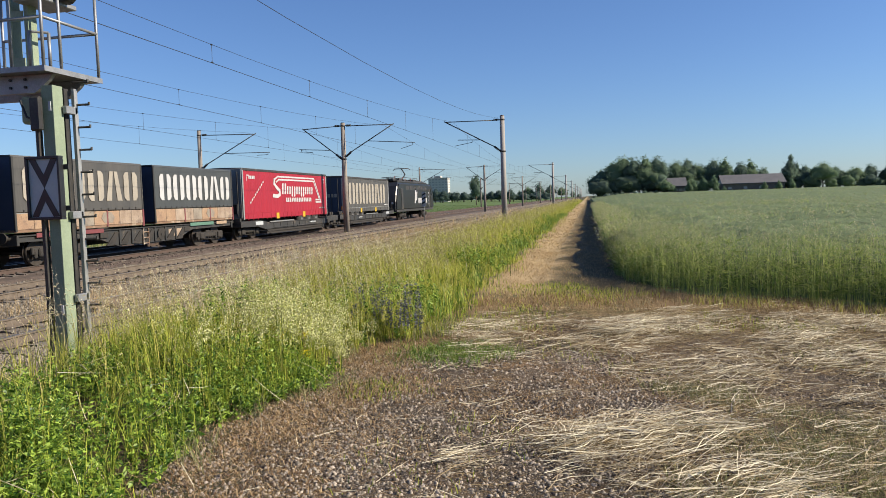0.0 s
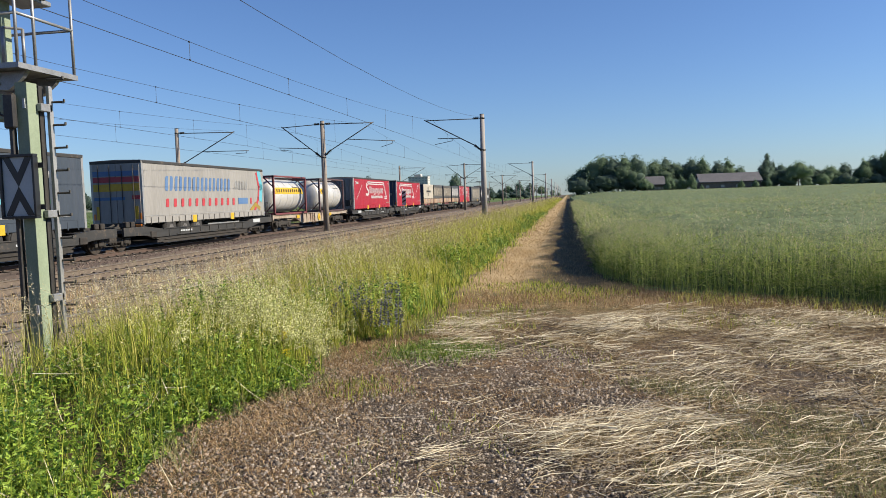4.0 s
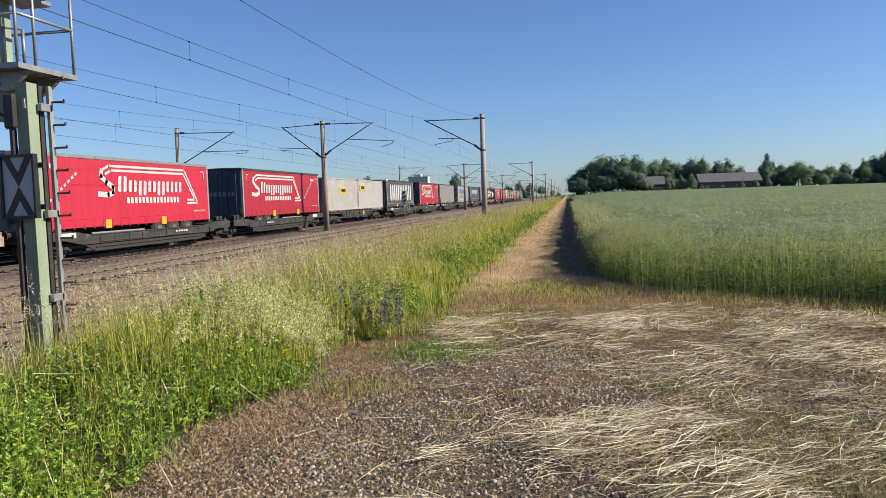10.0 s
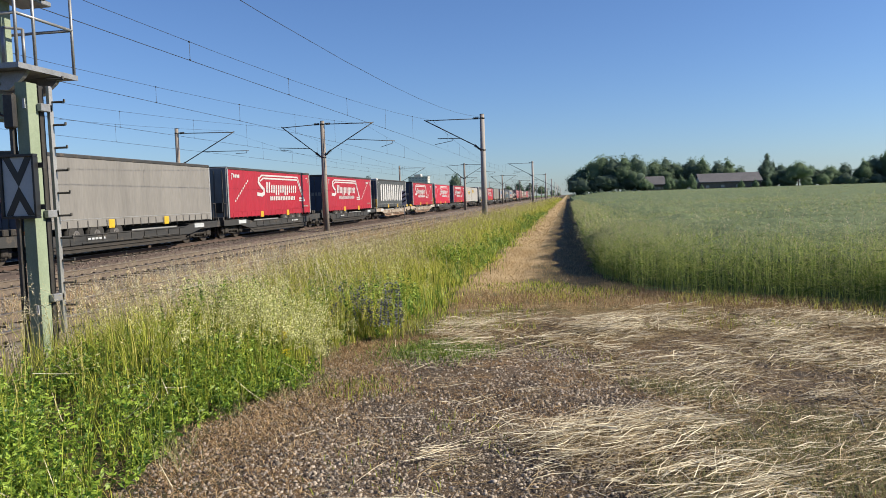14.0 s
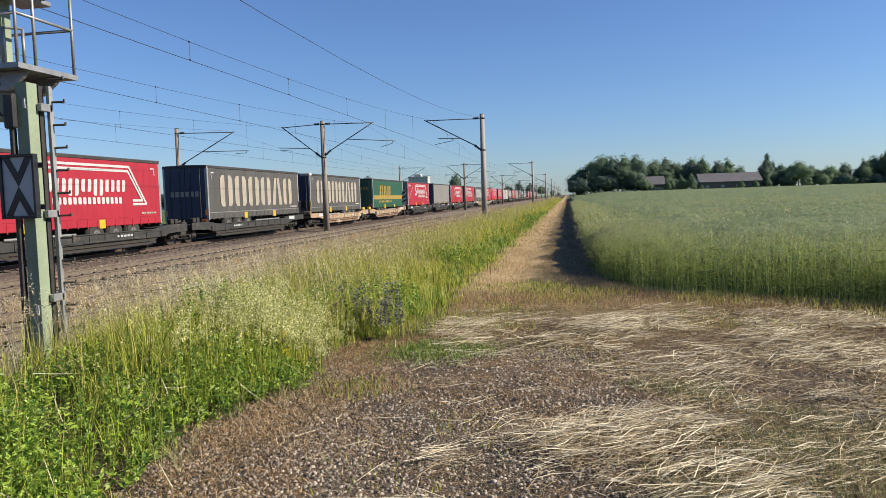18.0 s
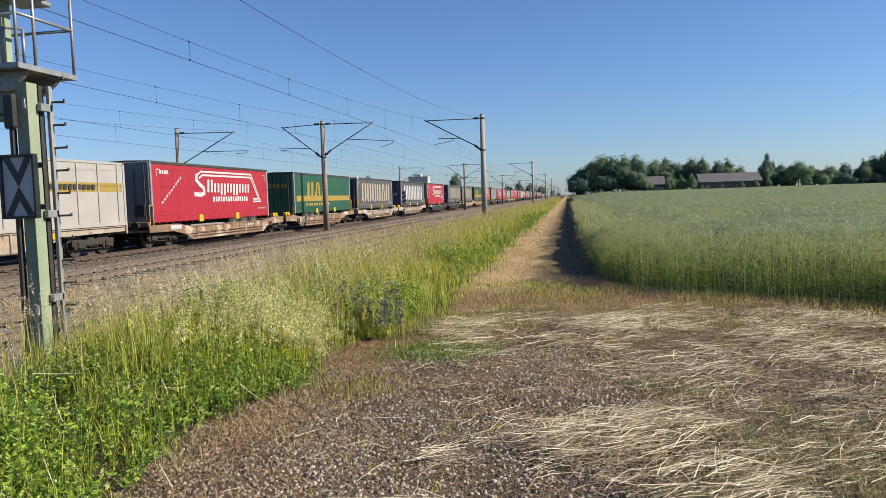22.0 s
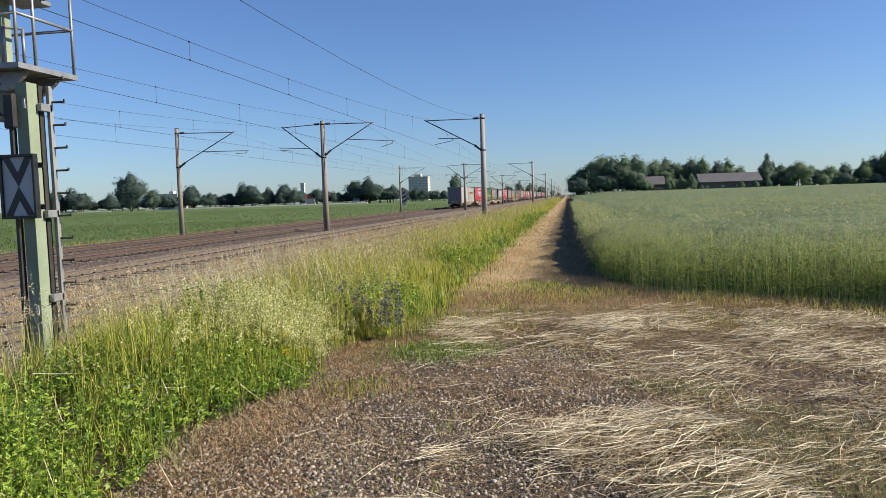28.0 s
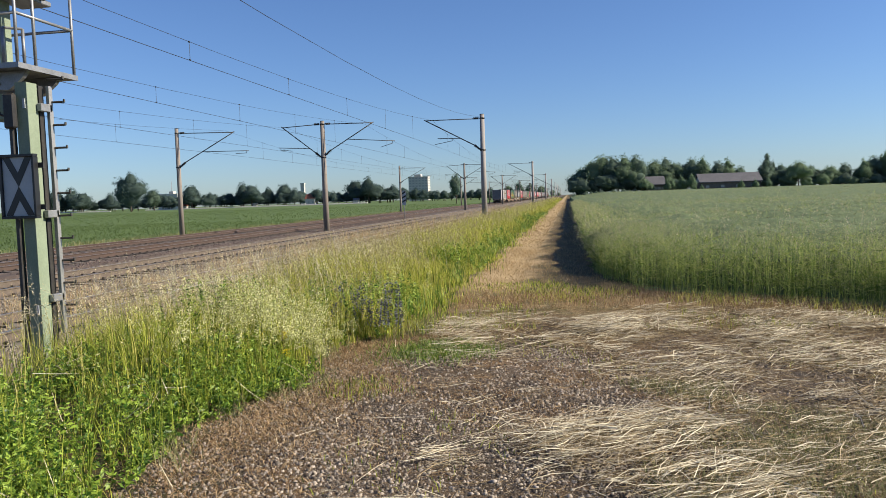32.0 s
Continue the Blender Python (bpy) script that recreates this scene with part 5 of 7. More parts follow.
    part("lamp_hood", Geo().tube((-6.12, Y + 0.1, 4.45), (-6.12, Y + 0.32, 4.45), 0.11, 0.12, 16), M_BLACKP, th)
    # ladder on a single rail
    part("ladder_rail", Geo().box(X + 0.10, X + 0.15, Y + 0.20, Y + 0.26, 0.35, z - 0.2, 0.006), M_ALU, th)
    # dark strip added for the shade between column and rail
    part("ladder_shade_rail", Geo().box(X + 0.02, X + 0.06, Y + 0.14, Y + 0.22, 0.2, z - 0.2, 0.006), M_STEEL_D, th)
    for k in range(11):
        zz = 0.69 + 0.27 * k
        part("rung", Geo().tube((X + 0.10, Y + 0.235, zz), (X + 0.30, Y + 0.255, zz), 0.014, n=6).tube((X + 0.30, Y + 0.255, zz - 0.005), (X + 0.30, Y + 0.255, zz + 0.03), 0.014, n=6), M_STEEL_D, th)
    for zz in (0.75, 1.75, 3.0):
        part("ladder_clip", Geo().box(X + 0.09, X + 0.15, Y + 0.05, Y + 0.24, zz, zz + 0.09, 0.006), M_GALV, th)
    part("rating_plate", Geo().box(X + 0.02, X + 0.05, Y - 0.10, Y - 0.088, 3.02, 3.13), M_REFL, th)
    part("rating_plate", Geo().box(X + 0.02, X + 0.05, Y - 0.10, Y - 0.088, 0.62, 0.73), M_REFL, th)


def cross_board():
    """Board with two black chevrons meeting at their points."""
    th = thing("signal_board", "framed grey signal board with black chevrons on a green mast", "railway sign")
    x0, x1, z0, z1, y = -6.455, -6.00, 1.75, 2.49, 7.84
    part("board", Geo().box(x0 + 0.01, x1 - 0.01, y, y + 0.02, z0 + 0.01, z1 - 0.01), M_REFL, th)
    for a, b, c, d in ((x0, x1, z0, z0 + 0.032), (x0, x1, z1 - 0.032, z1), (x0, x0 + 0.032, z0 + 0.032, z1 - 0.032), (x1 - 0.032, x1, z0 + 0.032, z1 - 0.032)):
        part("frame_bar", Geo().box(a, b, y - 0.03, y + 0.05, c, d, 0.004), M_BLACKP, th)
    xm, zm = (x0 + x1) / 2, (z0 + z1) / 2
    for s in (-1, 1):
        zt = zm + s * 0.335
        for q in (-1, 1):
            part("chevron_arm", Geo().prism([(xm, zm), (xm + q * 0.185, zt), (xm + q * 0.10, zt), (xm, zm + s * 0.155)], "y", y - 0.006, y + 0.002), M_BLACKP, th)
    part("bracket", Geo().box(x1 - 0.02, x1 + 0.06, y + 0.05, y + 0.09, z1 - 0.16, z1 - 0.10).box(x1 - 0.02, x1 + 0.06, y + 0.05, y + 0.09, z0 + 0.10, z0 + 0.16), M_STEEL_D, th)


def beacon_board():
    th = thing("distance_marker", "white marker board with three black slanting bars on a post", "railway sign")
    x, y = -16.4, 75.4
    part("post", Geo().tube((x, y, -0.45), (x, y, 2.7), 0.04), M_GALV, th)
    part("board", Geo().box(x - 0.2, x + 0.2, y - 0.07, y - 0.045, 1.3, 2.75), M_REFL, th)
    for k in range(3):
        z = 1.5 + 0.42 * k
        part("slanting_bar", Geo().prism([(x - 0.2, z), (x + 0.2, z + 0.22), (x + 0.2, z + 0.40), (x - 0.2, z + 0.18)], "y", y - 0.078, y - 0.068), M_BLACKP, th)


signal_gantry()
cross_board()
beacon_board()

# ---- plants and loose stuff ----
rng = np.random.default_rng(11)
G_GREEN = mat("grass_green", (0.045, 0.11, 0.010), (0.66, 0.73, 0.11), 1.5, 0.6, island=True, leaf=0.5, spec=0.25)
G_TALL = mat("grass_yellow_green", (0.38, 0.42, 0.055), (0.76, 0.68, 0.21), 0.7, 0.65, island=True, leaf=0.45, spec=0.25)
G_SEED = mat("grass_seed_heads", (0.47, 0.39, 0.22), (0.58, 0.51, 0.32), 1.0, 0.8, island=True, leaf=0.25, spec=0.2)
G_WISP = mat("pale_grass_wisps", (0.62, 0.54, 0.34), (0.84, 0.78, 0.56), 1.0, 0.8, island=True, leaf=0.3, spec=0.2)
G_LEAF = mat("weed_leaves", (0.045, 0.13, 0.012), (0.40, 0.56, 0.08), 2.0, 0.45, island=True, leaf=0.32, spec=0.45)
G_PALE = mat("pale_flower_heads", (0.52, 0.55, 0.17), (0.86, 0.84, 0.48), 3.0, 0.75, island=True, leaf=0.3, spec=0.2)
G_BLUE = mat("blue_flower_spikes", (0.13, 0.14, 0.16), (0.25, 0.25, 0.24), 3.0, 0.75, island=True, leaf=0.15, spec=0.2)
G_TURF = mat("turf", (0.094, 0.188, 0.025), (0.300, 0.413, 0.062), 2.0, 0.5, island=True, leaf=0.3, spec=0.35)
G_YEL = mat("yellow_petals", (0.75, 0.66, 0.02), (0.80, 0.60, 0.02), 3.0, 0.6, island=True, leaf=0.3)
G_STRAW = mat("straw", (0.32, 0.235, 0.12), (0.96, 0.88, 0.66), 2.0, 0.6, island=True, leaf=0.1, spec=0.35)
G_HAY = mat("matted_hay", (0.15, 0.105, 0.048), (0.58, 0.45, 0.24), 2.0, 0.8, island=True, leaf=0.15, spec=0.2)
G_DRY = mat("dry_brown_grass", (0.24, 0.135, 0.065), (0.60, 0.44, 0.25), 1.2, 0.8, island=True, leaf=0.2, spec=0.2)
G_STUB = mat("mown_straw_stubble", (0.484, 0.341, 0.176), (0.660, 0.506, 0.286), 1.0, 0.8, island=True, leaf=0.15, spec=0.2)
G_CROP = mat("crop_stalks", (0.20, 0.31, 0.07), (0.56, 0.63, 0.22), 0.8, 0.6, island=True, leaf=0.55, spec=0.25)
G_CROPT = mat("crop_panicles", (0.26, 0.32, 0.16), (0.64, 0.58, 0.36), 0.5, 0.75, island=True, leaf=0.3, spec=0.2)
G_CANOPY = mat("crop_canopy", (0.120, 0.165, 0.075), (0.170, 0.215, 0.105), 0.35, 0.8, fine=0.4, fine_scale=5.0, bump=0.08, bump_scale=7, spec=0.2)
G_STRIP = mat("trackside_strip_grass", (0.17, 0.20, 0.07), (0.40, 0.38, 0.19), 0.7, 0.65, island=True, leaf=0.3, spec=0.2)
G_CORN = mat("young_maize", (0.13, 0.20, 0.06), (0.19, 0.27, 0.09), 0.4, 0.6, island=True, leaf=0.5, spec=0.3)


def blades(P, H, W, lean, curl=0.1, az=None):
    """Tapering bent blades: arrays of vertices and triangles."""
    n = len(P)
    phi = rng.uniform(0, np.pi, n)
    s = np.stack([np.cos(phi), np.sin(phi), np.zeros(n)], -1)
    a = rng.uniform(0, 2 * np.pi, n) if az is None else az + rng.normal(0, 0.6, n)
    l = np.stack([np.cos(a), np.sin(a), np.zeros(n)], -1) * (lean * H)[:, None]
    up = np.array([0, 0, 1.0])
    mid = P + l * 0.32 + up * (H * 0.58)[:, None]
    tip = P + l + up * (H * (1 - curl))[:, None]
    w = W[:, None]
    V = np.stack([P - s * w / 2, P + s * w / 2, mid - s * w * 0.42, mid + s * w * 0.42, tip], 1)
    T = np.array([[0, 1, 3], [0, 3, 2], [2, 3, 4]])
    return V.reshape(-1, 3), (np.arange(n)[:, None, None] * 5 + T).reshape(-1, 3), tip


def leaves(P, D, L, W):
    """Folded diamond leaves from points P along directions D."""
    n = len(P)
    D = D / np.linalg.norm(D, axis=1)[:, None]
    S = np.cross(D, rng.normal(0, 1, (n, 3)))
    S /= np.linalg.norm(S, axis=1)[:, None]
    m = P + D * (L * 0.45)[:, None]
    V = np.stack([P, m + S * (W / 2)[:, None], m - S * (W / 2)[:, None], P + D * L[:, None] - np.array([0, 0, 1.0]) * (L * 0.15)[:, None]], 1)
    T = np.array([[0, 1, 3], [0, 3, 2]])
    return V.reshape(-1, 3), (np.arange(n)[:, None, None] * 4 + T).reshape(-1, 3)


def stones(P, S):
    """Irregular eight-sided stones."""
    n = len(P)
    base = np.array([[1, 0, 0], [-1, 0, 0], [0, 1, 0], [0, -1, 0], [0, 0, 0.75], [0, 0, -0.6]], float)
    V = base[None] * rng.uniform(0.6, 1.25, (n, 6, 3)) + rng.normal(0, 0.16, (n, 6, 3))
    a = rng.uniform(0, 2 * np.pi, n)
    c, s = np.cos(a)[:, None], np.sin(a)[:, None]
    V = np.stack([V[..., 0] * c - V[..., 1] * s, V[..., 0] * s + V[..., 1] * c, V[..., 2]], -1)
    V = P[:, None] + V * S[:, None, None] / 2
    T = np.array([[0, 2, 4], [2, 1, 4], [1, 3, 4], [3, 0, 4], [2, 0, 5], [1, 2, 5], [3, 1, 5], [0, 3, 5]])
    return V.reshape(-1, 3), (np.arange(n)[:, None, None] * 6 + T).reshape(-1, 3)


def grit(P, S):
    """Small stones half sunk in the ground: low caps, the larger ones with a broken flat top."""
    big = S > 0.62 * S.max()
    out = []
    for sel, flat in ((~big, False), (big, True)):
        p, s = P[sel], S[sel]
        n = len(p)
        a = rng.uniform(0, 2 * np.pi, n)[:, None] + np.arange(5)[None] * 2 * np.pi / 5 + rng.normal(0, 0.25, (n, 5))
        r = s[:, None] * rng.uniform(0.36, 0.7, (n, 5))
        ring = np.stack([np.cos(a) * r, np.sin(a) * r, np.full((n, 5), -0.15) * s[:, None]], -1)
        if flat:
            b = a[:, [0, 2, 3]] + 0.5
            q = s[:, None] * rng.uniform(0.18, 0.42, (n, 3))
            top = np.stack([np.cos(b) * q, np.sin(b) * q, s[:, None] * rng.uniform(0.12, 0.5, (n, 3))], -1)
            T = np.array([[0, 1, 5], [1, 2, 5], [2, 6, 5], [2, 3, 6], [3, 7, 6], [3, 4, 7], [4, 0, 7], [0, 5, 7], [5, 6, 7]])
        else:
            top = np.stack([rng.normal(0, 0.2, n) * s, rng.normal(0, 0.2, n) * s, rng.uniform(0.12, 0.42, n) * s], -1)[:, None]
            T = np.array([[k, (k + 1) % 5, 5] for k in range(5)])
        V = p[:, None] + np.concatenate([ring, top], 1)
        out.append((V.reshape(-1, 3), (np.arange(n)[:, None, None] * V.shape[1] + T).reshape(-1, 3)))
    (v0, t0), (v1, t1) = out
    return np.concatenate([v0, v1]), np.concatenate([t0, t1 + len(v0)])


def strands(P, A, L, W, tilt, bow=0.08):
    """Flat straws lying about, each in two bent lengths."""
    n = len(P)
    D = np.stack([np.cos(A) * np.cos(tilt), np.sin(A) * np.cos(tilt), np.sin(tilt)], -1)
    S = np.stack([-np.sin(A), np.cos(A), rng.normal(0, 0.5, n)], -1)
    S /= np.linalg.norm(S, axis=1)[:, None]
    bend = S * (L * rng.normal(0, bow, n))[:, None]
    h, w = (L / 2)[:, None], (W / 2)[:, None]
    V = np.stack([P - D * h - S * w, P - D * h + S * w, P + bend - S * w, P + bend + S * w, P + D * h - S * w * 0.5, P + D * h + S * w * 0.5], 1)
    T = np.array([[0, 1, 3], [0, 3, 2], [2, 3, 5], [2, 5, 4]])
    return V.reshape(-1, 3), (np.arange(n)[:, None, None] * 6 + T).reshape(-1, 3)


def stuff(name, parts, material, label, category):
    """Joins arrays of geometry into one object of uncountable stuff."""
    off, VV, TT = 0, [], []
    for V, T in parts:
        VV.append(V)
        TT.append(T + off)
        off += len(V)
    return tagged(new(name, np_mesh(name, np.concatenate(VV), np.concatenate(TT), material)), label, category, kind="stuff")


def scatter(n, x0, x1, y0, y1, keep=None, power=1.0):
    """Random places over a strip, denser towards y0 where power is over 1; keep(x, y) gives a chance."""
    x = rng.uniform(x0, x1, n)
    y = y0 + (y1 - y0) * rng.uniform(0, 1, n) ** power
    if keep is not None:
        ok = rng.uniform(0, 1, n) < keep(x, y)
        x, y = x[ok], y[ok]
    return np.stack([x, y, ground_z(x, y)], -1)


def lumps(x, y, s=1.0, seed=0.0):
    """A smooth patchy pattern between 0 and 1."""
    v = np.sin(x * 1.7 * s + seed + 1.3 * np.sin(y * 0.9 * s + seed)) + np.sin(y * 1.3 * s - seed * 2 + 1.1 * np.sin(x * 1.1 * s)) + 0.6 * np.sin((x + y) * 2.9 * s + seed)
    return np.clip(0.5 + v / 4.2, 0, 1)


def verge_edge(y):
    """The verge's border towards the path."""
    return -1.95 + 0.10 * np.sin(y * 0.7) + 0.07 * np.sin(y * 2.3) - 0.70 * (1 - soft(8.3, 9.2, y)) + 0.36 * np.exp(-(((y - 6.8) / 0.8) ** 2))


def verge_grass():
    top, seeds, green = [], [], []
    # stretches: count, y0, y1, blade width
    for n, y0, y1, w in ((50000, 2.6, 9, 0.0055), (66000, 9, 20, 0.008), (34000, 20, 45, 0.014), (26000, 45, 110, 0.03), (14000, 110, 300, 0.07)):
        def grows(x, y):
            return np.where(x < verge_edge(y) + 0.12 - 0.3 * rng.uniform(0, 1, len(x)), 1.0, 0.0) * np.where(x < -5.0 - 0.5 * soft(9, 20, y), 0.13, 1.0) * (0.3 + 0.7 * lumps(x, y, 0.9, 1.0)) * (0.13 + 0.87 * soft(5.2, 7.8, y))
        # half of the blades in spreading tufts, half singly
        C = scatter(n // 18, -6.6, -1.5, y0, y1, grows)
        C = np.repeat(C, 12, axis=0)
        turn = rng.uniform(0, 2 * np.pi, len(C))
        C[:, 0] += np.cos(turn) * 0.035 * (w / 0.006) ** 0.6 * rng.uniform(0, 1, len(C))
        C[:, 1] += np.sin(turn) * 0.035 * (w / 0.006) ** 0.6 * rng.uniform(0, 1, len(C))
        S_ = scatter(n // 2, -6.6, -1.5, y0, y1, grows)
        P = np.concatenate([C, S_])
        az = np.concatenate([turn, rng.uniform(0, 2 * np.pi, len(S_))])
        vigour = np.concatenate([np.repeat(rng.uniform(0.55, 1.25, len(C) // 12), 12), rng.uniform(0.75, 1.1, len(S_))])
        edge = np.clip((verge_edge(P[:, 1]) - P[:, 0]) / (0.8 + 0.6 * soft(10, 14, P[:, 1])) + 0.15 * lumps(P[:, 0], P[:, 1], 4.0, 2.0), 0.2, 1)
        tall = (0.30 + 0.34 * lumps(P[:, 0], P[:, 1], 0.7, 2.0) + 0.16 * lumps(P[:, 0], P[:, 1], 2.3, 5.0)) * edge * np.where(P[:, 0] < -5.0, 0.75, 1)
        H = tall * vigour * rng.uniform(0.65, 1.2, len(P))
        W = w * rng.uniform(0.6, 1.5, len(P))
        V, T, tip = blades(P, H, W, 0.05 + 0.85 * rng.uniform(0, 1, len(P)) ** 2, 0.08, az=az)
        k = rng.uniform(0, 1, len(P)) < np.clip(0.30 + 0.5 * lumps(P[:, 0], P[:, 1], 1.3, 7.0), 0, 1) * (0.45 + 0.55 * soft(5.5, 8.5, P[:, 1]))
        sel = np.repeat(k, 3)
        green.append((V, T[~sel]))
        top.append((V, T[sel]))
        # seed heads on the tallest stalks
        hi = (rng.uniform(0, 1, len(P)) < (0.14 + 0.16 * soft(9, 16, P[:, 1]))) & (H > 0.34)
        Q = P[hi]
        Hs = H[hi] * 1.0 + rng.uniform(0.1, 0.34, len(Q))
        V, T, tip = blades(Q, Hs, W[hi] * 0.55, rng.uniform(0.05, 0.3, len(Q)), 0.0, az=2.6)
        top.append((V, T))
        for _ in range(3):
            D = np.stack([rng.normal(-0.3, 0.5, len(tip)), rng.normal(0.1, 0.5, len(tip)), rng.normal(-0.15, 0.5, len(tip))], -1)
            o = tip - np.array([0, 0, 1.0]) * rng.uniform(0, 0.12, len(tip))[:, None]
            seeds.append(leaves(o, D, rng.uniform(0.03, 0.075, len(tip)) * (w / 0.0085) ** 0.35, rng.uniform(0.005, 0.011, len(tip)) * (w / 0.0085) ** 0.7))
    stuff("verge_grass", green, G_GREEN, "green blades of tall uncut grass along the track", "grass")
    stuff("dry_verge_grass", top, G_TALL, "yellowing stalks of tall uncut grass along the track", "grass")
    stuff("grass_seed_heads", seeds, G_SEED, "pale drooping seed heads over the tall grass", "grass")


def leafy_weeds():
    """Low broad-leaved weeds at the foot of the signal and along the verge."""
    out, stems = [], []
    def clump(n, x0, x1, y0, y1, h0, h1, leaf, keep):
        P = scatter(n, x0, x1, y0, y1, keep)
        for p in P:
            h = rng.uniform(h0, h1) * float(np.clip((verge_edge(p[1]) - p[0]) / 0.7, 0.3, 1))
            m = int(16 + h * 60)
            z = rng.uniform(0.12, 1.0, m) * h
            a = rng.uniform(0, 2 * np.pi, m)
            d = np.array([rng.normal(0, 0.12), rng.normal(0, 0.12), 1.0])
            o = p + d * z[:, None]
            D = np.stack([np.cos(a), np.sin(a), rng.uniform(-0.5, 1.5, m)], -1)
            L = leaf * rng.uniform(0.3, 1.3, m) * (1.15 - 0.5 * z / h)
            out.append(leaves(o, D, L, L * rng.uniform(0.2, 0.5, m)))
        V, T, _ = blades(P, rng.uniform(h0, h1 * 0.9, len(P)), np.full(len(P), 0.004), rng.uniform(0.05, 0.5, len(P)), 0.0)
        stems.append((V, T))
    clump(5000, -5.2, -2.2, 2.7, 7.4, 0.14, 0.50, 0.056, lambda x, y: np.where((x < verge_edge(y) + 0.02 - 0.35 * rng.uniform(0, 1, len(x)) ** 2) & (x > -5.0 + 0.05 * y), 1, 0) * np.clip(1.7 * lumps(x, y, 1.9, 4.0) - 0.25, 0.12, 1))
    clump(260, -4.9, -3.7, 7.6, 9.4, 0.5, 0.78, 0.075, lambda x, y: np.exp(-(((x + 4.35) / 0.4) ** 2 + ((y - 8.6) / 0.5) ** 2)))
    clump(800, -4.6, -2.2, 6.5, 12.0, 0.3, 0.62, 0.07, lambda x, y: np.where(x < verge_edge(y), 1, 0) * lumps(x, y, 0.9, 5.0))
    clump(260, -3.4, -2.0, 13.0, 21.0, 0.35, 0.7, 0.08, lambda x, y: np.where(x < verge_edge(y), 1, 0) * (lumps(x, y, 0.6, 6.0) > 0.42))
    clump(240, -3.0, -2.0, 22.0, 60.0, 0.3, 0.6, 0.11, lambda x, y: np.where(x < verge_edge(y), 1, 0) * (lumps(x, y, 0.4, 6.0) > 0.45))
    stuff("leafy_weeds", out, G_LEAF, "bright green leafy weeds crowding the verge", "weeds")
    stuff("weed_stems", stems, G_GREEN, "thin green stems of the verge weeds", "weeds")


def pale_flowers():
    """Pale yellow-green flowering stalks in the verge."""
    stem, head = [], []
    spots = ((-5.1, 9.9, 0.25, 16), (-4.6, 9.2, 0.2, 21), (-3.95, 8.2, 0.2, 18), (-3.6, 8.6, 0.22, 24), (-3.45, 7.5, 0.2, 28), (-3.05, 7.9, 0.25, 37), (-3.0, 7.2, 0.18, 21),
             (-2.75, 8.2, 0.2, 31), (-2.62, 7.4, 0.14, 27), (-2.45, 7.9, 0.12, 21), (-3.4, 6.6, 0.2, 9), (-2.3, 7.75, 0.08, 7), (-2.2, 8.2, 0.1, 6))
    P = np.concatenate([np.stack([rng.normal(x, s, n), rng.normal(y, s, n), np.zeros(n)], -1) for x, y, s, n in spots])
    loose = scatter(60, -5.0, -2.05, 6.2, 14.0, lambda x, y: np.where(x < verge_edge(y), 1, 0))
    P = np.concatenate([P[P[:, 0] < verge_edge(P[:, 1]) + 0.1], loose])
    P[:, 2] = ground_z(P[:, 0], P[:, 1])
    n = len(P)
    H = rng.uniform(0.42, 0.88, n) * np.clip((verge_edge(P[:, 1]) + 0.5 - P[:, 0]) / 0.9, 0.45, 1)
    V, T, tip = blades(P, H, np.full(n, 0.007), rng.uniform(0.05, 0.25, n), 0.02)
    stem.append((V, T))
    # each plume: side sprays shortening towards the tip, each a cluster of tiny florets
    for b in range(9):
        f = np.full(n, 0.56 + 0.05 * b) + rng.normal(0, 0.015, n)
        a = rng.uniform(0, 2 * np.pi, n)
        r = (1.08 - f) * rng.uniform(0.05, 0.17, n)
        c = P + (tip - P) * f[:, None] + np.stack([np.cos(a) * r, np.sin(a) * r, r * 0.7], -1)
        for _ in range(10):
            o = c + rng.normal(0, 0.014, (n, 3))
            head.append(leaves(o, rng.normal(0, 1, (n, 3)), rng.uniform(0.012, 0.024, n), rng.uniform(0.009, 0.017, n)))
    stuff("pale_flower_stalks", stem, G_GREEN, "slim green flower stalks in the verge", "wildflowers")
    stuff("pale_flower_heads", head, G_PALE, "clusters of tiny pale yellow-green flowers", "wildflowers")


def flower_spikes():
    """Blue-grey flower spikes, each plant an object with stem and florets."""
    first = None
    for k in range(17):
        x, y = -2.88 + 0.95 * ((k * 0.618) % 1.0), 8.75 + 0.45 * ((k * 0.381) % 1.0)
        if k < 3:
            th = thing("blue_flower_spike", "faded blue-grey flower spike in the tall grass", "wildflower", "blue flower spikes")
            h = 0.46 + 0.11 * k
            part("stem", Geo().tube((0, 0, 0), (0.02, 0, h), 0.006, 0.003, 5), G_GREEN, th)
            n = 95
            z = rng.uniform(0.25, 1.03, n) * h
            a = rng.uniform(0, 2 * np.pi, n)
            rad = 0.036 * (1.3 - z / h)
            o = np.stack([0.02 * z / h + np.cos(a) * rad * 0.3, np.sin(a) * rad * 0.3, z], -1)
            V, T = leaves(o, np.stack([np.cos(a), np.sin(a), np.full(n, 0.5)], -1), rad + 0.024, np.full(n, 0.016))
            part("flower_spike", np_mesh("flower_spike", V, T, G_BLUE), None, th)
            first = (first or []) + [th]
            th.matrix_basis = pose(x, y, float(ground_z(x, y)), 6 * (k - 1), 5, 40 * k)
        else:
            copy_thing(first[k % 3], pose(x, y, float(ground_z(x, y)), 9 * math.sin(k * 2.1), 10 * math.cos(k * 1.3), 47 * k))


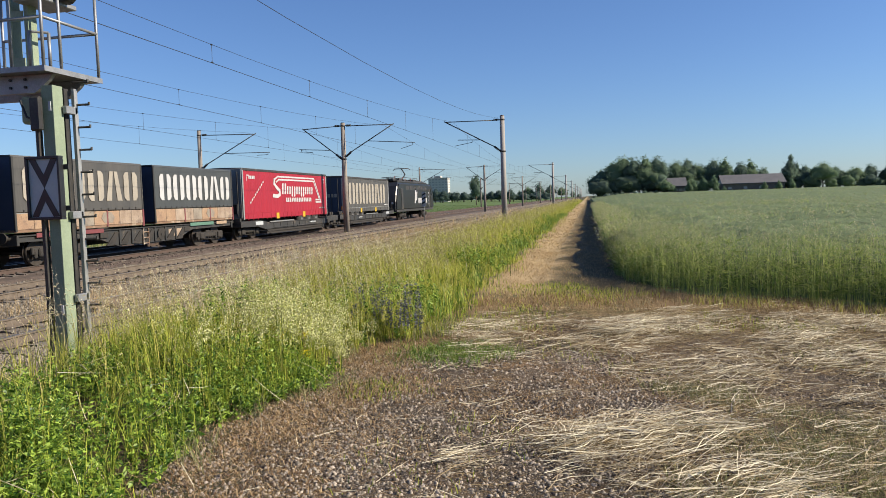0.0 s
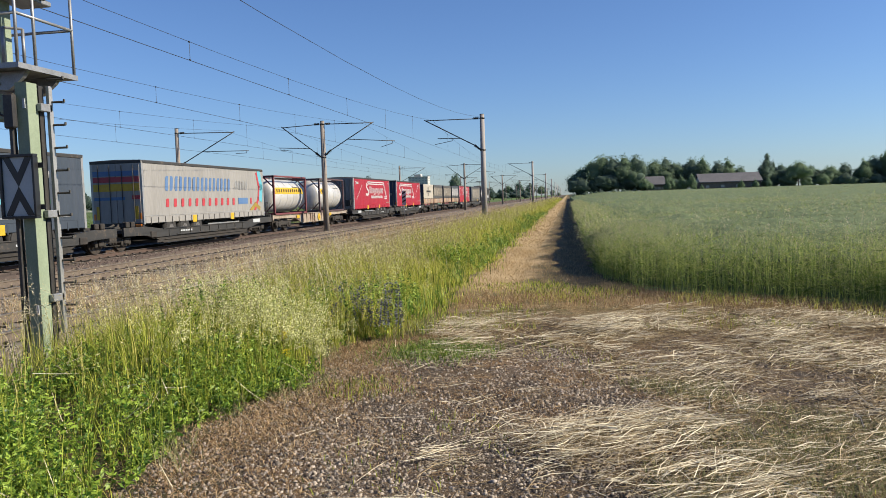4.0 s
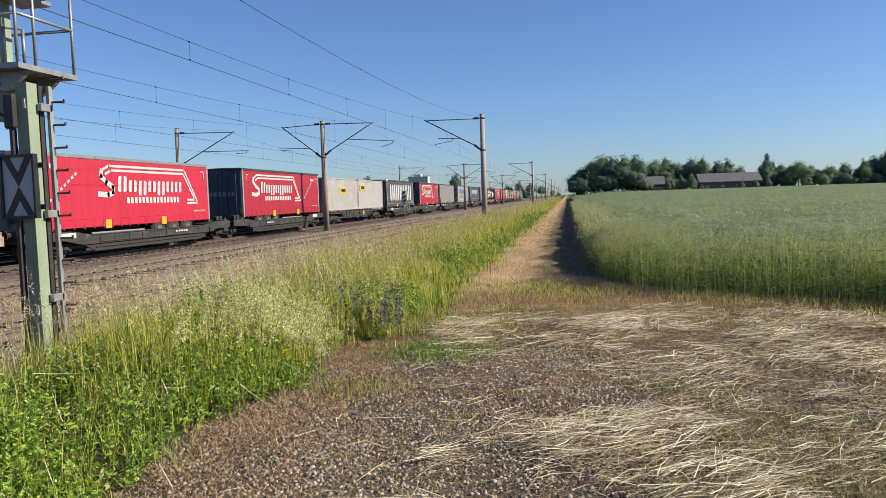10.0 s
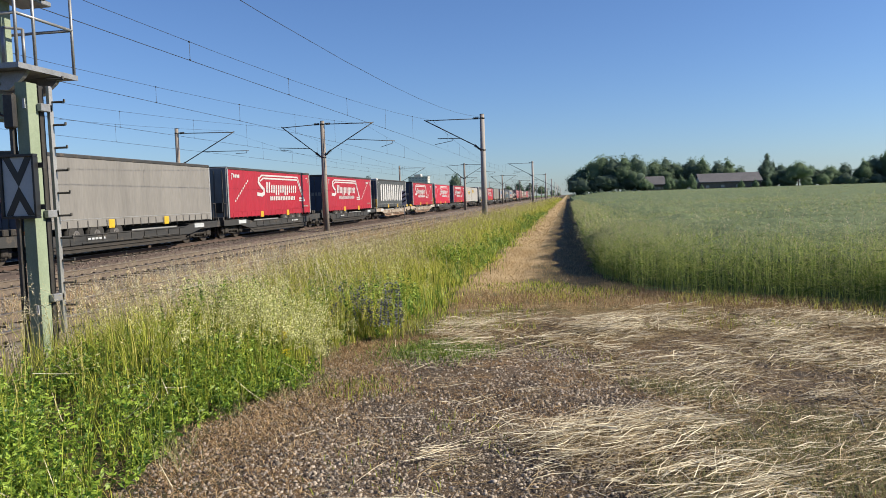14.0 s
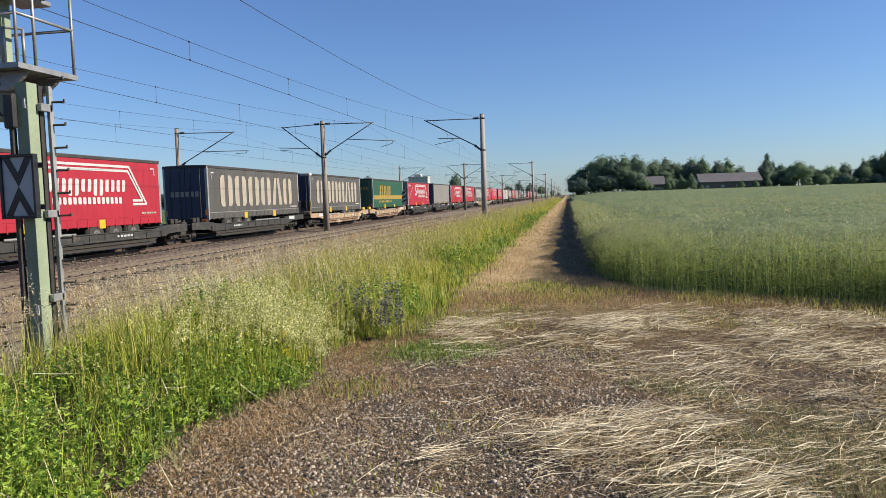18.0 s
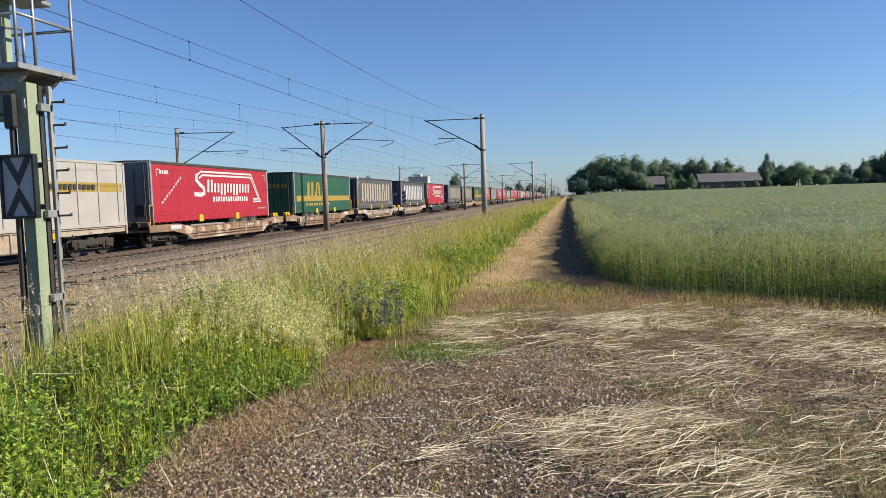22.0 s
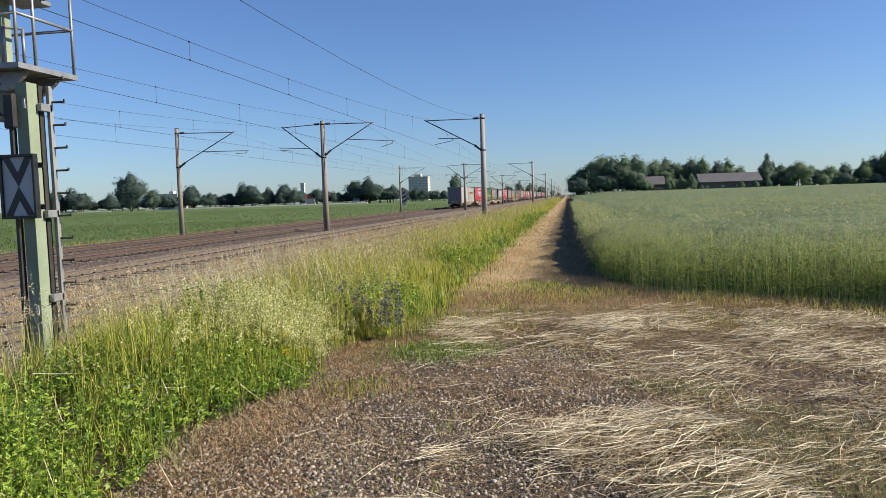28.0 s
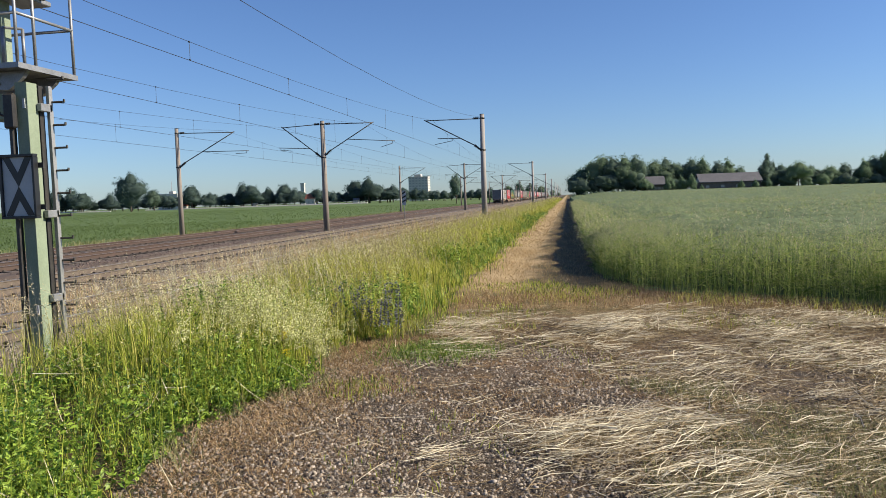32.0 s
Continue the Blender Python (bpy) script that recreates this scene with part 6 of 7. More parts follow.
def yellow_flowers():
    for x, y, z in ((-3.22, 7.5, 0.30), (-2.75, 7.0, 0.22), (-2.9, 7.35, 0.35)):
        th = thing("yellow_flower", "small bright yellow wildflower among green weeds", "wildflower", "yellow flowers")
        g = float(ground_z(x, y))
        part("stem", Geo().tube((0, 0, 0), (0.01, 0, z), 0.004, 0.003, 5), G_GREEN, th)
        n = 16
        V, T = leaves(np.stack([rng.normal(0, 0.012, n), rng.normal(0, 0.012, n), z + rng.uniform(-0.05, 0.03, n)], -1), rng.normal(0, 1, (n, 3)), np.full(n, 0.035), np.full(n, 0.026))
        part("petals", np_mesh("petals", V, T, G_YEL), None, th)
        th.matrix_basis = pose(x, y, g)


def low_patches():
    """Short grass: a green tuft by the gravel, dry brown fringe, strip before the crop, stubble on the path."""
    P = scatter(7000, -2.3, -0.7, 7.0, 8.9, lambda x, y: np.clip(1.5 * np.exp(-(((x + 1.45) / 0.46) ** 2 + ((y - 8.0) / 0.42) ** 2)) * (0.4 + 0.9 * lumps(x, y, 2.5, 0.3)), 0, 1))
    V, T, _ = blades(P, rng.uniform(0.04, 0.14, len(P)), np.full(len(P), 0.006), rng.uniform(0.2, 1.6, len(P)), 0.3)
    stuff("turf_patch", [(V, T)], G_TURF, "dark green tuft of turf beside the gravel", "grass")
    P2 = scatter(2600, -2.4, -1.2, 5.6, 7.4, lambda x, y: np.exp(-(((x + 1.85) / 0.3) ** 2 + ((y - 6.4) / 0.35) ** 2)))
    V2, T2, _ = blades(P2, rng.uniform(0.03, 0.09, len(P2)), np.full(len(P2), 0.005), rng.uniform(0.1, 0.9, len(P2)), 0.2)
    P3 = scatter(34000, -2.4, 6.0, 9.4, 14.8, lambda x, y: 0.6 * np.clip(lumps(x, y, 1.2, 3.3) * 2 - 0.95, 0, 1) * np.where(x < 1.2, 1, y < 12))
    V3, T3, _ = blades(P3, rng.uniform(0.03, 0.13, len(P3)), np.full(len(P3), 0.007), rng.uniform(0.1, 0.8, len(P3)), 0.2)
    P4 = scatter(9000, -1.6, 4.0, 3.4, 9.0, lambda x, y: 0.6 * np.clip(lumps(x, y, 1.3, 9.1) * 2.2 - 1.35, 0, 1))
    V4, T4, _ = blades(P4, rng.uniform(0.02, 0.09, len(P4)), np.full(len(P4), 0.005), rng.uniform(0.1, 0.9, len(P4)), 0.2)
    P6 = scatter(36000, 0.4, 4.5, 2.9, 6.8, lambda x, y: np.clip(lumps(x, y, 1.6, 4.4) * 2.2 - 0.7 + 0.5 * np.exp(-((y - 3.6 - 0.1 * x) / 0.6) ** 2), 0, 1))
    V6, T6, _ = blades(P6, rng.uniform(0.03, 0.11, len(P6)), np.full(len(P6), 0.004), rng.uniform(0.3, 1.6, len(P6)), 0.3)
    P5 = scatter(9000, -2.4, -1.2, 9.0, 60.0, lambda x, y: 0.8 * np.clip(lumps(x, y, 0.8, 2.2) * 1.6 - 0.4, 0, 1) * np.exp(-(((x - verge_edge(y)) / 0.3) ** 2)), 1.6)
    P7 = scatter(8000, -3.0, -1.7, 10.0, 70.0, lambda x, y: np.exp(-(((x - verge_edge(y) + 0.35) / 0.28) ** 2)) * np.clip(lumps(x, y, 0.35, 1.2) * 2 - 0.3, 0, 1), 1.5)
    V7, T7, _ = blades(P7, rng.uniform(0.15, 0.42, len(P7)), 0.008 + 0.0003 * P7[:, 1], rng.uniform(0.1, 0.7, len(P7)), 0.15)
    V5, T5, _ = blades(P5, rng.uniform(0.05, 0.2, len(P5)), np.full(len(P5), 0.01), rng.uniform(0.1, 0.6, len(P5)), 0.2)
    stuff("short_grass", [(V2, T2), (V3, T3), (V4, T4), (V5, T5)], G_GREEN, "short green grass tufts on the gravel", "grass")
    P8 = scatter(13000, -1.2, 8.0, 8.4, 13.0, lambda x, y: np.exp(-(((y - (crop_front(np.maximum(x, 1.25)) - 0.6)) / 0.6) ** 2)) * np.clip(lumps(x, y, 1.9, 0.7) * 2.2 - 0.6, 0, 1))
    V8, T8, _ = blades(P8, rng.uniform(0.05, 0.22, len(P8)), np.full(len(P8), 0.006), rng.uniform(0.1, 0.9, len(P8)), 0.2)
    P9 = scatter(15000, -3.2, -1.4, 3.0, 10.5, lambda x, y: np.exp(-(((x - verge_edge(y) - 0.05) / 0.14) ** 2)) * np.clip(lumps(x, y, 2.8, 3.7) * 2.4 - 0.8, 0, 1))
    V9, T9, _ = blades(P9, rng.uniform(0.05, 0.24, len(P9)), np.full(len(P9), 0.0045), rng.uniform(0.2, 1.4, len(P9)), 0.2)
    stuff("border_tufts", [(V9, T9)], G_STRIP, "loose olive grass tufts where the verge meets the gravel", "grass")
    stuff("edge_grass", [(V8, T8)], G_TALL, "yellow-green grass in front of the crop", "grass")
    stuff("low_turf", [(V6, T6)], G_STRIP, "low olive grass growing through the straw", "grass")
    stuff("green_fringe", [(V7, T7)], G_TURF, "fresh green grass where the verge meets the path", "grass")
    fr = scatter(80000, -3.1, -0.2, 3.0, 10.0, lambda x, y: 0.95 * np.exp(-(((x - verge_edge(y) - 0.35) / 0.5) ** 2)) * (0.3 + 0.7 * lumps(x, y, 1.5, 1.7)))
    st = scatter(60000, -1.8, 8.0, 8.8, 13.4, lambda x, y: np.exp(-(((y - (crop_front(np.maximum(x, 1.25)) - 0.75)) / 0.75) ** 2)) * (0.25 + 0.75 * lumps(x, y, 1.4, 2.9)))
    mid = scatter(110000, -2.6, 4.5, 3.0, 10.5, lambda x, y: 0.8 * np.clip(lumps(x, y, 1.3, 0.4) * 3 - 1.5 + 0.5 * (x < -0.6) + 0.4 * (y > 6.2), 0, 1) * np.where(x > 0.9, 0.3, 1))
    L_ = []
    for P, h0, h1, l1 in ((fr, 0.01, 0.05, 3.2), (st, 0.025, 0.14, 1.4), (mid, 0.008, 0.035, 3.0)):
        V, T, _ = blades(P, rng.uniform(h0, h1, len(P)), rng.uniform(0.003, 0.007, len(P)), rng.uniform(0.15, l1, len(P)), 0.25)
        L_.append((V, T))
    stuff("dry_grass_fringe", L_, G_DRY, "dry reddish-brown grass along the gravel and crop edge", "dry grass")
    sb = []
    for n, y0, y1, w in ((34000, 11.2, 24, 0.006), (22000, 24, 60, 0.014), (8000, 60, 160, 0.04)):
        # sparser right of -0.9, where the crop's shadow is painted into the soil
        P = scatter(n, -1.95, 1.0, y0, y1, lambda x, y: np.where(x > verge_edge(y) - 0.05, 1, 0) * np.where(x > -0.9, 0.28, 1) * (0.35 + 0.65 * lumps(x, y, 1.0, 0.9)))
        V, T, _ = blades(P, rng.uniform(0.015, 0.075, len(P)), w * rng.uniform(0.6, 1.4, len(P)), rng.uniform(0.2, 1.6, len(P)), 0.2)
        sb.append((V, T))
    stuff("path_stubble", sb, G_STUB, "short dry mown grass on the field path", "dry grass")


def crop_front(x):
    return np.where(x > 1.2, 12.95 - 0.66 * (x - 1.4), 13.08 + 4.5 * (1.2 - x))


def crop_left(y):
    return 0.62 + 0.70 * (1 - soft(11.5, 16.5, y)) + 0.08 * np.sin(y * 1.1) + 0.06 * np.sin(y * 3.7)


def crop_field():
    stalk, head = [], []

    def depth(x, y):
        return np.minimum((x - crop_left(y)), (y - crop_front(np.maximum(x, 1.25))))

    for n, x0, x1, y0, y1, dmin, dmax, w in ((105000, 0.4, 9, 7, 22, 0, 1.2, 0.005), (105000, 0.6, 14, 7, 26, 1.2, 4.5, 0.008), (26000, 0.4, 1.7, 20, 90, 0, 0.9, 0.018),
                                             (62000, 0.8, 30, 20, 60, 0.8, 40, 0.020), (36000, 1, 75, 55, 160, 2, 90, 0.055), (18000, 1, 120, 150, 285, 2, 140, 0.12)):
        P = scatter(n, x0, x1, y0, y1, lambda x, y: ((depth(x, y) > dmin) & (depth(x, y) < dmax) & (x < 0.46 * y + 2.5)) * (0.4 + 0.6 * lumps(x, y, 0.5, 2.0)) * (0.55 + 0.45 * lumps(x, y, 3.1, 4.0)))
        m = len(P)
        near = w < 0.007
        H = (0.82 + 0.14 * lumps(P[:, 0], P[:, 1], 0.3, 8.0) + 0.14 * lumps(P[:, 0], P[:, 1], 2.2, 1.0)) * np.where(near & (rng.uniform(0, 1, m) < 0.4), rng.uniform(0.45, 0.85, m), rng.uniform(0.78, 1.14, m))
        # thinner and shorter at the border, a few stalks standing out above the rest
        H = H * np.clip(0.74 + depth(P[:, 0], P[:, 1]) / 0.9, 0.74, 1) * np.where(rng.uniform(0, 1, m) < 0.07, rng.uniform(1.08, 1.26, m), 1)
        W = w * rng.uniform(0.6, 1.4, m)
        V, T, tip = blades(P, H, W, 0.03 + 0.55 * rng.uniform(0, 1, m) ** 2, 0.05, az=2.9 if w > 0.01 else None)
        stalk.append((V, T))
        if w < 0.03:
            # leaves along the stalks
            for _ in range(2):
                o = P + (tip - P) * rng.uniform(0.15, 0.75, m)[:, None]
                D = np.stack([rng.normal(0, 1, m), rng.normal(0, 1, m), rng.uniform(0.2, 1.6, m)], -1)
                stalk.append(leaves(o, D, rng.uniform(0.10, 0.24, m), W * 0.9))
        # hanging spikelets
        for _ in range(9 if near else 3 if w < 0.01 else 2):
            o = tip + rng.normal(0, 0.03 if w < 0.01 else 0.02, (m, 3)) - np.array([0, 0, 1.0]) * (rng.uniform(0, 1, m) ** 1.3 * (0.34 if near else 0.22 if w < 0.01 else 0.14))[:, None]
            D = np.stack([rng.normal(-0.4, 0.7, m), rng.normal(0, 0.7, m), rng.uniform(-1.2, 0.3, m)], -1)
            k = 0.8 if w < 0.01 else 1.0
            head.append(leaves(o, D, k * rng.uniform(0.03, 0.07, m) * (w / 0.01) ** 0.45, k * rng.uniform(0.009, 0.017, m) * (w / 0.01) ** 0.7))
    # self-sown tall grass standing out of the crop
    Q = scatter(70, 2.0, 7.5, 11.5, 24, lambda x, y: (depth(x, y) > 0.15) * (0.25 + 0.75 * np.exp(-(((x - 0.2 * y) / 0.9) ** 2))))
    V, T, tip = blades(Q, rng.uniform(1.05, 1.45, len(Q)), np.full(len(Q), 0.006), rng.uniform(0.05, 0.4, len(Q)), 0.04)
    wisp = [(V, T)]
    for _ in range(16):
        f = rng.uniform(0.72, 1.0, len(Q))[:, None]
        wisp.append(leaves(Q + (tip - Q) * f + rng.normal(0, 0.015, (len(Q), 3)), rng.normal(0, 1, (len(Q), 3)) + np.array([0, 0, -0.3]), rng.uniform(0.03, 0.07, len(Q)), rng.uniform(0.006, 0.012, len(Q))))
    stuff("tall_field_grass", wisp, G_WISP, "pale tall grass standing out of the crop", "grass")
    stuff("crop_stalks", stalk, G_CROP, "dense green cereal stalks along the field's edge", "crop")
    stuff("crop_panicles", head, G_CROPT, "pale grey-green cereal panicles over the field", "crop")
    ys = spaced((4, 40, 0.4), (40, 120, 2), (120, 296, 8))
    us = np.concatenate([[0], np.linspace(0.04, 1, 96) ** 2.8])
    V = []
    for y in ys:
        xl = max(float(crop_left(max(y, 12.5))) + 0.10, 1.2 + (13.3 - y) / 0.66)
        xr = xl + 12 + 1.1 * y
        x = xl + (xr - xl) * us
        d = np.minimum(x - xl, (x - (1.2 + (13.3 - y) / 0.66)) * 0.55)
        shoulder = 0.35 * soft(14, 18, y)
        rise = np.clip((d - 0.45 * (1 - shoulder / 0.35)) / (0.5 - shoulder), 0, 1) * (0.5 + shoulder) + np.clip((d - 0.6) / 1.8, 0, 1) * (0.5 - shoulder)
        z = ground_z(x, np.full_like(x, y)) + (0.84 + 0.12 * lumps(x, np.full_like(x, y), 0.9, 3.0) + rng.normal(0, 0.03, len(x))) * rise
        V.append(np.stack([x, np.full_like(x, y), z], -1))
    V = np.array(V)
    i = np.arange(V.shape[0] * V.shape[1]).reshape(V.shape[:2])
    q = np.stack([i[:-1, :-1], i[:-1, 1:], i[1:, 1:], i[1:, :-1]], -1).reshape(-1, 4)
    tagged(new("crop_canopy", np_mesh("crop_canopy", V.reshape(-1, 3), q, G_CANOPY, True)), "grey-green closed cereal crop filling the field", "crop", kind="stuff")


def straw_litter():
    def swath(x, y):
        a = np.exp(-(((y - (4.75 + 0.62 * (x + 0.4))) / 0.5) ** 2)) * (x > -0.9)
        b = np.exp(-(((y - (9.2 + 0.02 * x)) / 0.95) ** 2)) * (x > -1.7) * 0.9
        c = np.exp(-(((y - (3.7 + 0.5 * (x - 0.4))) / 0.7) ** 2)) * soft(-1.0, -0.2, x)
        d = 0.6 * np.exp(-(((y - (7.4 + 0.25 * (x - 2))) / 0.6) ** 2)) * (x > 0.2)
        bare = 1 - 0.8 * np.exp(-(((x - 0.1) / 0.9) ** 2 + ((y - 6.9) / 0.8) ** 2)) - 0.55 * np.exp(-(((x + 1.5) / 0.7) ** 2 + ((y - 4.3) / 1.0) ** 2))
        base = 0.05 + 0.08 * soft(0.2, 1.6, x)
        return np.clip(a + b + c + d + base, 0, 1) * np.clip(bare, 0, 1) * np.clip(0.08 + 1.5 * lumps(x, y, 1.9, 5.5) - 0.25, 0.04, 1)
    out = []
    for n, lo, hi, w0, w1, z in ((50000, 0.08, 0.42, 0.0024, 0.0056, 0.07), (30000, 0.03, 0.17, 0.0016, 0.0036, 0.03)):
        P = scatter(n, -1.9, 6.5, 3.0, 11.6, swath)
        m = len(P)
        P[:, 2] += rng.uniform(0.003, z, m) * (0.4 + 2.4 * swath(P[:, 0], P[:, 1]))
        A = np.where(rng.uniform(0, 1, m) < 0.72, rng.normal(0.62, 0.45, m), rng.uniform(0, np.pi, m))
        out.append(strands(P, A, rng.uniform(lo, hi, m), rng.uniform(w0, w1, m), rng.normal(0, 0.10, m)))
    # bunches of stalks lying side by side
    B = scatter(2700, -1.5, 6.2, 3.0, 11.2, swath)
    for q in range(9):
        P = B + np.stack([rng.normal(0, 0.05, len(B)), rng.normal(0, 0.03, len(B)), rng.uniform(0.01, 0.10, len(B))], -1)
        if q == 0:
            way = rng.normal(0.5, 0.3, len(B))
        out.append(strands(P, way + rng.normal(0, 0.16, len(B)), rng.uniform(0.14, 0.46, len(B)), rng.uniform(0.0022, 0.0052, len(B)), rng.normal(0.02, 0.09, len(B)), 0.05))
    # loose stalks caught over the verge
    P = scatter(280, -4.6, -1.6, 3.2, 8.5)
    P[:, 2] += rng.uniform(0.05, 0.42, len(P)) * (P[:, 0] < verge_edge(P[:, 1]))
    out.append(strands(P, rng.uniform(0, np.pi, len(P)), rng.uniform(0.12, 0.4, len(P)), np.full(len(P), 0.0045), rng.normal(0.2, 0.5, len(P))))
    stuff("straw_litter", out, G_STRAW, "pale loose straw strewn over the gravel", "straw")
    P = scatter(105000, -1.4, 6.5, 3.0, 11.4, lambda x, y: np.clip(0.32 * soft(0.0, 1.4, x) + 0.9 * swath(x, y) + 0.3 * soft(8, 9, y), 0, 1))
    m = len(P)
    P[:, 2] += rng.uniform(0.002, 0.035, m) + 0.07 * rng.uniform(0, 1, m) * np.clip(lumps(P[:, 0], P[:, 1], 2.6, 1.4) * 2 - 0.8, 0, 1)
    stuff("matted_hay", [strands(P, rng.uniform(0, np.pi, m), rng.uniform(0.04, 0.2, m), rng.uniform(0.0014, 0.0034, m), rng.normal(0, 0.16, m), 0.16)], G_HAY, "matted brown-green hay under the straw", "hay")
    P = scatter(38000, -2.3, 6.0, 3.0, 11.5, lambda x, y: np.clip(0.2 + 0.6 * lumps(x, y, 1.2, 8.0) + 0.8 * np.exp(-(((x - verge_edge(y) - 0.3) / 0.4) ** 2)), 0, 1))
    m = len(P)
    P[:, 2] += rng.uniform(0.002, 0.012, m)
    P2 = scatter(30000, -2.2, 7.0, 9.2, 13.6, lambda x, y: np.where(y < crop_front(np.maximum(x, 1.25)) - 0.1, 1, 0) * (0.3 + 0.7 * lumps(x, y, 1.7, 3.0)))
    P2[:, 2] += rng.uniform(0.003, 0.04, len(P2))
    P = np.concatenate([P, P2])
    m = len(P)
    stuff("brown_litter", [strands(P, rng.uniform(0, np.pi, m), rng.uniform(0.02, 0.12, m), rng.uniform(0.0012, 0.0035, m), rng.normal(0, 0.08, m))], G_DRY, "fine brown plant litter on the gravel", "litter")


def gravel():
    P = scatter(190000, -3.0, 3.2, 3.0, 8.2, lambda x, y: np.clip(1.25 - 0.2 * (x + 1.5), 0.2, 1) * (0.35 + 0.65 * lumps(x, y, 1.4, 6.6)) * np.where(x > verge_edge(y) - 0.1, 1, 0), 1.3)
    S = 0.007 + 0.028 * rng.uniform(0, 1, len(P)) ** 4
    stuff("gravel", [grit(P, S)], M_GRAVEL, "grey-brown gravel pressed into the dry soil", "gravel")
    k = 0
    for k in range(40):
        x, y = float(rng.uniform(-2.1, 1.2)), float(rng.uniform(3.6, 6.8))
        s = float(rng.uniform(0.025, 0.05))
        V, T = stones(np.zeros((1, 3)), np.array([s]))
        ob = new("pebble", np_mesh("pebble", V, T, M_PEBBLE))
        ob.matrix_basis = pose(x, y, float(ground_z(x, y)) + s * 0.18)
        tagged(ob, "pale rounded pebble lying on the gravel", "pebble", "pebbles")


def ballast_stones():
    out, dark = [], []
    for n, x0, x1, y0, y1, s in ((16000, -8.5, -6.2, 6, 24, 0.05), (26000, -16.9, -8.5, 9, 42, 0.055), (16000, -16.9, -7, 42, 95, 0.08), (16000, -27, -17.3, 22, 90, 0.065)):
        x = rng.uniform(x0, x1, n)
        y = rng.uniform(y0, y1, n)
        z = np.full(n, -0.2)
        z = np.where(x > -7.35, -0.2 - 0.6 * np.clip((-7.35 - x) / -0.75, 0, 1), z)
        z = np.maximum(z, ground_z(x, y))
        clear = np.ones(n, bool)
        for c in TRACKS:
            for q in (-0.7525, 0.7525):
                clear &= abs(x - c - q) > 0.12
        P = np.stack([x, y, z], -1)[clear]
        (dark if x1 < -17 else out).append(grit(P, s * rng.uniform(0.5, 1.4, len(P))))
    stuff("dark_ballast_stones", dark, M_STONE2, "dark rusty crushed stones between the far rails", "ballast")
    stuff("ballast_stones", out, M_STONE, "crushed grey-brown stones between the rails", "ballast")


def near_cover():
    """Sparser verge, gravel and straw where the ground goes on behind."""
    P = scatter(16000, -6.4, -2.3, -5.0, 2.75, lambda x, y: np.where(x < verge_edge(y), 0.9, 0))
    V, T, _ = blades(P, rng.uniform(0.15, 0.5, len(P)), rng.uniform(0.006, 0.012, len(P)), rng.uniform(0.1, 0.8, len(P)), 0.1)
    stuff("verge_grass_behind", [(V, T)], G_GREEN, "green uncut grass continuing along the track", "grass")
    P = scatter(15000, -2.7, 5.0, -5.0, 3.0)
    stuff("gravel_behind", [grit(P, 0.012 + 0.03 * rng.uniform(0, 1, len(P)) ** 2.5)], M_GRAVEL, "grey-brown gravel of the field entrance", "gravel")
    P = scatter(9000, -1.5, 6.0, -5.0, 3.1, lambda x, y: 0.1 + 0.9 * lumps(x, y, 1.2, 2.5))
    n = len(P)
    P[:, 2] += rng.uniform(0.003, 0.03, n)
    stuff("straw_behind", [strands(P, rng.normal(0.6, 0.6, n), rng.uniform(0.08, 0.4, n), rng.uniform(0.003, 0.006, n), rng.normal(0, 0.1, n))], G_STRAW, "loose straw on the field entrance", "straw")


def far_side():
    """Grassy strip and young maize beyond the tracks."""
    P = scatter(16000, -30.6, -27.1, 15, 140, lambda x, y: 0.3 + 0.7 * lumps(x, y, 0.5, 1.0), 1.4)
    V, T, _ = blades(P, rng.uniform(0.15, 0.5, len(P)), rng.uniform(0.02, 0.05, len(P)), rng.uniform(0.1, 0.5, len(P)), 0.05)
    stuff("trackside_grass", [(V, T)], G_STRIP, "yellowish grass strip beyond the tracks", "grass")
    out = []
    for n, y0, y1, x0, w in ((26000, 20, 100, -100, 0.035), (20000, 100, 280, -240, 0.09)):
        P = scatter(n, x0, -30.4, y0, y1)
        P[:, 0] = np.round(P[:, 0] / 0.75) * 0.75 + rng.normal(0, 0.05, len(P))
        P[:, 2] = ground_z(P[:, 0], P[:, 1])
        for _ in range(2):
            V, T, _ = blades(P, rng.uniform(0.10, 0.26, len(P)), w * rng.uniform(0.7, 1.3, len(P)), rng.uniform(0.6, 1.9, len(P)), 0.3)
            out.append((V, T))
    stuff("maize_field", out, G_CORN, "rows of young green maize beyond the railway", "crop")


def tall_wisps():
    """Thin high stalks with feathery heads leaning over the verge."""
    stem, head = [], []
    P = scatter(800, -6.6, -2.4, 7.0, 17.0, lambda x, y: np.where(x < verge_edge(y) - 0.2, 1, 0) * np.clip((-2.6 - x) / 1.6, 0.12, 1))
    n = len(P)
    H = rng.uniform(0.72, 1.2, n)
    V, T, tip = blades(P, H, np.full(n, 0.005), rng.uniform(0.1, 0.5, n), 0.03, az=2.7)
    stem.append((V, T))
    low = P + (tip - P) * 0.62 + np.array([0, 0, 0.08])
    for _ in range(16):
        f = rng.uniform(0, 1, n)[:, None]
        c = low + (tip - low) * f
        D = np.stack([rng.normal(-0.4, 0.5, n), rng.normal(0.1, 0.5, n), rng.uniform(-0.2, 0.9, n)], -1)
        head.append(leaves(c, D, rng.uniform(0.02, 0.06, n) * (1.2 - f[:, 0]), rng.uniform(0.005, 0.010, n)))
    stuff("tall_grass_wisps", stem + head, G_WISP, "high feathery grass stalks swaying over the verge", "grass")


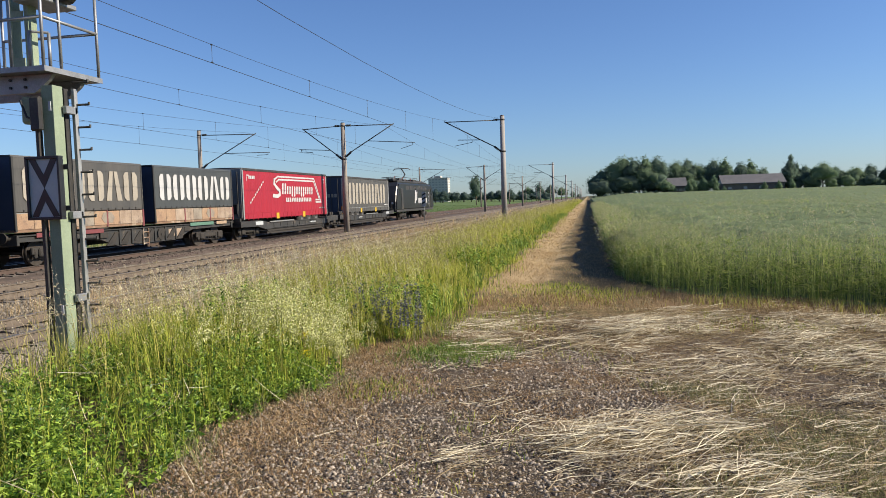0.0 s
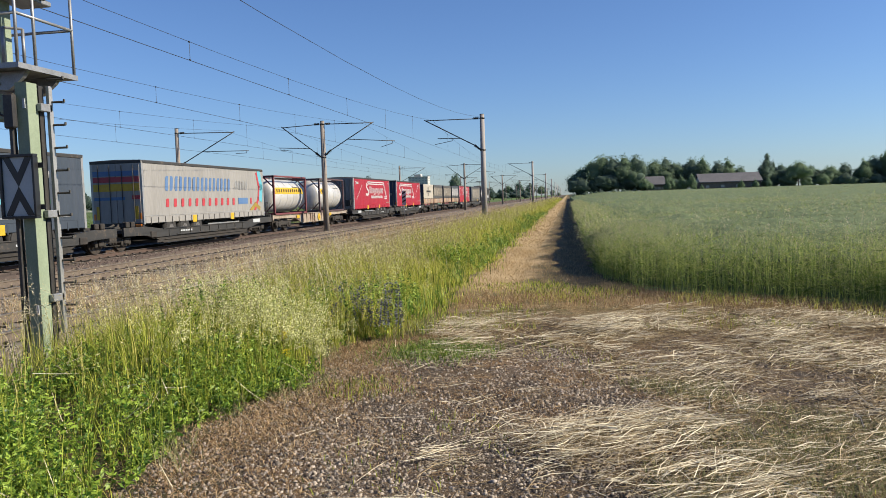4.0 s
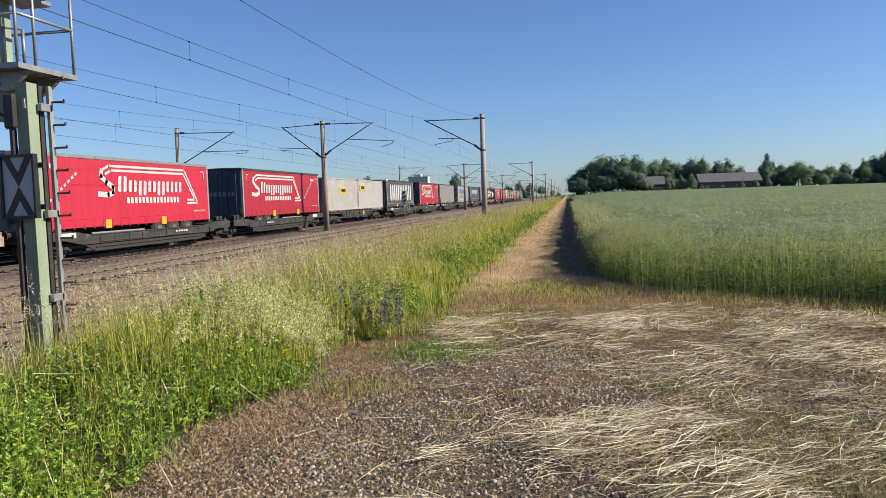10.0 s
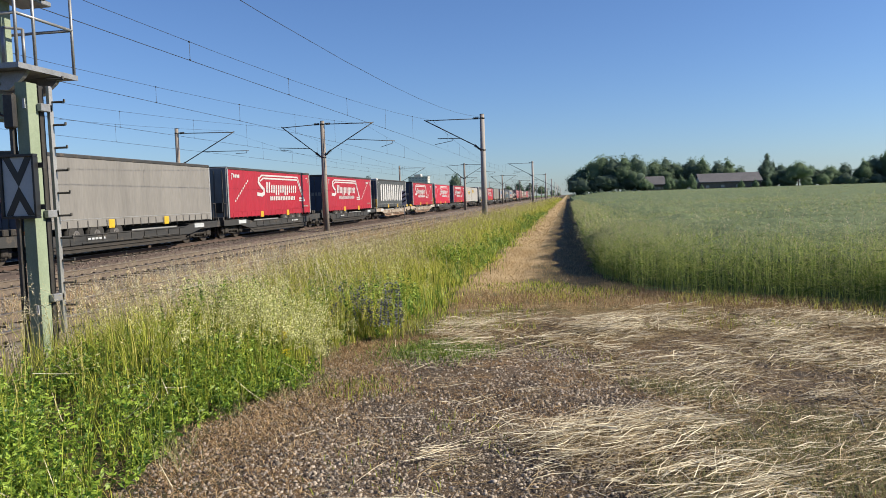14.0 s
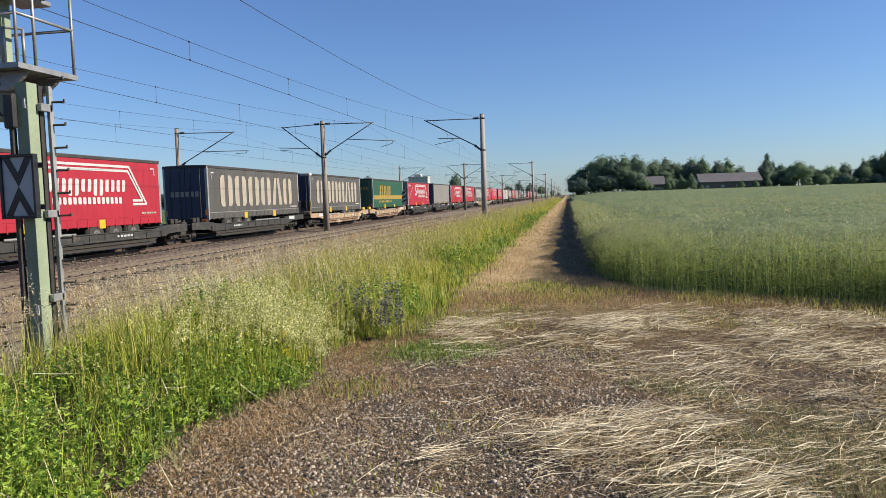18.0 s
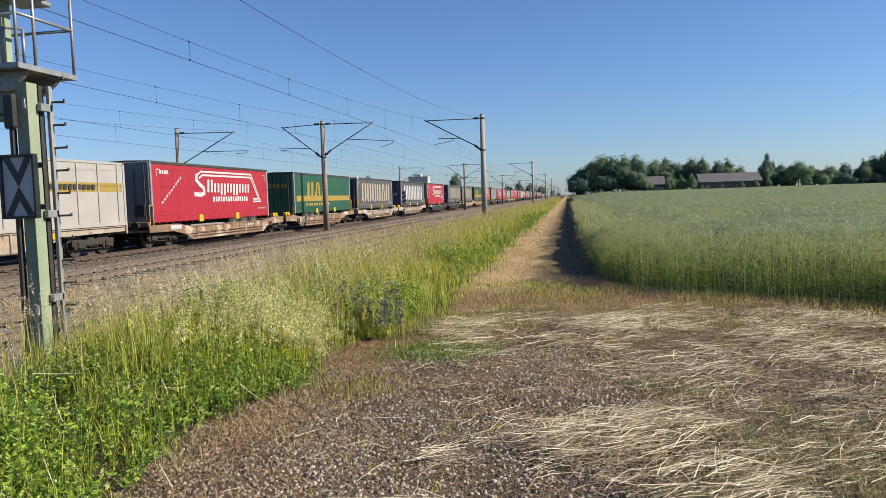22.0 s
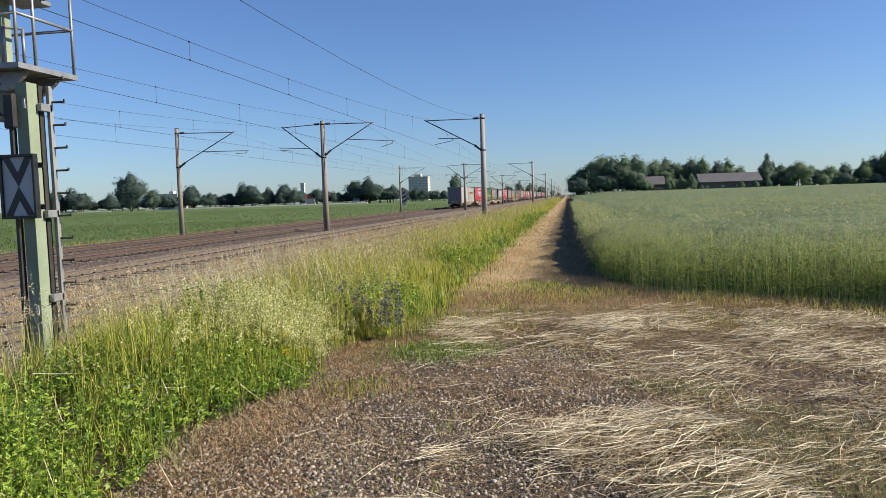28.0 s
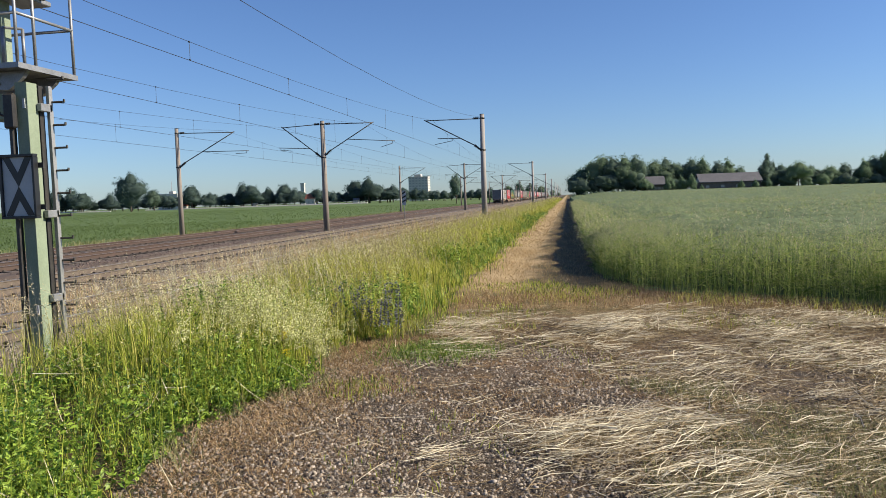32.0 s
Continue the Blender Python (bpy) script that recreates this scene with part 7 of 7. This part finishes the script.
def track_weeds():
    """Thin dry grass growing in and beside the near tracks."""
    L_ = []
    for n, x0, x1, y0, y1, w in ((26000, -12.6, -5.0, 7, 24, 0.005), (40000, -13.5, -5.2, 24, 60, 0.010), (9000, -14, -5.4, 60, 140, 0.03)):
        P = scatter(n, x0, x1, y0, y1, lambda x, y: np.clip((x + 14.5) / 6.5, 0.1, 1) * np.where((x < -6.0) & (y < 13), 0.2, 1) * np.clip(lumps(x, y, 0.8, 3.1) * 2 - 0.5, 0, 1))
        P[:, 2] = np.where(P[:, 0] < -7.3, -0.22, P[:, 2])
        H = rng.uniform(0.12, 0.5, len(P))
        V, T, _ = blades(P, H, w * rng.uniform(0.5, 1.2, len(P)), rng.uniform(0.1, 0.5, len(P)), 0.05)
        L_.append((V, T))
    stuff("dry_track_weeds", L_, G_STUB, "thin dry grass stalks growing in the ballast", "dry grass")


# ---- trees ----
T_BARK = mat("bark", (0.10, 0.08, 0.06), (0.16, 0.13, 0.10), 2, 0.9, fine=0.2)
T_LEAF = mat("tree_leaves", (0.17, 0.25, 0.205), (0.22, 0.305, 0.235), 0.12, 0.9, island=True, leaf=0.68, spec=0.15)
T_LEAF2 = mat("lighter_tree_leaves", (0.19, 0.28, 0.19), (0.245, 0.34, 0.215), 0.12, 0.9, island=True, leaf=0.68, spec=0.15)
# leaf green shifted to blue, aerial haze put into the base colour
T_FAR = mat("haze_tinted_tree_leaves", (0.115, 0.18, 0.175), (0.15, 0.22, 0.195), 0.12, 0.9, island=True, leaf=0.68, spec=0.15)


def tree(seed, h, r, low, n_clump, lm, label, narrow=False):
    """A broad-leaved tree: trunk, limbs and an uneven crown of leaf sprays over dense inner foliage."""
    q = np.random.default_rng(seed)
    th = thing("tree", label, "tree", "distant trees")
    g = Geo().tube((0, 0, -0.5), (0.1, 0, h * 0.35), 0.022 * h, 0.015 * h, 8).tube((0.1, 0, h * 0.35), (0, 0.1, h * 0.8), 0.015 * h, 0.005 * h, 7)
    for k in range(9):
        a, z = q.uniform(0, 2 * np.pi), q.uniform(0.3, 0.75) * h
        g.tube((0, 0, z - 0.12 * h), (0.7 * r * np.cos(a), 0.7 * r * np.sin(a), z + 0.08 * h), 0.007 * h, 0.002 * h, 5)
    part("trunk", g, T_BARK, th)
    # boughs that swell the crown here and there
    bough = q.normal(0, 1, (13, 3))
    bough /= np.linalg.norm(bough, axis=1)[:, None]
    swell = q.uniform(0.15, 0.62, 13)
    bough[0], swell[0] = (0.1, 0, 0.995), 0.46
    half, mid = (1 - low) / 2 * h, (1 + low) / 2 * h * 0.98

    def envelope(d, depth):
        out = 0.56 + np.max(swell[None] * np.exp(-((1 - d @ bough.T) / 0.13) ** 1.5), axis=1)
        p = d * (out * depth)[:, None]
        if narrow:
            p[:, :2] *= np.clip(0.95 - 0.85 * p[:, 2:3], 0.1, 1.6)
        else:
            p[:, :2] *= np.clip(1.1 - 0.18 * p[:, 2:3] + 0.7 * np.minimum(p[:, 2:3], 0) ** 2, 0.6, 1.6)
        return p * np.array([r, r, half]) + np.array([0, 0, mid])

    ball = bmesh.new()
    bmesh.ops.create_icosphere(ball, subdivisions=3, radius=1.0)
    bv, bf = np.array([v.co[:] for v in ball.verts]), np.array([[v.index for v in f.verts] for f in ball.faces])
    ball.free()
    core = envelope(bv, q.uniform(0.72, 0.90, len(bv)))
    n = n_clump * 46
    d = q.normal(0, 1, (n // 5, 3))
    d /= np.linalg.norm(d, axis=1)[:, None]
    tufts = np.repeat(envelope(d, q.uniform(0.80, 1.04, len(d))), 5, axis=0)
    P = tufts + q.normal(0, 0.015 * h, tufts.shape)
    V, T = leaves(P, q.normal(0, 1, P.shape), q.uniform(0.018, 0.040, len(P)) * h, q.uniform(0.014, 0.026, len(P)) * h)
    part("crown", np_mesh("crown", np.concatenate([core, V]), np.concatenate([bf, T + len(core)]), lm), None, th)
    return th


def far_z(x, y):
    return float(ground_z(x, y))


def woods():
    kinds = [tree(1, 14, 5.2, 0.16, 62, T_LEAF, "dark green broad-leaved tree on the skyline"),
             tree(2, 14, 4.4, 0.12, 58, T_LEAF, "dense rounded tree on the skyline"),
             tree(3, 14, 6.2, 0.18, 66, T_LEAF2, "wide light green tree on the skyline"),
             tree(4, 14, 3.6, 0.08, 54, T_LEAF2, "bushy green tree on the skyline"),
             tree(5, 16, 3.0, 0.10, 60, T_LEAF, "dark pointed conifer on the skyline", True),
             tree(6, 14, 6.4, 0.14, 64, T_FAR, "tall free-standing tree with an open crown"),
             tree(7, 14, 4.8, 0.06, 20, T_LEAF, "low bushy tree in a dense hedge"),
             tree(8, 14, 4.4, 0.06, 18, T_LEAF2, "low light green bush in a dense hedge"),
             tree(9, 14, 5.4, 0.14, 60, T_FAR, "broad-leaved tree beyond the fields, tinted blue-green for haze"),
             tree(10, 14, 4.6, 0.10, 56, T_FAR, "rounded tree beyond the fields, tinted blue-green for haze"),
             tree(11, 14, 4.8, 0.04, 22, T_FAR, "low bush in a far hedge, tinted blue-green for haze")]
    used = set()

    def plant(k, x, y, h, w=1.0, turn=0):
        z = far_z(x, y) - 0.3
        top = 16.0 if k == 4 else 14.0
        wide = (1.02 if k < 4 else 1.0) * w * h / top
        m = pose(x, y, z, 0, 0, turn) @ Matrix.Diagonal((wide, wide, h / top, 1))
        if k in used:
            s = kinds[k].scale
            copy_thing(kinds[k], m @ Matrix.Diagonal((1 / s[0], 1 / s[1], 1 / s[2], 1)))
        else:
            kinds[k].matrix_basis = m
            used.add(k)

    q = random.Random(4)
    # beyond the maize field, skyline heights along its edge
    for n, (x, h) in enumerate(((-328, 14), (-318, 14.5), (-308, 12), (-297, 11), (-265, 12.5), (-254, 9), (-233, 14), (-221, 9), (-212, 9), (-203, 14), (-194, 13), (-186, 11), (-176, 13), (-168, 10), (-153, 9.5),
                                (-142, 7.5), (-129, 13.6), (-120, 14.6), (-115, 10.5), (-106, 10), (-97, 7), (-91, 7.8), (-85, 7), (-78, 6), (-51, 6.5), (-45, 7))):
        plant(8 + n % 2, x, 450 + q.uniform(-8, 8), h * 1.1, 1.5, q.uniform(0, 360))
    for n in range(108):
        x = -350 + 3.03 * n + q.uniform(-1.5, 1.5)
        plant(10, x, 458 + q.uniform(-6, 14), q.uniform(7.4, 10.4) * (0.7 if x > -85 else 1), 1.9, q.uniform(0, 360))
    # a free-standing tree and one by the line
    plant(5, -203.8, 330, 19.6, 0.92, 20)
    plant(0, -196.5, 338, 11.0, 0.8, 120)
    plant(1, -42.4, 290, 12.4, 0.80, 60)
    for x, h in ((-54, 12), (-44, 16), (-34, 14.3), (-24, 11.5), (-14, 8), (-8, 5), (-62, 9), (-70, 8)):
        plant(q.randrange(4), x, 700, h, 1.1, q.uniform(0, 360))
    # wood and farm trees at the end of the crop
    for n, (x, h) in enumerate(((4.2, 8.5), (6.0, 10.5), (9.2, 11.8), (13, 13.9), (17.2, 13.6), (21.1, 13.8), (25.3, 13.8), (29, 11.4), (34.5, 12.2), (38.6, 13), (42.7, 10.8), (48.7, 12.5), (52.2, 12.6), (58.3, 11.2),
                                (62, 11.9), (67.2, 9.2), (78.8, 8.9), (83.5, 9.4), (89.8, 8.2), (95.7, 7.6), (101.5, 8.6), (106.9, 9.6), (111.5, 10.5), (115.2, 12.2), (120.6, 10.5), (127, 11))):
        behind = 26 < x < 69
        plant((n * 2 + n // 4) % 4, x, 312 + q.uniform(-3, 3) if behind else 300 + q.uniform(-4, 4), h * 1.15 - 0.4, 1.2 if not behind else 1.15, q.uniform(0, 360))
    plant(4, 73.0, 298, 13.6, 1.5, 0)
    plant(4, 76.5, 303, 10.5, 1.4, 80)
    for n in range(44):
        x = 4 + 3.0 * n + q.uniform(-1.2, 1.2)
        if 46 < x < 66 or 30 < x < 34:
            continue
        plant(6 + n % 2, x, 297 + q.uniform(-3, 2), q.uniform(4.2, 6.4) + (4.0 if x < 27 else 0), 1.9, q.uniform(0, 360))
    for x, y, h in ((35.5, 284, 5.2), (40.5, 286, 6.6), (44.2, 285, 7.0), (47.2, 283, 3.0), (60.8, 283, 4.2), (65.6, 284, 4.4), (70.5, 286, 5.0)):
        plant(3, x, y, h, 1.0, q.uniform(0, 360))
    for x, h in ((27.5, 6.0), (29.6, 4.2), (36.6, 6.2)):
        plant(2, x, 286, h, 0.9, q.uniform(0, 360))
    # low dark hedge at the far end of the path
    for n in range(12):
        plant(6, 2.5 + 2.0 * n, 288, q.uniform(1.6, 2.4), 1.6, q.uniform(0, 360))


B_WALL = mat("pale_render", (0.62, 0.60, 0.56), (0.52, 0.50, 0.47), 0.3, 0.85, fine=0.1)
B_DARK = mat("dark_barn_boards", (0.13, 0.115, 0.105), (0.18, 0.16, 0.145), 0.5, 0.9, fine=0.2, fine_scale=3)
B_ROOF = mat("weathered_roof", (0.108, 0.108, 0.122), (0.150, 0.148, 0.162), 0.3, 0.9, fine=0.2, fine_scale=3)
B_ROOFR = mat("red_tile_roof", (0.30, 0.10, 0.06), (0.24, 0.09, 0.06), 0.5, 0.9, fine=0.2, fine_scale=3)
B_GLASS = mat("dull_window", (0.36, 0.37, 0.38), (0.44, 0.44, 0.43), 1, 0.25)


def barn(x0, x1, y, depth, z_eave, z_ridge, label):
    z = far_z((x0 + x1) / 2, y)
    th = thing("barn", label, "farm building", "farm buildings")
    part("wall", Geo().box(x0, x1, y, y + depth, z - 0.5, z_eave), B_DARK, th)
    part("gable", Geo().prism([(y, z_eave), (y + depth, z_eave), (y + depth / 2, z_ridge - 0.2)], "x", x0 + 0.05, x1 - 0.05), B_WALL, th)
    for s in (0, 1):
        ye = y - 0.6 if s == 0 else y + depth + 0.6
        ym = y + depth / 2
        part("roof_slope", Geo().prism([(ye, z_eave - 0.25), (ym, z_ridge - 0.12), (ym, z_ridge + 0.1), (ye, z_eave)], "x", x0 - 0.5, x1 + 0.5), B_ROOF, th)
    for k in range(4):
        a = x0 + (x1 - x0) * (k + 0.35) / 4
        part("window", Geo().box(a, a + 1.2, y - 0.03, y + 0.02, z + 1.2, z + 2.1), B_GLASS, th)


def flats(x0, x1, y, depth, z1, floors, label):
    th = thing("apartment_tower", label, "apartment building", "distant buildings")
    z0 = far_z(x0, y)
    part("wall", Geo().box(x0, x1, y, y + depth, z0 - 1, z1), B_WALL, th)
    part("roof_edge", Geo().box(x0 - 0.3, x1 + 0.3, y - 0.3, y + depth + 0.3, z1, z1 + 0.6), B_WALL, th)
    part("roof_house", Geo().box(x0 + 6, x0 + 13, y + 2, y + depth - 2, z1 + 0.6, z1 + 3.0), B_WALL, th)
    fh = (z1 - z0) / floors
    for f in range(floors):
        for k in range(6):
            a = x0 + (x1 - x0) * (k + 0.2) / 6
            part("window", Geo().box(a, a + (x1 - x0) / 6 * 0.6, y - 0.05, y + 0.02, z0 + fh * (f + 0.35), z0 + fh * (f + 0.82)), B_GLASS, th)
        for k in range(3):
            a = y + depth * (k + 0.2) / 3
            part("window", Geo().box(x1 - 0.02, x1 + 0.05, a, a + depth / 3 * 0.6, z0 + fh * (f + 0.35), z0 + fh * (f + 0.82)), B_GLASS, th)


def house(x, y, w, h, roof, label):
    z = far_z(x, y)
    th = thing("house", label, "house", "distant houses")
    part("wall", Geo().box(x - w / 2, x + w / 2, y, y + w, z - 0.5, z + h * 0.6), B_WALL, th)
    part("roof", Geo().prism([(y - 0.4, z + h * 0.58), (y + w / 2, z + h), (y + w + 0.4, z + h * 0.58)], "x", x - w / 2 - 0.3, x + w / 2 + 0.3), roof, th)
    for k in (-0.25, 0.2):
        part("window", Geo().box(x + k * w, x + k * w + 1.1, y - 0.04, y + 0.02, z + 1.1, z + 2.3), B_GLASS, th)


def buildings():
    barn(47.7, 68.6, 288, 12, 4.6, 7.7, "long low barn with weathered brown roof")
    barn(29.2, 35.2, 290, 9, 4.4, 7.4, "small barn with weathered roof among trees")
    flats(-168.5, -147.5, 800, 14, 25.5, 9, "white high-rise block of flats behind trees")
    th = thing("silo_tower", "slim white tower on the skyline", "tower", "distant buildings")
    part("shaft", Geo().box(-290, -286, 800, 804, -1, 23), B_WALL, th)
    part("cap", Geo().box(-290.3, -285.7, 799.7, 804.3, 23, 23.8), B_WALL, th)
    th = thing("industrial_hall", "low white hall with roof mast on the skyline", "building", "distant buildings")
    part("hall", Geo().box(-460, -436, 800, 815, -1, 17.3), B_WALL, th)
    part("roof_unit", Geo().box(-448, -443, 803, 810, 17.3, 20), B_WALL, th)
    part("mast", Geo().tube((-446, 806, 20), (-446, 806, 32), 0.4, 0.2, 6), M_GALV, th)
    for x0, x1 in ((-322, -286), (-262, -118)):
        th = thing("fleece_row", "low pale fleece-covered crop row at the field's far edge", "crop cover", "fleece rows")
        z = far_z((x0 + x1) / 2, 440)
        part("cover", Geo().prism([(439.4, z - 0.1), (440.6, z - 0.1), (440.4, z + 0.4), (440, z + 0.55), (439.6, z + 0.4)], "x", x0, x1), B_WALL, th)
    house(-241, 446, 4.5, 3.4, B_ROOFR, "white house with red roof by the trees")
    house(-156, 446, 6, 6.8, B_ROOFR, "house with red tiled roof by the trees")
    house(-127, 446, 3.2, 3.4, B_ROOF, "small white house by the trees")
    house(-192, 446, 2.4, 2.4, B_ROOF, "small white hut at the field edge")


verge_grass()
leafy_weeds()
pale_flowers()
flower_spikes()
yellow_flowers()
crop_field()
low_patches()
straw_litter()
gravel()
ballast_stones()
far_side()
near_cover()
tall_wisps()
track_weeds()
woods()
buildings()


# ---- sleepers ----
def sleepers():
    """Sleepers near the viewer one by one, the rest joined."""
    for t, x, y0, y1 in ((TRACK_THINGS[0], TRACKS[0], 6.0, 78.0), (TRACK_THINGS[1], TRACKS[1], 8.0, 80.0), (TRACK_THINGS[2], TRACKS[2], 20.0, 60.0), (TRACK_THINGS[3], TRACKS[3], 24.0, 60.0)):
        n = int((y1 - y0) / 0.6)
        for k in range(n):
            ob = part("sleeper", SLEEPER, None, t, at=pose(0, y0 + 0.6 * k, 0))
            part("clips", CLIPS, None, ob)


sleepers()


# ---- motion of the train ----
SPEED = ((0.0, 23.4), (8.0, 22.0), (12.5, 20.4), (40.0, 20.4))


def run(t):
    """Metres run since the start of the clip."""
    way = 0.0
    for (a, va), (b, vb) in zip(SPEED, SPEED[1:]):
        if t <= a:
            break
        e = min(t, b)
        way += (va + va + (vb - va) * (e - a) / (b - a)) / 2 * (e - a)
    return way


def motions():
    times = (0, 2, 4, 6, 8, 9, 10, 11, 12.5, 14, 17, 20, 23, 26, 29, 32)
    for th, y in MOVING:
        walk(th, [(t, pose(XT, y + run(t) - run(23), 0)) for t in times])


motions()
